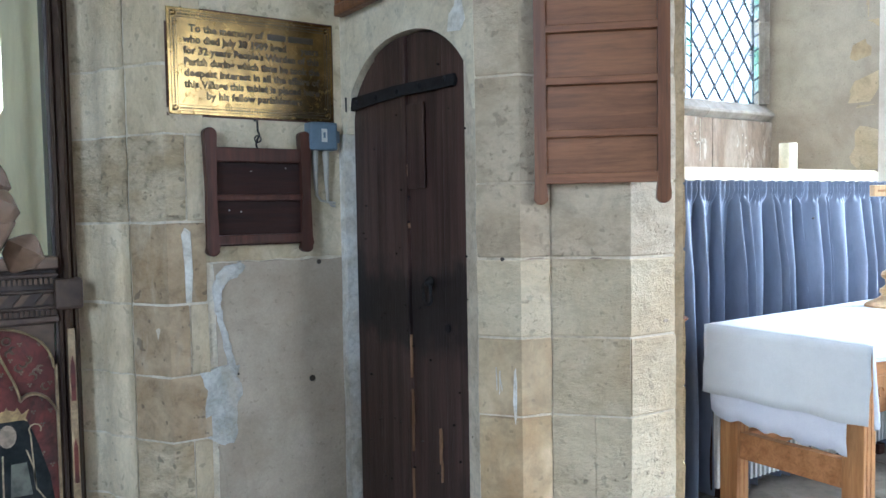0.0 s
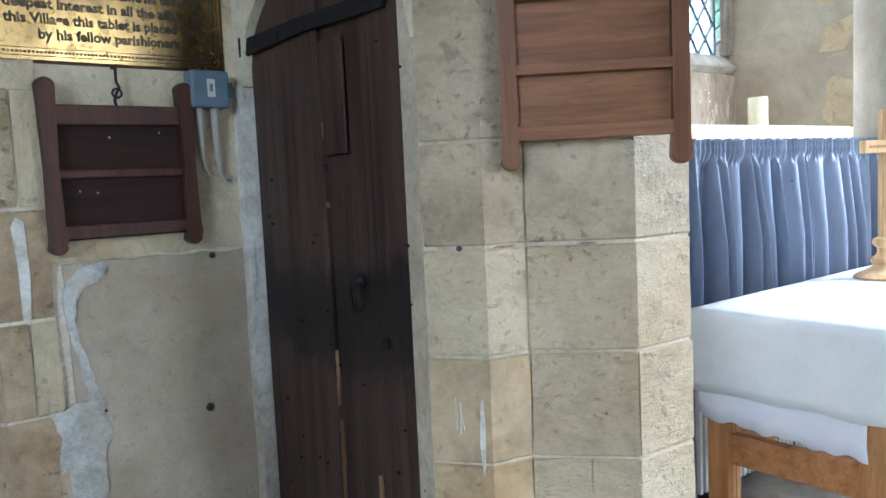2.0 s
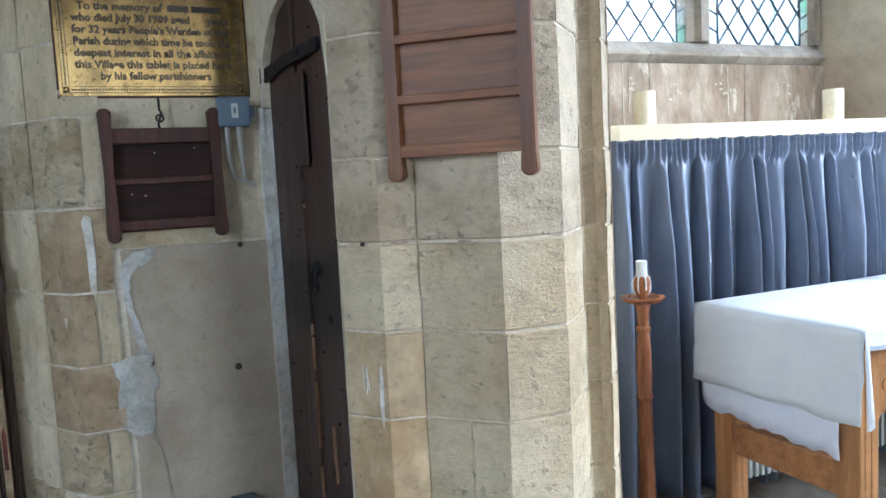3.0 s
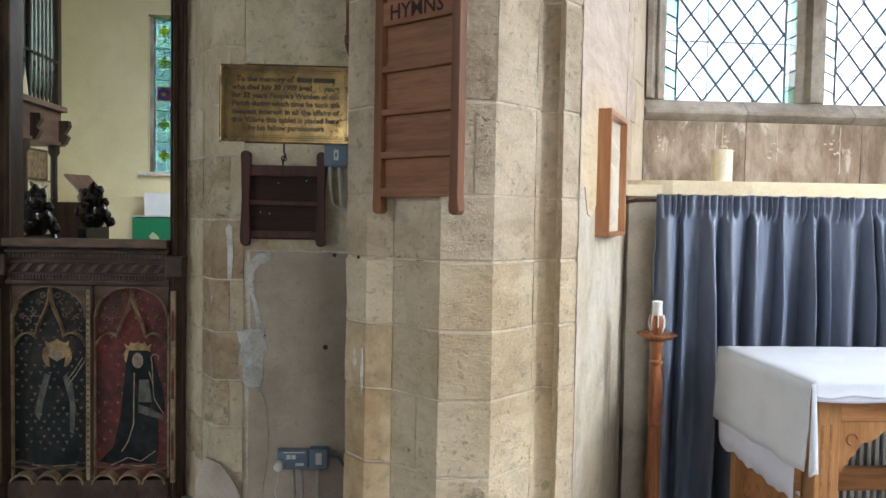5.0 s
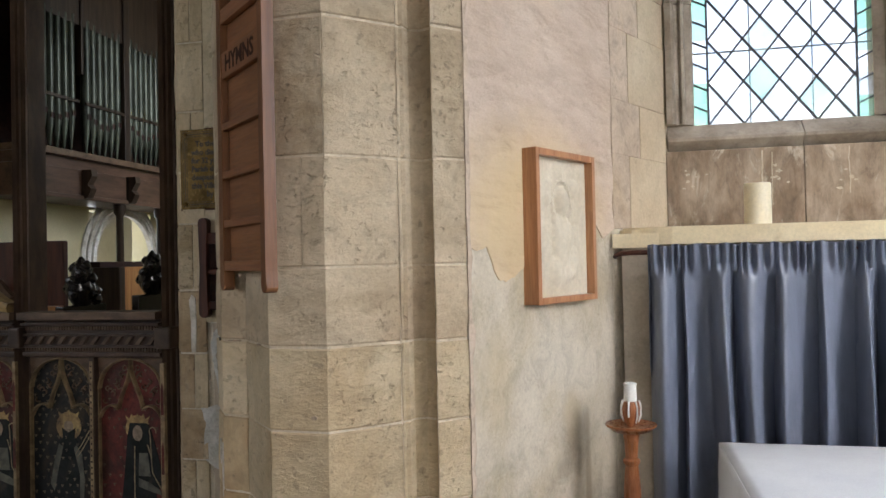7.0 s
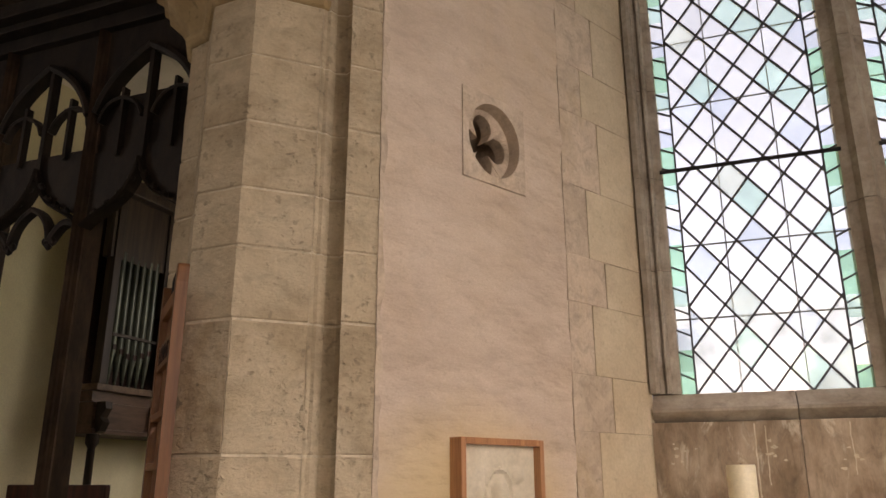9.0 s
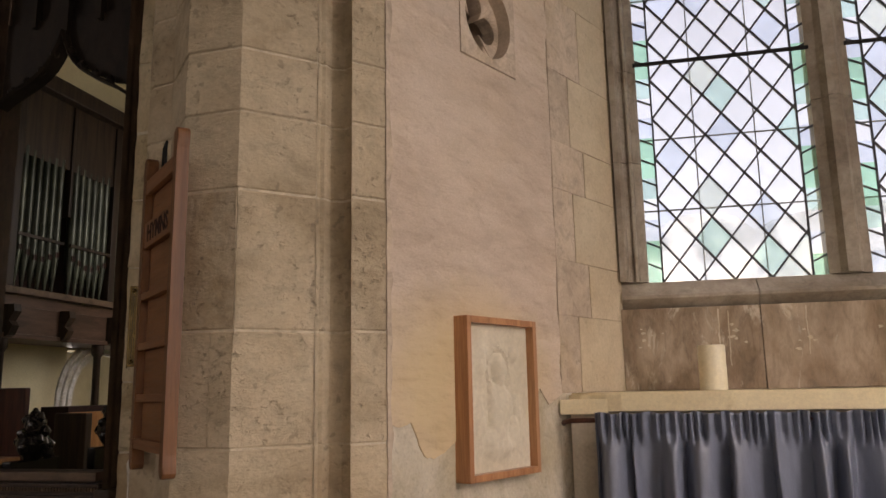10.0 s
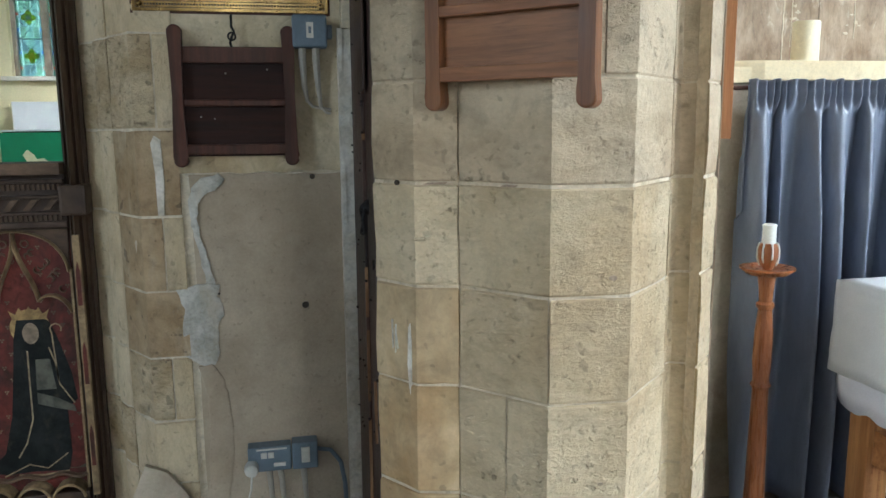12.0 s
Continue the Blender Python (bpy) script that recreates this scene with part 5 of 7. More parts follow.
# ---- quoin stones of the splay ----
QUO = thing("splay_quoins", SP, "long and short limestone quoins beside the window", "quoin", kind="structure")
z, i = 1.70, 0
for dz in (0.30, 0.22, 0.29, 0.20, 0.31, 0.34, 0.24, 0.30, 0.33, 0.26, 0.34, 0.33):
    xm = 1.15 + (0.06 if i % 2 else -0.045)
    for xa, xb, mt, gap, e in ((0.953, xm - 0.0025, QUOIN, 0.0003, 0.0012), (xm + 0.0025, SPL - 0.004, SMOOTHQUOIN, 0.0007, 0.0022)):
        bm = rough_stone(B(), [(xa, -0.001), (xa * 0.7 + xb * 0.3, -0.003), (xa * 0.3 + xb * 0.7, -0.003), (xb, -0.001)], [(xb, 0.1), (xa, 0.1)], z + gap, z + dz - gap, 400 + i, e, 0.0022)
        part("stone", bm, mt, QUO, "", True, 18)
    z, i = z + dz, i + 1
# right-hand splay
QU2 = thing("splay_stones", on_wall((4.735, 3.10), (4.897, 2.49)), "ashlar blocks of the far window splay", "quoin", kind="structure")
part("splay_core", box(B(), 0.0, 0.625, 0.004, 0.12, 1.70, 5.4), MORTAR, QU2)
z, i = 1.702, 0
for dz in (0.42, 0.52, 0.40, 0.46, 0.5, 0.45, 0.5, 0.44):
    xm = (0.42, 0.36, 0.5, 0.30)[i % 4]
    for xa, xb in ((0.0, xm - 0.003), (xm + 0.003, 0.628)):
        part("stone", rough_stone(B(), [(xa, 0.0), ((xa + xb) / 2, -0.001), (xb, 0.0)], [(xb, 0.08), (xa, 0.08)], z + 0.003, z + dz - 0.003, 600 + i, 0.005, 0.001), HONEY if i % 2 else ASHLAR, QU2)
    z, i = z + dz, i + 1
# course of stained stones under the window
BAND = thing("stones_below_window", pose(0, 0, 0), "rain-streaked brown stones below the window sill", "stone course", kind="structure")
for xa, xb in ((2.870, 3.44), (3.444, 4.10), (4.104, 4.742)):
    part("stone", rough_stone(B(), [(xa, 3.105), ((xa + xb) / 2, 3.104), (xb, 3.105)], [(xb, 3.15), (xa, 3.15)], 1.702, 2.052, 700 + int(xa * 10), 0.003, 0.001), STAINED, BAND)

rnd = random.Random(31)
for cx, cz, n in ((2.99, 1.92, 7), (3.34, 1.93, 6), (3.62, 1.90, 5), (3.92, 1.93, 6), (4.4, 1.92, 4)):
    bm = B()
    for k in range(n):
        x, z, r = cx + rnd.uniform(-0.05, 0.05), cz + rnd.uniform(-0.045, 0.045), rnd.uniform(0.004, 0.013)
        slab(bm, [(x + r * rnd.uniform(0.5, 1.4) * math.cos(a * 0.8), z + 0.7 * r * rnd.uniform(0.4, 1.3) * math.sin(a * 0.8)) for a in range(8)], 3.1015, 3.106)
    part("salt_marks", bm, MORTAR, BAND, "flaking white salt marks")["kind"] = "stuff"
for x, z0, z1, w in ((3.27, 1.74, 2.04, 0.006), (3.31, 1.80, 2.03, 0.004), (3.62, 1.84, 2.04, 0.004), (3.98, 1.78, 2.04, 0.005)):
    line = [(x + 0.006 * noise.noise(Vector((x * 9, k * 0.8, 0))), z1 + (z0 - z1) * k / 8) for k in range(9)]
    part("rain_streak", ribbon(B(), line, w, 3.1020, 3.106), MORTAR, BAND, "pale run of lime water")

# ---- stair door ----
def stair_door():
    d = tagged(thing("door_1", DM @ pose(0, 0.018, 0), "narrow arched stair door of dark oak planks, shut", "door"), kind="structure")
    cuts = [0.05, 0.235, 0.455, 0.675, 0.872]
    for k, (a, b) in enumerate(zip(cuts, cuts[1:])):
        a, b = a + 0.0045, b - 0.0045
        top = [(b - (b - a) * i / 7, door_arch(b - (b - a) * i / 7) - 0.006) for i in range(8)]
        rnd = random.Random(k)
        bm = B()
        pts = [(a, 0.012), (b, 0.012)] + top
        slab(bm, pts, rnd.uniform(0.0, 0.011), 0.05, 0.004)
        part("plank", bm, DOORWOOD, d)
    part("patch_board", box(B(), 0.472, 0.578, -0.006, 0.002, 1.575, 1.86, 0.003), DOORWOOD, d, "let-in patch of dark oak")
    for x, w, z0, z1 in ((0.462, 0.0045, 0.92, 1.07), (0.466, 0.007, 0.66, 0.88), (0.462, 0.004, 0.20, 0.60), (0.640, 0.010, 0.66, 0.78), (0.646, 0.005, 0.60, 0.67), (0.463, 0.004, 1.62, 1.66), (0.463, 0.004, 1.44, 1.46)):
        n = 10
        r = random.Random(int(z0 * 100))
        line = [(x + r.uniform(-0.0025, 0.0025), z0 + (z1 - z0) * i / n) for i in range(n + 1)]
        bm = B()
        wid = [w * (0.35 + 0.65 * math.sin(math.pi * (i + 0.3) / (n + 0.6))) * r.uniform(0.5, 1.2) for i in range(n + 1)]
        slab(bm, [(px - ww / 2, pz) for (px, pz), ww in zip(line, wid)] + [(px + ww / 2, pz) for (px, pz), ww in reversed(list(zip(line, wid)))], -0.0012, 0.008)
        part("split", bm, SPLIT, d, "bare split in the wood")
    bm = B()
    slab(bm, [(0.03, 1.885), (0.40, 1.895), (0.765, 1.885), (0.775, 1.900), (0.765, 1.922), (0.40, 1.935), (0.03, 1.935)], -0.012, 0.0, 0.003)
    hinge = part("strap_hinge", bm, IRON, d, "black iron strap hinge")
    part("hinge_pin", tube(B(), [(0.042, -0.010, 1.885), (0.042, -0.010, 1.94)], 0.011, 10), IRON, hinge)
    for x in (0.12, 0.27, 0.42, 0.57, 0.72):
        part("nail", lathe(B(), [(0.010, 0), (0.008, 0.004), (0.003, 0.007)], 8), IRON, hinge).matrix_local = pose(x, -0.012, 1.911, 90)
    ring = part("ring_handle", tube(B(), [(0.60 + 0.028 * math.cos(a * math.pi / 9), -0.016 - 0.004 * math.cos(a), 1.225 + 0.036 * math.sin(a * math.pi / 9)) for a in range(19)], 0.005, 8), IRON, d, "iron ring handle")
    part("handle_plate", lathe(B(), [(0.022, 0), (0.020, 0.006), (0.008, 0.02), (0.004, 0.024)], 12), IRON, ring).matrix_local = pose(0.60, 0.0, 1.262, 90)
    part("keyhole_plate", slab(B(), arc(0.70, 1.12, 0.014, 0, 330, 12), -0.004, 0.0), IRON, d)
    rnd = random.Random(8)
    bm = B()
    for i in range(46):
        x, z = rnd.uniform(0.08, 0.85), rnd.uniform(0.5, 1.98)
        if z < door_arch(x) - 0.05:
            slab(bm, arc(x, z, rnd.uniform(0.002, 0.0045), 0, 300, 5), -0.003, 0.004)
    part("nail_heads", bm, IRON, d, "scattered iron nail heads").matrix_local = pose(0, 0, 0)
    tagged(d.children[-1], kind="stuff")


stair_door()
# worn limewash lip round the door arch
bm = B()
ribbon(bm, [(0.022, 0.0)] + [(0.022 + 0.006 * math.sin(i * 1.7), 0.15 * i) for i in range(1, 13)], 0.05, -0.014, 0.0)
ob = structure("trim_door_edge", bm, LIME, "ragged white limewash edge beside the door", "trim")
ob.matrix_world = DM


# ---- boards ----
def hymn_board():
    h = thing("hymn_board", on_wall((1.468, 1.698), (1.717, 1.464), 1.52) @ pose(0, -0.004, 0), "tall stained oak hymn board without numbers hanging on the stone respond", "hymn board")
    W, H = 0.343, 0.915
    for x in (0.0, W):
        pts = [(x - 0.020, 0.02)] + arc(x, 0.012, 0.022, 200, 340, 8) + [(x + 0.020, 0.02), (x + 0.017, 0.05), (x + 0.017, H - 0.05), (x + 0.022, H - 0.02)] + arc(x, H - 0.012, 0.022, 20, 160, 8) + [(x - 0.022, H - 0.02), (x - 0.017, H - 0.05), (x - 0.017, 0.05)]
        part("stile", slab(B(), pts, -0.014, 0.020, 0.005), HYMN, h, "round-ended oak upright")
    part("back_board", box(B(), 0.012, W - 0.012, 0.009, 0.017, 0.06, H - 0.06), HYMNBACK, h, "thin oak back board")
    for z, w, nm in ((0.05, 0.030, "bottom_rail"), (0.182, 0.022, "slot_rail"), (0.330, 0.022, "slot_rail"), (0.478, 0.022, "slot_rail"), (H - 0.11, 0.045, "top_rail")):
        part(nm, box(B(), 0.014, W - 0.014, -0.012, 0.008, z, z + w, 0.003), HYMNRAIL, h)
    t = part("title_rail", box(B(), 0.014, W - 0.014, -0.010, 0.008, 0.636, 0.716, 0.003), HYMNBACK, h)
    lettering("carved_letters", "HYMNS", 0.072, pose(0.048, -0.0105, 0.654), DARKBACK, t, 0.001, 0.235, 0.001)
    part("hanging_hook", tube(B(), [(W / 2 - 0.02, 0.0, H - 0.07), (W / 2 - 0.012, 0.0, H), (W / 2, 0.005, H + 0.02), (W / 2 + 0.012, 0.0, H), (W / 2 + 0.02, 0.0, H - 0.07)], 0.004, 6), IRON, h)


hymn_board()


def small_board():
    s = thing("small_hymn_board", pose(0.815, WALL_Y, 1.355), "small dark wooden psalm board hanging on a hook below the plaque", "hymn board")
    W, H = 0.355, 0.44
    for x, w in ((0.0, 0.024), (W, 0.024)):
        pts = [(x - w + 0.006, 0.03)] + arc(x, 0.02, w, 200, 340, 8) + [(x + w - 0.006, 0.03), (x + w - 0.004, 0.06), (x + w - 0.008, H / 2), (x + w - 0.004, H - 0.06), (x + w - 0.002, H - 0.02)] + arc(x, H - 0.015, w, 20, 160, 8) + [(x - w + 0.002, H - 0.02), (x - w + 0.004, H - 0.06), (x - w + 0.008, H / 2)]
        part("stile", slab(B(), pts, -0.050, -0.012, 0.006), DARKBOARD, s, "round-ended dark upright")
    part("back_board", box(B(), 0.01, W - 0.01, -0.022, -0.010, 0.03, H - 0.06), DARKBACK, s, "blackened back board")
    for z, w in ((0.035, 0.034), (0.192, 0.022), (H - 0.110, 0.052)):
        part("rail", box(B(), 0.015, W - 0.015, -0.038, -0.018, z, z + w, 0.004), DARKBOARD, s)
    rnd = random.Random(4)
    for i in range(4):
        part("drawing_pin", lathe(B(), [(0.003, 0), (0.0026, 0.0015), (0.001, 0.002)], 8), CABLE, s).matrix_local = pose(rnd.uniform(0.05, W - 0.05), -0.022, (0.16, 0.305)[i % 2] + rnd.uniform(-0.01, 0.01), 90)
    hook = part("hook", tube(B(), [(W / 2, 0.0, H + 0.045), (W / 2, -0.03, H + 0.04), (W / 2, -0.03, H + 0.005), (W / 2 + 0.008, -0.028, H - 0.01), (W / 2, -0.026, H - 0.025), (W / 2 - 0.006, -0.026, H - 0.045), (W / 2, -0.028, H - 0.070)], 0.004, 6), IRON, s)
    part("ring", tube(B(), [(W / 2 + 0.012 * math.cos(a), -0.03, H - 0.025 + 0.012 * math.sin(a)) for a in [i * math.pi / 8 for i in range(17)]], 0.003, 6), IRON, hook)


small_board()


def upper_board():
    u = thing("wall_board", DM @ pose(0.05, 0, 2.24), "dark wooden board fixed high on the wall over the stair door", "board")
    part("bottom_rail", box(B(), 0.0, 0.34, -0.05, -0.006, 0.0, 0.045, 0.010), HYMN, u)
    part("board", box(B(), 0.02, 0.32, -0.030, -0.002, 0.045, 0.62, 0.004), DARKBOARD, u)
    for x in (0.0, 0.315):
        part("side_rail", box(B(), x, x + 0.025, -0.045, -0.002, 0.046, 0.62, 0.005), HYMN, u)


upper_board()


def plaque():
    p = thing("brass_plaque", pose(0.688, WALL_Y, 1.848), "engraved brass memorial plaque, reflecting and partly tarnished", "plaque")
    W, H = 0.618, 0.366
    part("plate", box(B(), 0, W, -0.008, -0.001, 0, H, 0.002), BRASS, p)
    part("wooden_backing", box(B(), -0.006, W + 0.006, -0.0008, 0.0, -0.006, H + 0.006), DARKBOARD, p)
    bm = B()
    for i in range(58):
        x = 0.04 + (W - 0.08) * i / 57
        for z in (0.022, H - 0.022):
            slab(bm, arc(x, z, 0.0036, 0, 300, 6), -0.0090, -0.0075)
    for i in range(32):
        z = 0.04 + (H - 0.08) * i / 31
        for x in (0.022, W - 0.022):
            slab(bm, arc(x, z, 0.0036, 0, 300, 6), -0.0090, -0.0075)
    part("border_ornament", bm, BRASSDARK, p, "engraved border")
    bm = B()
    for o in (0.012, 0.032):
        ribbon(bm, [(o, o), (W - o, o)], 0.0018, -0.0088, -0.0075)
        ribbon(bm, [(o, H - o), (W - o, H - o)], 0.0018, -0.0088, -0.0075)
        ribbon(bm, [(o, o), (o, H - o)], 0.0018, -0.0088, -0.0075)
        ribbon(bm, [(W - o, o), (W - o, H - o)], 0.0018, -0.0088, -0.0075)
    part("border_line", bm, BRASSDARK, p)
    lines = ["To the memory of", "who died July 30 1909 aged      years", "for 32 years People's Warden of this", "Parish during which time he took the", "deepest interest in all the affairs of", "this Village this tablet is placed here", "by his fellow parishioners"]
    for i, text in enumerate(lines):
        z = H - 0.079 - i * 0.0385
        x0, w = (0.055, W - 0.11)
        if i == 0:
            x0, w = 0.075, 0.27
        if i == 6:
            x0, w = 0.13, 0.36
        lettering("inscription_line", text, 0.036, pose(x0, -0.0085, z), BRASSDARK, p, 0.0004, w, 0.0012)
    for xa, xb in ((0.36, 0.43), (0.44, 0.54)):
        part("inscription_bar", box(B(), xa, xb, -0.0092, -0.0078, H - 0.079, H - 0.057), BRASSDARK, p)
    for x, z in ((0.022, 0.022), (W - 0.022, 0.022), (0.022, H - 0.022), (W - 0.022, H - 0.022)):
        s = part("screw", lathe(B(), [(0.011, 0), (0.010, 0.004), (0.004, 0.008)], 12), BRASS, p)
        s.matrix_local = pose(x, -0.008, z, 90)


plaque()


# ---- electrical boxes and pipes ----
def switch_box():
    s = thing("switch_box", pose(1.185, WALL_Y, 1.735), "grey-blue surface electrical box with two conduits", "switch")
    part("box", box(B(), 0.0, 0.112, -0.062, 0.0, 0.0, 0.105, 0.008), BLUEBOX, s)
    part("label", box(B(), 0.045, 0.068, -0.0632, -0.0618, 0.03, 0.08), WHITEPLASTIC, s, "white paper label")
    part("label_print", box(B(), 0.052, 0.061, -0.0639, -0.063, 0.045, 0.066), BLUEBOX, s)
    for k, x in enumerate((0.03, 0.075)):
        part("conduit", tube(B(), [(x, -0.03, 0.0), (x, -0.03, -0.03), (x + 0.004, -0.022, -0.12), (x + 0.012, -0.014, -0.17 - 0.02 * k), (x + 0.03, -0.010, -0.19 - 0.02 * k), (0.12, -0.010, -0.20 - 0.012 * k)], [0.013, 0.013, 0.009, 0.006, 0.005, 0.005], 8), CABLE, s, "cream conduit", True)
    part("gland", box(B(), 0.112, 0.13, -0.045, -0.015, 0.03, 0.075, 0.004), BLUEBOX, s)


def sockets():
    s = thing("socket_outlet", pose(0.975, WALL_Y + 0.004, 0.275), "grey-blue double socket and fused switch with a white plug", "socket")
    part("socket_box", box(B(), 0.0, 0.150, -0.055, 0.0, 0.0, 0.092, 0.006), BLUEBOX, s)
    part("fused_switch", box(B(), 0.153, 0.243, -0.060, 0.0, 0.0, 0.100, 0.006), BLUEBOX, s)
    for x0, x1, z0, z1 in ((0.045, 0.066, 0.050, 0.072), (0.070, 0.090, 0.050, 0.072), (0.185, 0.215, 0.025, 0.082), (0.088, 0.130, 0.018, 0.032)):
        part("rocker", box(B(), x0, x1, -0.064 if x0 > 0.15 else -0.059, -0.05, z0, z1, 0.002), WHITEPLASTIC, s, "white rocker")
    part("hinged_lid", box(B(), 0.03, 0.135, -0.059, -0.054, 0.080, 0.086, 0.001), WHITEPLASTIC, s)
    pl = part("plug", lathe(B(), [(0.024, 0), (0.026, 0.02), (0.022, 0.04), (0.010, 0.044)], 16), WHITEPLASTIC, s, "round white plug", True)
    pl.matrix_local = pose(0.012, -0.052, 0.022, 90)
    part("plug_lead", tube(B(), [(0.012, -0.075, 0.0), (0.008, -0.078, -0.05), (-0.006, -0.07, -0.10), (0.004, -0.05, -0.18), (0.012, -0.03, -0.27)], 0.0035, 6), WHITEPLASTIC, s, "white flex")
    for x in (0.07, 0.110, 0.19):
        part("conduit", tube(B(), [(x, -0.028, 0.0), (x + 0.004, -0.022, -0.05), (x + 0.008, -0.018, -0.14), (x + 0.01, -0.016, -0.272)], [0.012, 0.010, 0.008, 0.008], 8), CABLE, s, "grey conduit", True)
    part("wall_cable", tube(B(), [(0.243, -0.03, 0.06), (0.29, -0.03, 0.05), (0.325, -0.028, 0.0), (0.338, -0.03, -0.08), (0.345, -0.03, -0.25)], 0.008, 8), BLUEBOX, s, "dark blue cable", True)


switch_box()
sockets()


def wall_fixings():
    for x, z, r in ((1.196, 0.86, 0.012), (1.235, 1.31, 0.009), (0.92, 1.31, 0.008), (0.905, 0.915, 0.004)):
        t = thing("wall_hole", pose(x, WALL_Y + 0.003, z, 90), "small dark plugged hole in the render", "hole", "holes in the wall", "structure")
        part("plug", lathe(B(), [(r * 1.1, -0.004), (r, 0.0035), (r * 0.6, 0.0042)], 9), BRASSDARK, t)


wall_fixings()


# ---- framed relief ----
def framed_relief():
    f = thing("framed_relief", on_wall((2.388, 2.047), (2.568, 2.408), 1.435), "cream plaster relief in a mahogany box frame on the splayed wall", "picture")
    W, H = 0.403, 0.52
    D = 0.058
    fr = part("frame", box(B(), 0.0, 0.022, 0.0, D, 0, H, 0.002), FRAMEWOOD, f)
    part("frame", box(B(), W - 0.022, W, 0.0, D, 0, H, 0.002), FRAMEWOOD, f)
    part("frame", box(B(), 0.0222, W - 0.0222, 0.0, D, 0, 0.022, 0.002), FRAMEWOOD, f)
    part("frame", box(B(), 0.0222, W - 0.0222, 0.0, D, H - 0.022, H, 0.002), FRAMEWOOD, f)
    # relief field with soft raised shapes
    bm = B()
    n, m = 56, 72
    shapes = [(0.50, 0.68, 0.10, 0.12, 0.016), (0.50, 0.40, 0.16, 0.22, 0.014), (0.62, 0.44, 0.07, 0.10, 0.014), (0.38, 0.50, 0.06, 0.12, 0.010), (0.46, 0.18, 0.24, 0.12, 0.010), (0.72, 0.24, 0.10, 0.12, 0.008), (0.24, 0.74, 0.08, 0.10, 0.006), (0.76, 0.80, 0.08, 0.06, 0.006), (0.20, 0.30, 0.07, 0.2, 0.007)]
    grid = []
    for j in range(m + 1):
        row = []
        for i in range(n + 1):
            u, v = i / n, j / m
            h = 0.0
            for cu, cv, ru, rv, a in shapes:
                d = ((u - cu) / ru) ** 2 + ((v - cv) / rv) ** 2
                if d < 1:
                    h = max(h, a * math.sqrt(1 - d))
            ring = abs(math.hypot((u - 0.5) / 0.17, (v - 0.68) / 0.155) - 1)
            if ring < 0.08:
                h = max(h, 0.004)
            h += 0.004 * noise.noise(Vector((u * 7, v * 9, 3.1))) + 0.002 * noise.noise(Vector((u * 22, v * 26, 1.7)))
            h *= min(1.0, 7 * min(u, 1 - u, v, 1 - v))
            row.append(bm.verts.new((0.022 + (W - 0.044) * u, 0.031 - 1.9 * h, 0.022 + (H - 0.044) * v)))
        grid.append(row)
    for a, b in zip(grid, grid[1:]):
        for i in range(n):
            bm.faces.new((a[i], a[i + 1], b[i + 1], b[i]))
    part("relief", bm, GESSO, f, "cream plaster relief", True)
    part("back_panel", box(B(), 0.02, W - 0.02, 0.046, 0.056, 0.02, H - 0.02), FRAMEWOOD, f)


framed_relief()


# ---- shelf candles, candlestick ----
def pillar_candle(x, y, r, h):
    c = thing("pillar_candle", pose(x, y, 1.70), "ivory pillar candle standing on the stone window shelf", "candle", "candles on the shelf")
    part("wax", lathe(B(), [(r * 0.97, 0.0), (r, 0.004), (r * 0.985, h * 0.6), (r, h - 0.008), (r * 0.95, h), (r * 0.8, h - 0.006), (r * 0.3, h - 0.014)], 28), WAX, c, "", True)
    part("wick", tube(B(), [(0, 0, h - 0.016), (0.001, 0, h - 0.004), (0.003, 0.001, h + 0.006)], 0.0016, 5), BRASSDARK, c)


pillar_candle(3.205, 2.86, 0.053, 0.175)
pillar_candle(4.40, 2.78, 0.053, 0.175)


def candlestick():
    c = thing("floor_candlestick", pose(2.672, 2.253, 0), "turned oak floor candlestick with a short white candle", "candlestick")
    part("base", lathe(B(), [(0.15, 0.0), (0.15, 0.02), (0.13, 0.035), (0.10, 0.045), (0.05, 0.06), (0.035, 0.10)], 24), STICK, c, "", True)
    part("shaft", lathe(B(), [(0.03, 0.10), (0.037, 0.16), (0.032, 0.30), (0.030, 0.45), (0.026, 0.60), (0.034, 0.615), (0.026, 0.63), (0.031, 0.70), (0.029, 0.80), (0.022, 0.872), (0.029, 0.882), (0.029, 0.892), (0.021, 0.90), (0.024, 0.95), (0.03, 0.985)], 20), STICK, c, "", True)
    part("drip_dish", lathe(B(), [(0.03, 0.985), (0.065, 0.992), (0.086, 1.008), (0.087, 1.014), (0.082, 1.015), (0.05, 1.006), (0.02, 1.006)], 28), STICK, c, "", True)
    cup = part("candle_cup", lathe(B(), [(0.014, 1.006), (0.022, 1.02), (0.031, 1.045), (0.033, 1.07), (0.028, 1.092), (0.018, 1.094)], 18), STICK, c, "", True)
    bm = B()
    for a in range(7):
        ca, sa = math.cos(a * 0.9), math.sin(a * 0.9)
        tube(bm, [(0.027 * ca, 0.027 * sa, 1.094), (0.034 * ca, 0.034 * sa, 1.075), (0.034 * ca, 0.034 * sa, 1.045), (0.026 * ca, 0.026 * sa, 1.02 + 0.01 * (a % 3))], [0.004, 0.003, 0.0035, 0.002], 6)
    part("wax_drips", bm, WAXWHITE, cup, "runs of white wax", True)
    part("candle", lathe(B(), [(0.021, 1.092), (0.0225, 1.10), (0.021, 1.14), (0.023, 1.152), (0.017, 1.156), (0.008, 1.149)], 16), WAXWHITE, c, "short white candle", True)


candlestick()


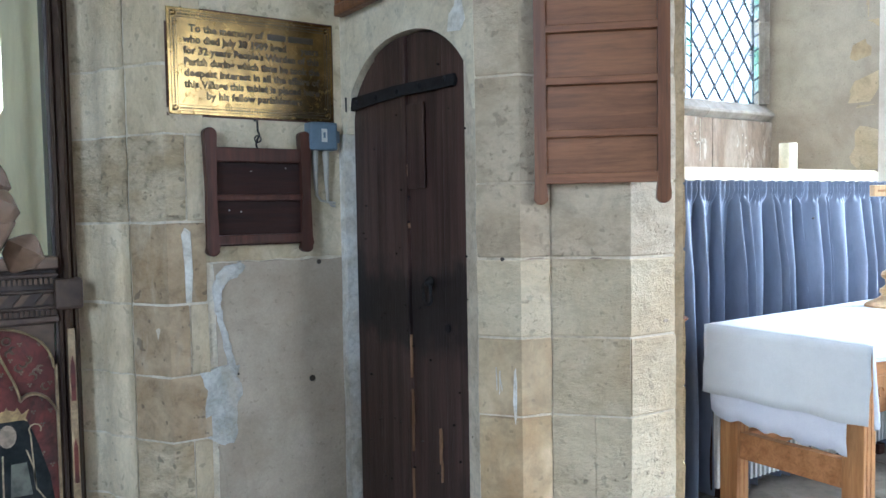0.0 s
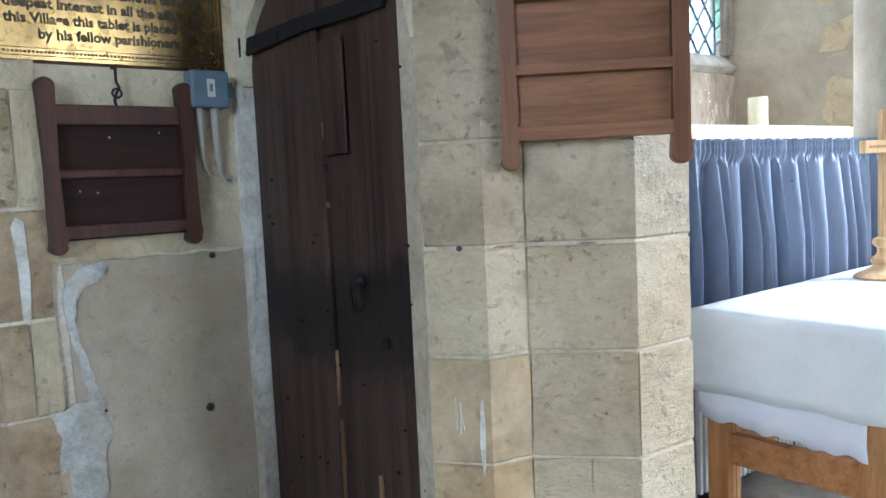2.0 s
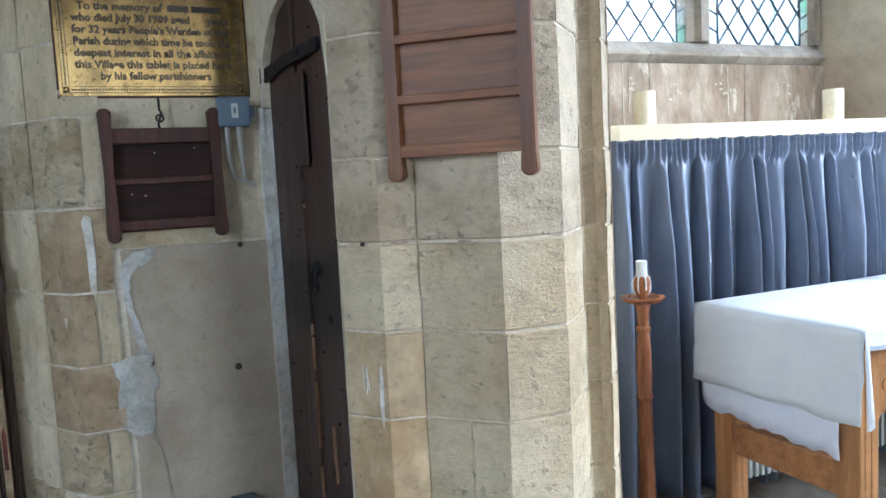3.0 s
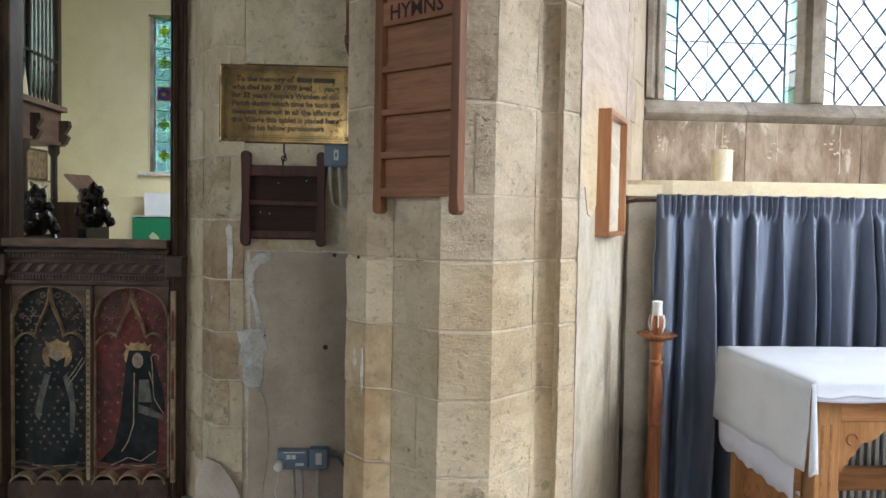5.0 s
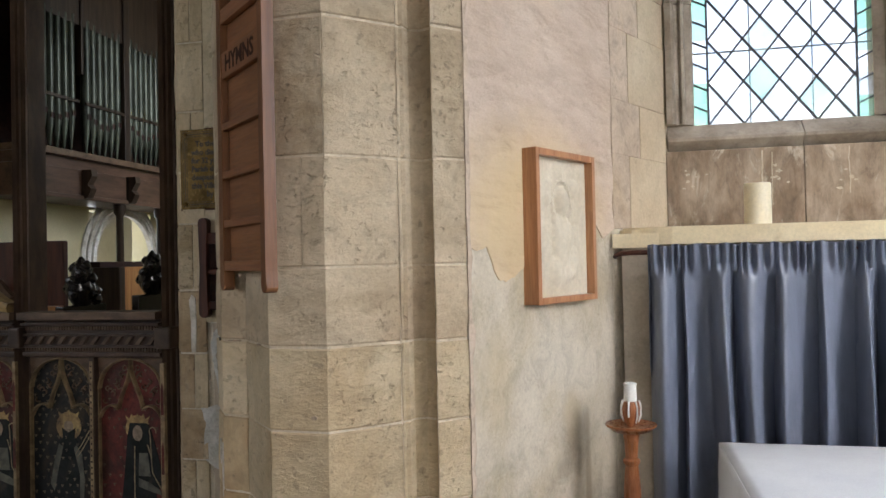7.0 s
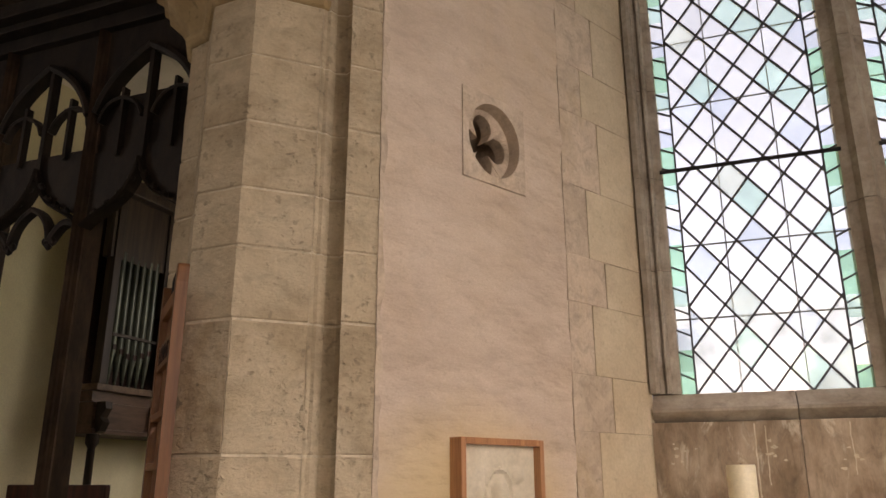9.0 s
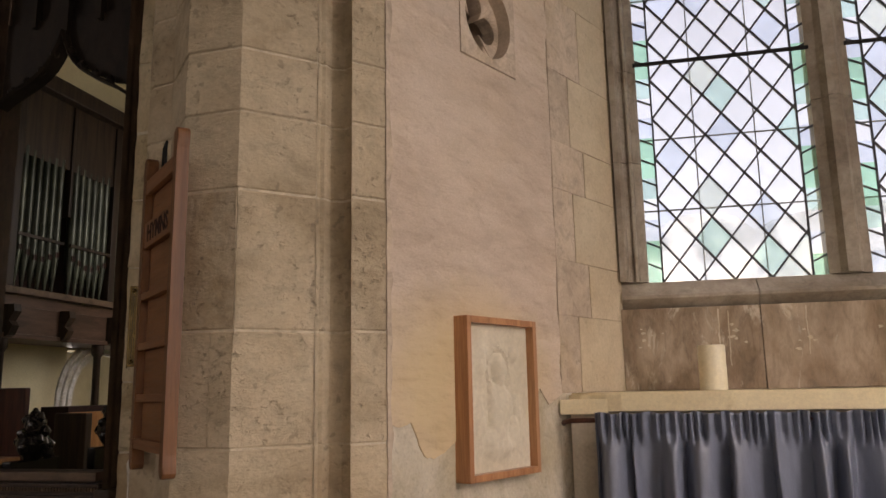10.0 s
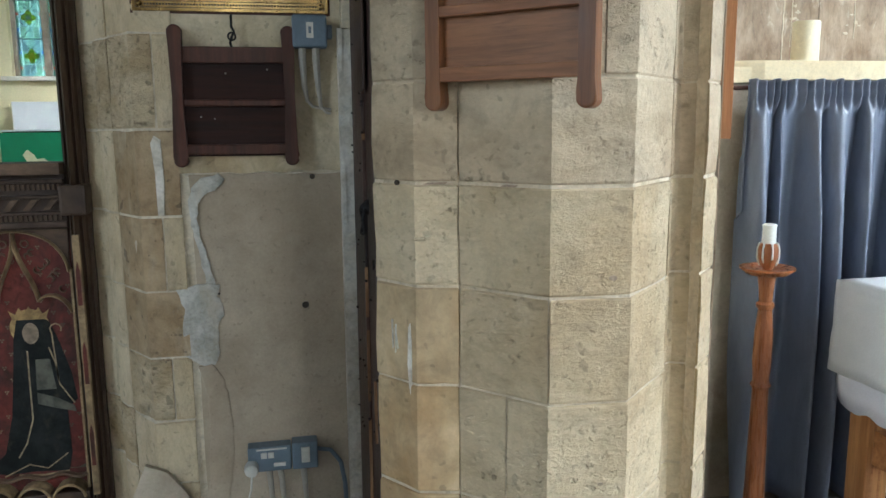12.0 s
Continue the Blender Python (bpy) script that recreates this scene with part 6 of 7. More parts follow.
# ---- curtain and its rail ----
def curtain():
    c = thing("curtain", on_wall((2.60, 2.548), (5.05, 2.428)), "blue-grey cotton curtain gathered on a rail below the window", "curtain")
    x0, x1, z0, z1, zh = 0.155, 2.44, 0.03, 1.628, 1.555
    rnd = random.Random(12)
    folds, x = [], x0
    while x < x1 + 0.2:
        w = rnd.choice((0.055, 0.08, 0.10, 0.13, 0.17)) * rnd.uniform(0.85, 1.15)
        folds.append((x, w, rnd.uniform(0.07, 0.135)))
        x += w

    def fold(x, z):
        t = (zh - z) / (zh - z0)
        x = x + 0.016 * math.sin(z * 2.6 + x * 7) * t + 0.004 * math.sin(z * 5.3 + x * 15)
        for a, w, d in folds:
            if a <= x < a + w:
                u = (x - a) / w
                k = min(1.0, 0.42 + 2.2 * t) * (1 + 0.35 * t)
                return -d * k * math.sin(math.pi * u ** (0.75 + 0.5 * math.sin(a * 40))) ** 1.5 + 0.048 * k
        return 0.0
    bm = B()
    nx, nz = 900, 34
    ph, phases = 0.0, []
    for i in range(nx + 1):
        ph += 0.52 + 0.55 * noise.noise(Vector((i * 0.035, 2.0, 0)))
        phases.append(ph)

    def drape(x, z, i):
        """Wide folds below run up into tight gathers on the heading tape."""
        g = min(1.0, max(0.0, (z - zh + 0.06) / 0.075))
        g = g * g * (3 - 2 * g)
        tape = 0.004 * math.exp(-((z - zh - 0.045) / 0.012) ** 2) + 0.005 * math.exp(-((z - zh - 0.005) / 0.010) ** 2)
        fine = -0.012 + tape + (0.011 + 0.009 * noise.noise(Vector((i * 0.03, 7.0, 0)))) * math.sin(phases[i] + 2.0 * (z - zh))
        return (1 - g) * fold(x, z) + g * fine
    levels = [z0 + (zh - 0.10 - z0) * (j / nz) ** 0.85 for j in range(nz)] + [zh - 0.10 + (z1 - zh + 0.10) * j / 14 for j in range(15)]
    grid = []
    for j, z in enumerate(levels):
        row = []
        for i in range(nx + 1):
            x = x0 + (x1 - x0) * i / nx
            dz = 0.006 * math.sin(i * 0.08) if j == 0 else (0.004 * math.sin(phases[i] * 0.37) if j == len(levels) - 1 else 0.0)
            row.append(bm.verts.new((x, drape(x, z, i), z + dz)))
        grid.append(row)
    for a, b in zip(grid, grid[1:]):
        for i in range(nx):
            bm.faces.new((a[i], a[i + 1], b[i + 1], b[i]))
    ob = part("drape", bm, CURTAIN, c, "", True)
    sol = ob.modifiers.new("thickness", "SOLIDIFY")
    sol.thickness = 0.002
    part("rail", tube(B(), [(0.03, 0.09, 1.588), (0.035, 0.045, 1.594), (0.06, 0.022, 1.600), (0.10, 0.016, 1.602), (0.16, 0.014, 1.602), (2.46, 0.014, 1.602), (2.50, 0.03, 1.598), (2.51, 0.09, 1.59)], 0.009, 10), DARKBOARD, c, "dark curtain rail with bent ends", True)
    part("moth_hole", slab(B(), arc(1.52, 1.42, 0.007, 0, 320, 8), -0.032, -0.026), BRASSDARK, c)


curtain()


# ---- side altar ----
AX0, AX1, AY0, AY1, AZ = 2.985, 4.92, 1.545, 2.27, 0.955


def side_altar():
    a = thing("side_altar", pose(0, 0, 0), "golden oak communion table with carved spandrels", "table")
    part("tabletop", box(B(), AX0, AX1, AY0, AY1, AZ - 0.035, AZ - 0.004, 0.006), OAKRAIL, a)
    lx = ((AX0 + 0.03, AX0 + 0.12), (AX1 - 0.12, AX1 - 0.03))
    ly = ((AY0 + 0.03, AY0 + 0.12), (AY1 - 0.12, AY1 - 0.03))
    for xa, xb in lx:
        for ya, yb in ly:
            leg = part("leg", box(B(), xa, xb, ya, yb, 0.0, AZ - 0.036, 0.005), OAK, a)
            for k in (0.28, 0.62):
                xx = xa + k * (xb - xa)
                part("flute", box(B(), xx - 0.004, xx + 0.004, ya - 0.002, ya + 0.001, 0.05, AZ - 0.16), OAKRAIL, leg)
    for y in (AY0 + 0.035, AY1 - 0.065):
        part("apron", box(B(), lx[0][1] + 0.001, lx[1][0] - 0.001, y, y + 0.03, AZ - 0.15, AZ - 0.036, 0.004), OAKRAIL, a)
        part("apron_moulding", box(B(), AX0 + 0.02, AX1 - 0.02, y - 0.025 if y < 2 else y + 0.03, y - 0.001 if y < 2 else y + 0.054, AZ - 0.075, AZ - 0.036, 0.008), OAKRAIL, a)
    for xa, xb in lx:
        part("side_apron", box(B(), xa + 0.01, xb - 0.02, ly[0][1] + 0.001, ly[1][0] - 0.001, AZ - 0.15, AZ - 0.036, 0.004), OAKRAIL, a)
        part("foot_rail", box(B(), xa + 0.02, xb - 0.02, ly[0][1] + 0.001, ly[1][0] - 0.001, 0.34, 0.46, 0.004), OAKRAIL, a)
    part("long_stretcher", box(B(), lx[0][1] + 0.001, lx[1][0] - 0.001, AY1 - 0.10, AY1 - 0.06, 0.34, 0.44, 0.004), OAKRAIL, a)
    part("long_stretcher", box(B(), lx[0][1] + 0.001, lx[1][0] - 0.001, AY0 + 0.05, AY0 + 0.09, 0.06, 0.15, 0.004), OAKRAIL, a)
    # carved spandrels under the front apron
    for s, x in ((1, lx[0][1]), (-1, lx[1][0])):
        pts = [(x, AZ - 0.152), (x, AZ - 0.34)] + bez((x + s * 0.02, AZ - 0.33), (x + s * 0.04, AZ - 0.26), (x + s * 0.07, AZ - 0.28), (x + s * 0.09, AZ - 0.22), 6) + bez((x + s * 0.10, AZ - 0.23), (x + s * 0.14, AZ - 0.23), (x + s * 0.16, AZ - 0.18), (x + s * 0.22, AZ - 0.152), 6)
        if s < 0:
            pts = pts[::-1]
        sp = part("spandrel", slab(B(), pts, AY0 + 0.04, AY0 + 0.06, 0.003), OAK, a, "carved oak bracket")
        part("scroll", tube(B(), [(x + s * (0.05 + 0.02 * math.cos(t)), AY0 + 0.038, AZ - 0.215 + 0.02 * math.sin(t)) for t in [k * 0.5 for k in range(11)]], 0.004, 6), OAK, sp)


side_altar()


def hanging(bm, line, out, depth, hem, thick=0.002, seed=0):
    """A cloth edge that hangs from a line of plan points; out: outward way; hem(u) gives how far it drops."""
    n = len(line)
    rows = []
    for j in range(9):
        f = j / 8
        row = []
        for i, (x, y) in enumerate(line):
            u = i / (n - 1)
            d = hem(u) * f
            sway = 0.012 * f * noise.noise(Vector((u * 5 + seed, f * 0.8, seed))) + depth * f
            if out[0]:
                rag = 0.022 * noise.noise(Vector((f * 3.1 + seed, 2.0, seed))) + 0.010 * noise.noise(Vector((f * 9.0, seed, 5.0)))
                y += f * rag * (max(0, 1 - u / 0.2) + max(0, 1 - (1 - u) / 0.2))
            row.append(bm.verts.new((x + out[0] * sway, y + out[1] * sway, AZ + 0.002 - d - (0.006 if j == 0 else 0))))
        rows.append(row)
    for a, b in zip(rows, rows[1:]):
        for i in range(n - 1):
            bm.faces.new((a[i], a[i + 1], b[i + 1], b[i]))
    return rows[0]


def altar_cloths():
    for k, (nm, mat, lab, o, zz) in enumerate((("altar_cloth", LINEN, "white linen cloth laid over the side altar", 0.012, 0.004), ("under_cloth", LACE, "thin white under cloth with a curled hem", 0.006, 0.001))):
        t = thing(nm, pose(0, 0, 0), lab, "altar cloth")
        x0, x1, y0, y1 = AX0 - 0.010 - o, AX1 + 0.010 + o, AY0 - 0.010 - o, AY1 + 0.004 + o
        bm = B()
        nx, ny = 60, 24
        g = [[bm.verts.new((x0 + (x1 - x0) * i / nx, y0 + (y1 - y0) * j / ny, AZ + zz + 0.0012 * noise.noise(Vector((i * 0.4, j * 0.5, k))) - (0.007 if i in (0, nx) or j in (0, ny) else 0.0))) for i in range(nx + 1)] for j in range(ny + 1)]
        for a, b in zip(g, g[1:]):
            for i in range(nx):
                bm.faces.new((a[i], a[i + 1], b[i + 1], b[i]))
        ob = part("top_sheet", bm, mat, t, "", True)
        ob.modifiers.new("thickness", "SOLIDIFY").thickness = 0.002
        for side, xx in ((-1, x0), (1, x1)):
            bm = B()
            ya, yb = (y1, y0) if k == 0 else (y1 - 0.03, y0 + 0.085)
            line = [(xx, ya + (yb - ya) * i / 40) for i in range(41)]
            if k == 0:
                hem = lambda u: 0.318 + 0.004 * math.sin(u * 17)
            else:
                hem = lambda u: 0.425 + 0.030 * u - 0.03 * max(0, 0.1 - u) / 0.1 + 0.006 * math.sin(u * 19) + 0.005 * math.sin(u * 47)
            hanging(bm, line, (side, 0), 0.012 if k == 0 else 0.006, hem, seed=3 + k)
            ob = part("side_fall", bm, mat, t, "hanging end of the cloth", True)
            ob.modifiers.new("thickness", "SOLIDIFY").thickness = 0.002
            if k:
                continue
            # corner fold that drops at the front and widens to its tip
            bm = B()
            top, wide = 0.318, 0.020
            rows = []
            for j in range(13):
                f = j / 12
                w = 0.012 + wide * f ** 0.8
                rows.append([bm.verts.new((xx - side * (w * i / 10 - 0.010 * f), y0 - 0.002 - 0.016 * f - 0.012 * f * math.sin(i / 10 * 3.0), AZ - 0.003 - top * f * (1 - 0.05 * i / 10) - 0.004 * math.sin(i * 0.9) * f)) for i in range(11)])
            for a, b in zip(rows, rows[1:]):
                for i in range(10):
                    bm.faces.new((a[i], a[i + 1], b[i + 1], b[i]))
            ob = part("corner_fold", bm, mat, t, "", True)
            ob.modifiers.new("thickness", "SOLIDIFY").thickness = 0.002
        bm = B()
        line = [(x0 + (x1 - x0) * i / 80, y0) for i in range(81)]
        hanging(bm, line, (0, -1), 0.006, (lambda u: 0.045 + 0.012 * math.sin(u * 23) + 0.008 * math.sin(u * 61)) if k == 0 else (lambda u: 0.066 + 0.008 * math.sin(u * 19)), seed=11 + k)
        ob = part("front_fall", bm, mat, t, "", True)
        ob.modifiers.new("thickness", "SOLIDIFY").thickness = 0.002


altar_cloths()


def altar_cross():
    c = thing("altar_cross", pose(4.13, 2.02, AZ + 0.006, 0, 0, -32), "pale pine standing cross on the white altar cloth", "cross")
    part("base", lathe(B(), [(0.130, 0.0), (0.130, 0.010), (0.118, 0.020), (0.085, 0.034), (0.062, 0.048), (0.050, 0.060)], 32), PINE, c, "", True)
    part("knop", lathe(B(), [(0.050, 0.06), (0.060, 0.076), (0.058, 0.092), (0.040, 0.104), (0.032, 0.118), (0.034, 0.140), (0.050, 0.152), (0.055, 0.166), (0.048, 0.182), (0.030, 0.190), (0.026, 0.198)], 24), PINE, c, "turned pine knop", True)
    part("upright", box(B(), -0.025, 0.025, -0.018, 0.018, 0.198, 0.765, 0.004), PINE, c)
    part("crossbar", box(B(), -0.118, 0.118, -0.026, 0.0175, 0.572, 0.630, 0.004), PINE, c)
    part("inlay", box(B(), -0.006, 0.006, -0.0290, -0.0182, 0.21, 0.75, 0.001), OAK, c, "darker inlaid strip")
    part("inlay", box(B(), -0.10, 0.10, -0.0285, -0.0258, 0.595, 0.607, 0.001), OAK, c, "darker inlaid strip")


altar_cross()


def slatted_heater():
    h = thing("slatted_heater", on_wall((3.22, 2.42), (4.9, 2.34)), "white slatted heater standing behind the altar", "heater")
    part("casing", box(B(), 0.0, 1.55, 0.02, 0.06, 0.06, 0.66, 0.004), DARKBACK, h, "dark casing")
    for x in (0.1, 1.45):
        part("foot", box(B(), x - 0.03, x + 0.03, -0.02, 0.08, 0.0, 0.06, 0.004), DARKBACK, h)
    for i in range(42):
        part("slat", box(B(), 0.012 + i * 0.0365, 0.030 + i * 0.0365, -0.004, 0.02, 0.075, 0.65), WHITEPLASTIC, h)


slatted_heater()

# ---- chancel furniture ----
OX = -2.2


def organ():
    o = thing("pipe_organ", pose(0, 0, 0), "oak organ case on posts with dull metal pipes", "organ")
    y0, y1 = 5.05, 7.9
    part("impost", box(B(), OX - 0.5, OX + 0.02, y0, y1, 2.22, 2.50, 0.01), IMPOST, o, "brown panelled oak front")
    part("impost_moulding", box(B(), OX + 0.0, OX + 0.045, y0, y1, 2.222, 2.262, 0.008), IMPOST, o)
    part("impost_shelf", box(B(), OX - 0.5, OX + 0.06, y0 - 0.02, y1 + 0.02, 2.60, 2.66, 0.008), SCREENLIT, o, "pale worn ledge")
    part("impost_frieze", box(B(), OX - 0.5, OX - 0.005, y0, y1, 2.502, 2.598), IMPOST, o)
    for y in (5.13, 5.8, 6.47, 7.14, 7.82):
        wide = 0.045 if y in (5.13, 6.47, 7.82) else 0.018
        pts = [(0, 2.22), (0.06, 2.24), (0.10, 2.32), (0.06, 2.36), (0.11, 2.44), (0.10, 2.50), (0.0, 2.50)]
        bm = B()
        lo = [bm.verts.new((OX + 0.02 + a, y - 0.04, z)) for a, z in pts]
        hi = [bm.verts.new((OX + 0.02 + a, y + 0.04, z)) for a, z in pts]
        bm.faces.new(lo)
        bm.faces.new(hi[::-1])
        for i in range(len(pts)):
            j = (i + 1) % len(pts)
            bm.faces.new((lo[i], hi[i], hi[j], lo[j]))
        part("bracket", bm, ORGANWOOD, o, "carved bracket")
        part("case_stile", box(B(), OX - 0.08, OX + 0.02, y - wide, y + wide, 2.662 if wide > 0.02 else 3.4, 4.5, 0.008), ORGANWOOD, o)
    for y in (5.15, 6.4, 7.1, 7.8):
        part("post", lathe(B(), [(0.05, 0.14), (0.05, 0.3), (0.035, 0.34), (0.04, 1.2), (0.035, 2.1), (0.06, 2.14), (0.06, 2.22)], 12, OX - 0.04, y), ORGANWOOD, o, "", True)
    part("case_back", box(B(), OX - 0.45, OX - 0.40, y0, y1 - 0.05, 2.662, 4.6), DARKBACK, o)
    part("upper_case", box(B(), OX - 0.10, OX + 0.0, y0, y1, 3.86, 4.498), ORGANWOOD, o, "dark panelled upper case")
    part("cornice", box(B(), OX - 0.5, OX + 0.10, y0 - 0.03, y1 + 0.03, 4.5, 4.66, 0.015), ORGANWOOD, o)
    stiles = (5.13, 5.8, 6.47, 7.14, 7.82)
    for a, b in zip(stiles, stiles[1:]):
        n = 6
        for i in range(n):
            y = a + 0.06 + (b - a - 0.12) * (i + 0.5) / n
            u = abs((i + 0.5) / n - 0.5) * 2
            r = 0.043 + 0.003 * u
            top = 3.90 + 0.05 * u
            foot = 3.0 - 0.10 * (1 - u)
            p = part("organ_pipe", lathe(B(), [(0.010, 2.662), (r * 0.95, foot - 0.02), (r, foot), (r, top)], 12, OX - 0.04, y), PIPE, o, "", True)
            part("pipe_mouth", box(B(), OX - 0.04 + r * 0.78, OX - 0.04 + r * 1.02, y - r * 0.5, y + r * 0.5, foot + 0.01, foot + 0.06), DARKBACK, p, "dark pipe mouth")
        part("pipe_rail", box(B(), OX + 0.0, OX + 0.02, a + 0.045, b - 0.045, 3.12, 3.15, 0.004), ORGANWOOD, o)


organ()


def bench_end(x, y, z, s, label, floor=0.14, wood_of=BLACKGLOSS, row="bench ends in the chancel"):
    b = thing("bench_end", pose(x, y, floor), label, "bench end", row)
    part("end_panel", box(B(), -0.03, 0.03, -0.20, 0.20, 0.0, z - floor - 0.30, 0.008), wood_of, b)
    zz = z - floor
    part("seat_board", box(B(), -0.9, -0.035, -0.10, 0.20, 0.42, 0.46, 0.004), wood_of, b)
    rnd = random.Random(int(abs(x) * 100))
    head = part("poppy_head", lathe(B(), [(0.05, zz - 0.30), (0.075, zz - 0.26), (0.10, zz - 0.21), (0.085, zz - 0.17), (0.05, zz - 0.15), (0.06, zz - 0.11), (0.055, zz - 0.07), (0.03, zz - 0.03), (0.008, zz)], 12), wood_of, b, "carved polished finial", True)
    for i in range(14):
        a, h = i * 2.4, zz - 0.27 + 0.016 * i
        r = 0.105 - 0.0055 * i
        bm = lathe(B(), [(0.004, -0.026), (0.024, -0.008), (0.028, 0.012), (0.012, 0.028), (0.003, 0.034)], 7)
        lf = part("carved_leaf", bm, wood_of, head, "", True)
        lf.matrix_local = pose(r * math.cos(a), r * math.sin(a), h, 25 * math.sin(a), 30 * math.cos(a), 0) @ Matrix.Scale(s, 4)
    return b


bench_end(-0.48, 4.27, 1.70, 1.25, "black carved bench end with a leafy poppy head")
bench_end(-0.60, 3.70, 1.66, 1.25, "broad black carved bench end with a leafy poppy head")
bench_end(0.025, 1.6, 1.70, 1.3, "grey-brown weathered oak pew end with a carved poppy head", 0.0, SCREENLIT, "pew ends in the nave")



def lectern():
    l = thing("lectern", pose(-1.85, 7.6, 0.14, 0, 0, 55), "tall brown wooden lectern with a tilted book rest", "lectern")
    part("pole", lathe(B(), [(0.16, 0), (0.15, 0.03), (0.05, 0.08), (0.035, 0.2), (0.045, 0.6), (0.035, 1.42), (0.06, 1.52), (0.03, 1.60)], 14), IMPOST, l, "", True)
    t = part("book_rest", box(B(), -0.15, 0.15, -0.15, 0.15, 0, 0.025, 0.006), IMPOST, l)
    t.matrix_local = pose(0, 0, 1.66, 35)
    part("ledge", box(B(), -0.15, 0.15, -0.17, -0.14, 0.0, 0.05, 0.005), IMPOST, l).matrix_local = pose(0, 0, 1.66, 35)


lectern()


def organ_console():
    c = thing("organ_console", pose(-1.75, 5.9, 0.14), "organ console with a lit wooden music desk and white stop knobs", "organ console")
    part("case", box(B(), -0.35, 0.25, -0.65, 0.65, 0.0, 0.85, 0.01), ORGANWOOD, c)
    part("key_cheek", box(B(), 0.05, 0.35, -0.70, -0.62, 0.85, 1.45, 0.01), ORGANWOOD, c)
    part("key_cheek", box(B(), 0.05, 0.35, 0.62, 0.70, 0.85, 1.45, 0.01), ORGANWOOD, c)
    part("music_desk", box(B(), 0.0, 0.03, -0.5, 0.5, 1.0, 1.45, 0.005), OAK, c, "golden oak music desk")
    part("back", box(B(), -0.3, -0.02, -0.45, 0.45, 0.85, 1.50, 0.01), DARKBACK, c)
    for i in range(8):
        for s in (-1, 1):
            k = part("stop_knob", lathe(B(), [(0.006, 0), (0.006, 0.03), (0.018, 0.035), (0.018, 0.045), (0.01, 0.05)], 10), WHITEPLASTIC, c, "white stop knob")
            k.matrix_local = pose(0.05, s * (0.52 + 0.05 * (i % 2)), 1.02 + 0.05 * (i // 2), 0, 90, 0)


organ_console()


def chair_back():
    c = thing("carved_seat", pose(-1.75, 4.25, 0.14), "dark carved stall with a scrolled arm", "stall")
    part("seat_back", box(B(), -0.5, 0.5, 0.1, 0.15, 0.0, 1.65, 0.01), DARKBOARD, c)
    part("desk_top", box(B(), -0.5, 0.5, -0.25, 0.1, 1.14, 1.18, 0.008), OAK, c, "lit oak desk top")
    part("scroll", ribbon(B(), bez((-0.2, 1.20), (-0.1, 1.20), (-0.08, 1.38), (0.02, 1.38), 8) + bez((0.02, 1.38), (0.12, 1.38), (0.14, 1.30), (0.22, 1.24), 8)[1:], 0.05, -0.1, -0.05, 0.01), SCREENLIT, c, "scrolled arm rest")


chair_back()


def flower_pedestal():
    f = thing("flower_pedestal", pose(-2.40, 7.7, 0.14), "pale flowers in a vase on a thin stand", "flowers")
    part("stand", lathe(B(), [(0.14, 0), (0.12, 0.03), (0.03, 0.06), (0.025, 1.0), (0.09, 1.03), (0.09, 1.05)], 12), IRON, f)
    part("vase", lathe(B(), [(0.04, 1.05), (0.08, 1.12), (0.09, 1.2), (0.05, 1.28)], 14), WHITEPLASTIC, f, "", True)
    rnd = random.Random(2)
    leaves, petals = B(), B()
    for i in range(90):
        a, h, r = rnd.uniform(0, 6.28), rnd.uniform(1.3, 1.72), rnd.uniform(0.02, 0.22)
        p = Vector((r * math.cos(a), r * math.sin(a), h))
        d = Vector((math.cos(a), math.sin(a), rnd.uniform(-0.2, 0.8))) * 0.07
        sd = Vector((-math.sin(a), math.cos(a), 0)) * 0.018
        tgt = leaves if i % 3 else petals
        v = [tgt.verts.new(q) for q in (p - d * 0.4, p + sd, p + d, p - sd)]
        tgt.faces.new(v)
    part("leaf_spray", leaves, LEAF, f)["kind"] = "stuff"
    part("petal_spray", petals, PETAL, f)["kind"] = "stuff"


flower_pedestal()


def wall_picture():
    p = thing("wall_picture", on_wall((-2.745, 7.92), (-2.745, 8.5), 1.86) @ pose(0, -0.031, 0), "small golden picture hanging on the chancel wall", "picture")
    part("frame", box(B(), 0, 0.82, 0.0, 0.03, 0, 0.38, 0.006), DARKBOARD, p)
    part("image", box(B(), 0.03, 0.79, -0.003, 0.0, 0.03, 0.35), OLDGOLD, p, "golden painted field")


wall_picture()


def vestry_arch():
    a = thing("vestry_arch", on_wall((-2.745, 6.6), (-2.745, 7.7)), "pale moulded stone arch in the chancel wall", "arch", kind="structure")
    for r, w, d in ((0.53, 0.06, 0.05), (0.60, 0.05, 0.035), (0.67, 0.06, 0.02)):
        part("arch_order", ribbon(B(), [(0.55 - r, 0.15)] + arc(0.55, 1.66, r, 180, 0, 18) + [(0.55 + r, 0.15)], w, -d, 0.0, 0.008), LIME, a, "moulded stone order")


vestry_arch()


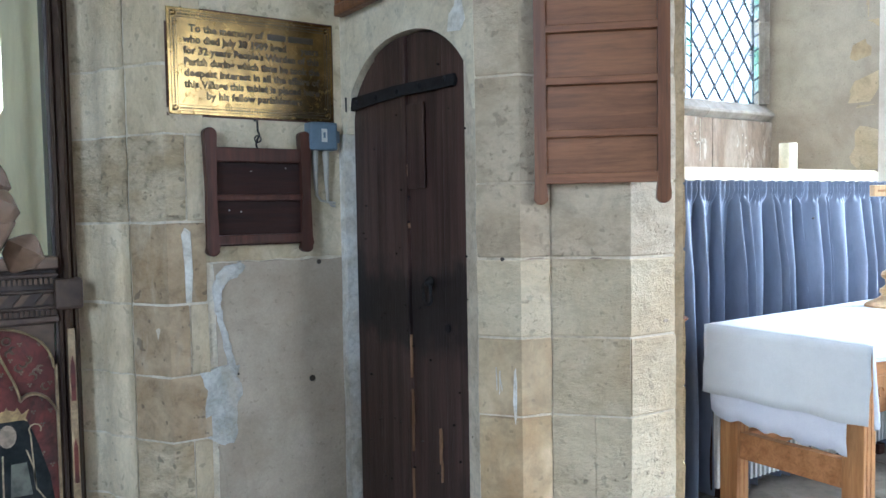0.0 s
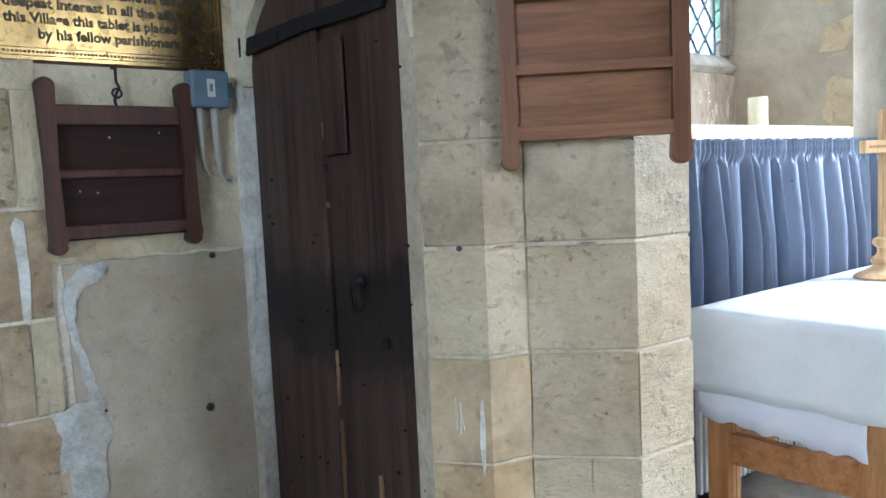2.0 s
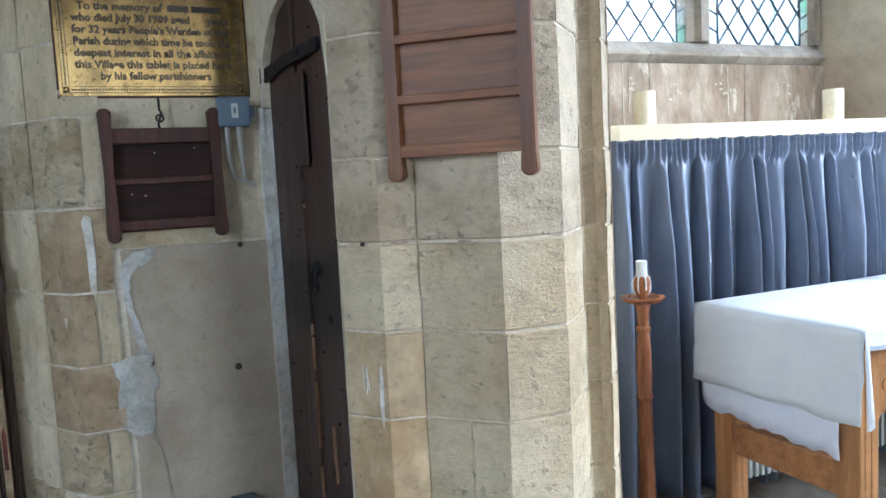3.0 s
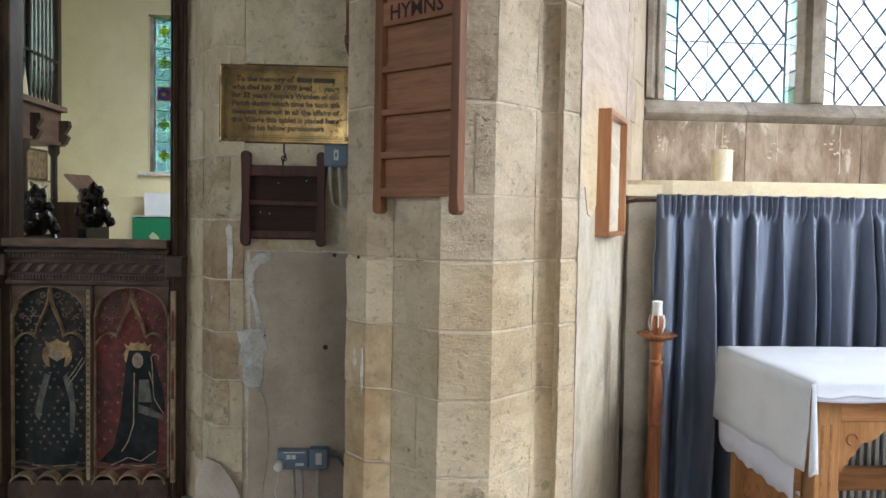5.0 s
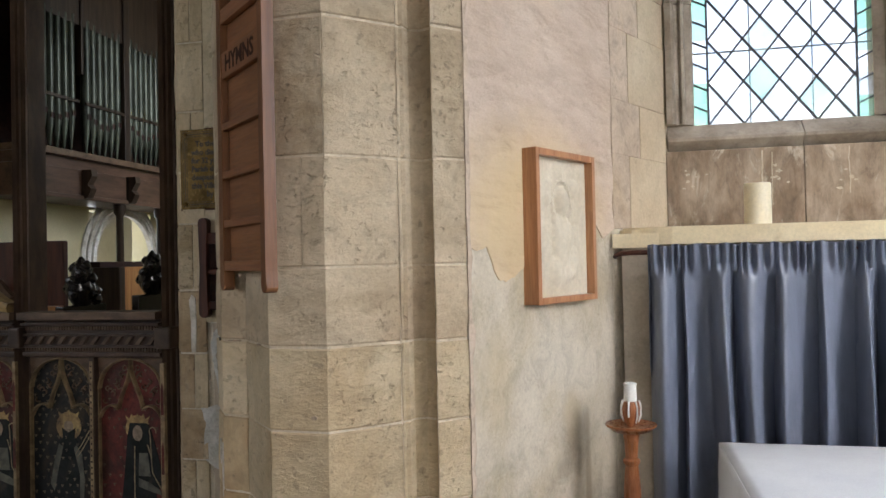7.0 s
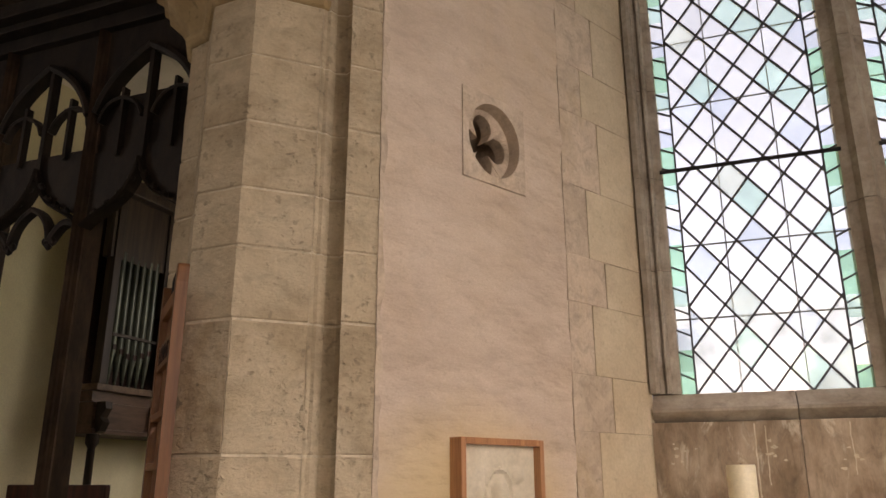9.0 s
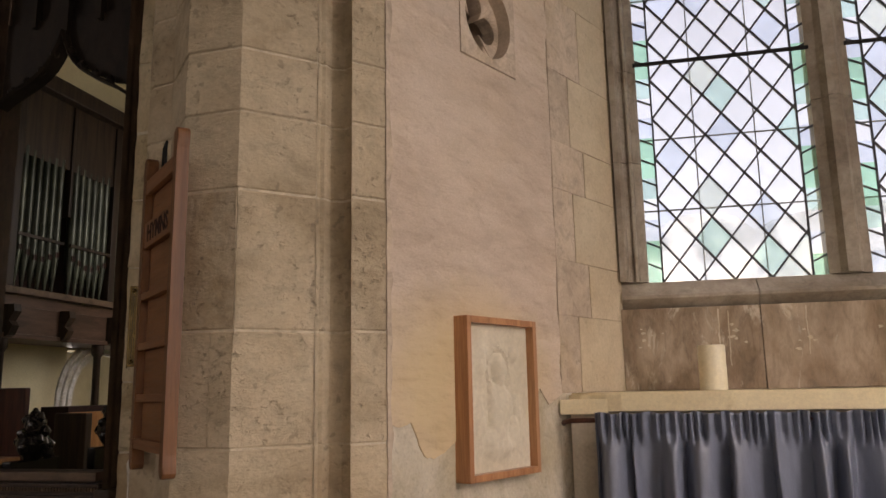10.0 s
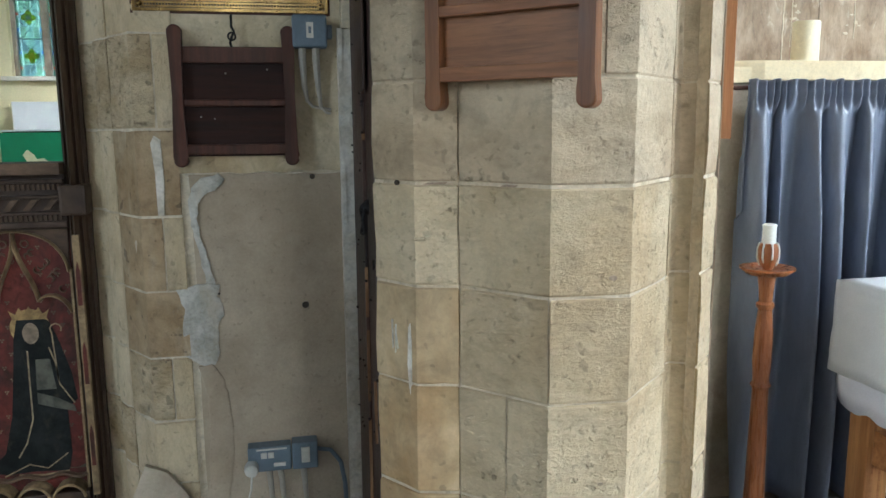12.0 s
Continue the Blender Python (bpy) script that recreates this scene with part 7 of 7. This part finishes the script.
def high_altar():
    a = thing("high_altar", pose(-0.90, 8.55, 0.42), "high altar dressed with a green frontal and white cloth", "altar")
    part("altar_table", box(B(), -0.63, 0.63, -0.25, 0.38, 0.0, 1.03, 0.01), ORGANWOOD, a)
    part("frontal", box(B(), -0.65, 0.65, -0.268, -0.252, 0.02, 1.02, 0.004), GREENCLOTH, a, "green silk frontal")
    part("white_cloth", box(B(), -0.67, 0.67, -0.27, 0.39, 1.032, 1.045, 0.004), LINEN, a)
    part("gradine", box(B(), -0.65, 0.65, 0.16, 0.38, 1.046, 1.33, 0.008), LINEN, a, "white covered shelf behind the altar")
    for x in (-0.36, 0.0, 0.36):
        sh = []
        for i in range(13):
            t = 2 * math.pi * i / 13
            r = 0.10 + 0.05 * math.cos(3 * t)
            sh.append((x + r * math.cos(t), 0.72 + r * math.sin(t)))
        part("gold_emblem", slab(B(), sh, -0.272, -0.268), GOLDTHREAD, a, "gold and white embroidered emblem")


high_altar()


def altar_greenery():
    g = thing("potted_greenery", pose(-0.76, 8.82, 1.750), "small pot of green leaves on the shelf behind the high altar", "plant")
    part("pot", lathe(B(), [(0.045, 0), (0.055, 0.01), (0.065, 0.08), (0.06, 0.085), (0.05, 0.07)], 14), GREENCLOTH, g, "dark green pot", True)
    rnd = random.Random(21)
    bm = B()
    for i in range(70):
        a, h, r = rnd.uniform(0, 6.28), rnd.uniform(0.07, 0.24), rnd.uniform(0.01, 0.11)
        p = Vector((r * math.cos(a), 0.6 * r * math.sin(a), h))
        d = Vector((math.cos(a), 0.6 * math.sin(a), rnd.uniform(-0.3, 0.7))) * 0.055
        sd = Vector((-math.sin(a), math.cos(a), 0.2)) * 0.013
        bm.faces.new([bm.verts.new(q) for q in (p - d * 0.4, p + sd, p + d, p - sd)])
    part("leaf_spray", bm, LEAF, g)["kind"] = "stuff"


altar_greenery()


def stained_window():
    w = tagged(thing("window_2", pose(0, 0, 0), "three-light stained glass window over the high altar", "window"), kind="structure")
    n = 3
    lw = (EX1 - EX0) / n
    for i in range(n + 1):
        x = EX0 + lw * i
        part("mullion", box(B(), x - 0.036, x + 0.036, 9.10, 9.22, EZ0, EZ1, 0.012), WINSTONE, w)
    part("window_sill", box(B(), EX0 - 0.1, EX1 + 0.1, 8.94, 9.2, EZ0 - 0.05, EZ0 - 0.002, 0.01), WHITEWASH, w)
    aqua = [glass("aqua_glass", (0.66, 0.80, 0.74), 0.85, 0.2), glass("pale_blue_glass", (0.66, 0.77, 0.80), 0.85, 0.2), glass("sea_green_glass", (0.68, 0.81, 0.70), 0.85, 0.2)]
    blue, red = glass("blue_glass", (0.14, 0.42, 0.95), 0.8, 0.2), glass("red_glass", (0.92, 0.22, 0.12), 0.8, 0.2)
    yellow, olive = glass("yellow_glass", (0.95, 0.82, 0.16), 0.8, 0.2), glass("olive_glass", (0.72, 0.80, 0.14), 0.8, 0.2)
    rnd = random.Random(9)

    def pane(pts, mat, y=9.15):
        part("pane", slab(B(), pts, y, y + 0.004), mat, w).visible_shadow = False

    for i in range(n):
        xa, xb = EX0 + lw * i + 0.034, EX0 + lw * (i + 1) - 0.034
        wd, mid = xb - xa, (xa + xb) / 2
        pane([(xa, EZ0), (xb, EZ0), (xb, EZ1), (xa, EZ1)], aqua[0], 9.165)
        rows = 5
        hh = (EZ1 - EZ0) / rows
        for r in range(rows):
            z0 = EZ0 + hh * r
            zm = z0 + hh * 0.55
            # pale quarries between the lead bars
            for k in range(3):
                for q in range(3):
                    pane([(xa + wd * (0.14 + 0.24 * k) + 0.002, z0 + hh * q / 3 + 0.002), (xa + wd * (0.38 + 0.24 * k) - 0.002, z0 + hh * q / 3 + 0.002), (xa + wd * (0.38 + 0.24 * k) - 0.002, z0 + hh * (q + 1) / 3 - 0.002), (xa + wd * (0.14 + 0.24 * k) + 0.002, z0 + hh * (q + 1) / 3 - 0.002)], aqua[rnd.randrange(3)])
            # border strip with small coloured squares
            for xs in (xa, xb - wd * 0.13):
                for q in range(5):
                    a, b = z0 + hh * q / 5 + 0.002, z0 + hh * (q + (0.42 if q % 2 else 1)) / 5 - 0.002
                    pane([(xs + 0.002, a), (xs + wd * 0.13 - 0.002, a), (xs + wd * 0.13 - 0.002, b), (xs + 0.002, b)], (red, blue)[(r + q // 2) % 2] if q % 2 else aqua[(q + r) % 3])
                    if q % 2:
                        pane([(xs + 0.002, b + 0.004), (xs + wd * 0.13 - 0.002, b + 0.004), (xs + wd * 0.13 - 0.002, z0 + hh * (q + 1) / 5 - 0.002), (xs + 0.002, z0 + hh * (q + 1) / 5 - 0.002)], aqua[(q + r + 1) % 3])
            # four-petalled flower, or a squared rosette in every fourth row
            s = wd * 0.17
            if (r + 2 * i) % 4 == 2:
                pane([(mid - 2.0 * s, zm - 2.0 * s), (mid + 2.0 * s, zm - 2.0 * s), (mid + 2.0 * s, zm + 2.0 * s), (mid - 2.0 * s, zm + 2.0 * s)], red, 9.143)
                for k in range(8):
                    a = k * math.pi / 4
                    pane(arc(mid + 1.25 * s * math.cos(a), zm + 1.25 * s * math.sin(a), 0.55 * s, 0, 320, 8), blue, 9.137)
                pane(arc(mid, zm, 0.75 * s, 0, 330, 10), yellow, 9.131)
            else:
                for k in range(4):
                    a = k * math.pi / 2
                    pane(arc(mid + 0.95 * s * math.cos(a), zm + 0.95 * s * math.sin(a), 0.72 * s, 0, 325, 9), olive, 9.143)
                pane([(mid - 0.6 * s, zm - 0.6 * s), (mid + 0.6 * s, zm - 0.6 * s), (mid + 0.6 * s, zm + 0.6 * s), (mid - 0.6 * s, zm + 0.6 * s)], aqua[1] if r % 2 else yellow, 9.137)
            part("lead_bar", box(B(), xa, xb, 9.146, 9.160, z0 - 0.004, z0 + 0.004), LEAD, w)
            # lattice of diagonal leads
            bm = B()
            for q in range(2):
                for d in (-1, 1):
                    za = z0 + hh * q / 2
                    xs = (xa + wd * 0.14, xb - wd * 0.14)
                    ribbon(bm, [(xs[0], za if d > 0 else min(za + wd * 0.72, z0 + hh)), (xs[1] if za + wd * 0.72 < z0 + hh else xs[0] + (z0 + hh - za), min(za + wd * 0.72, z0 + hh) if d > 0 else za)], 0.002, 9.147, 9.157)
            part("lead_lattice", bm, LEAD, w)


stained_window()

# ---- small marks on the stones ----
def stone_mark(p, q, s, z, pts, mat, label, name="stone_mark"):
    t = thing(name, on_wall(p, q, z) @ pose(s, 0, 0), label, "mark", "", "structure")
    part("mark", slab(B(), pts, -0.0022, 0.004), mat, t)


stone_mark(PD, P1, 0.112, 0.0, [(-0.004, 0.93), (0.0, 0.88), (0.004, 0.86), (0.007, 0.90), (0.008, 0.98), (0.005, 1.03), (0.0, 1.02)], LIME, "white paint run on the honey stone")
for k, (ds, z0, z1) in enumerate(((0.066, 0.95, 1.02), (0.058, 0.96, 1.03), (0.074, 0.96, 1.00))):
    stone_mark(PD, P1, ds, 0.0, [(0.0, z0), (0.0016, z0 + 0.004), (0.003 - 0.004 * k, z1), (0.0012 - 0.004 * k, z1)], LIME, "thin pale scratch in the stone")
stone_mark(PD, P1, 0.05, 0.0, arc(0.03, 1.353, 0.006, 0, 320, 8), BRASSDARK, "dark plugged nail hole in the stone")
for s, z, r in ((0.137, 1.16, 0.007), (0.055, 1.965, 0.004), (0.09, 2.02, 0.003), (0.12, 0.70, 0.005)):
    stone_mark(P3, P4, s, 0.0, [(x * 1.3, z + (y - z) * 0.8) for x, y in arc(0.0, z, r, 0, 320, 9)], STAINED, "small dark pit in the limestone")
stone_mark(P2, P3, 0.13, 0.0, [(-0.02, 1.350), (0.015, 1.3505), (0.02, 1.354), (-0.01, 1.355)], STAINED, "dark open joint in the limestone")
stone_mark(P1, P2, 0.04, 0.0, [(-0.02, 1.351), (0.03, 1.351), (0.035, 1.356), (-0.01, 1.355)], STAINED, "dark open joint in the limestone")
DW = ((1.345, 2.735), PD)
stone_mark(*DW, 0.80, 0.0, [(-0.05, 2.05), (0.02, 2.04), (0.045, 2.07), (0.03, 2.12), (0.04, 2.20), (0.01, 2.22), (-0.01, 2.12), (-0.04, 2.10)], LIME, "white filler patch above the door")

# ---- floor flags near the walk ----
rnd = random.Random(21)
y = -3.0
k = 0
while y < 2.6:
    dy = 0.55
    x = -2.5 + (0.3 if k % 2 else 0.0)
    while x < 5.4:
        dx = rnd.choice((0.55, 0.7, 0.85))
        xe = min(x + dx, 5.49)
        bm = B()
        e = 0.004
        lo = [bm.verts.new(v) for v in ((x + e, y + e, -0.011), (xe - e, y + e, -0.011), (xe - e, y + dy - e, -0.011), (x + e, y + dy - e, -0.011))]
        hi = [bm.verts.new((v.co.x + (0.005 if i in (0, 3) else -0.005), v.co.y + (0.005 if i < 2 else -0.005), 0.0)) for i, v in enumerate(lo)]
        bm.faces.new(hi)
        for i in range(4):
            bm.faces.new((lo[i], lo[(i + 1) % 4], hi[(i + 1) % 4], hi[i]))
        if not (1.3 < (x + xe) / 2 < 2.3 and y > 1.4):
            part("flagstone", bm, FLOOR, floor)
        else:
            bm.free()
        x = xe
        if x > 5.45:
            break
    y += dy
    k += 1
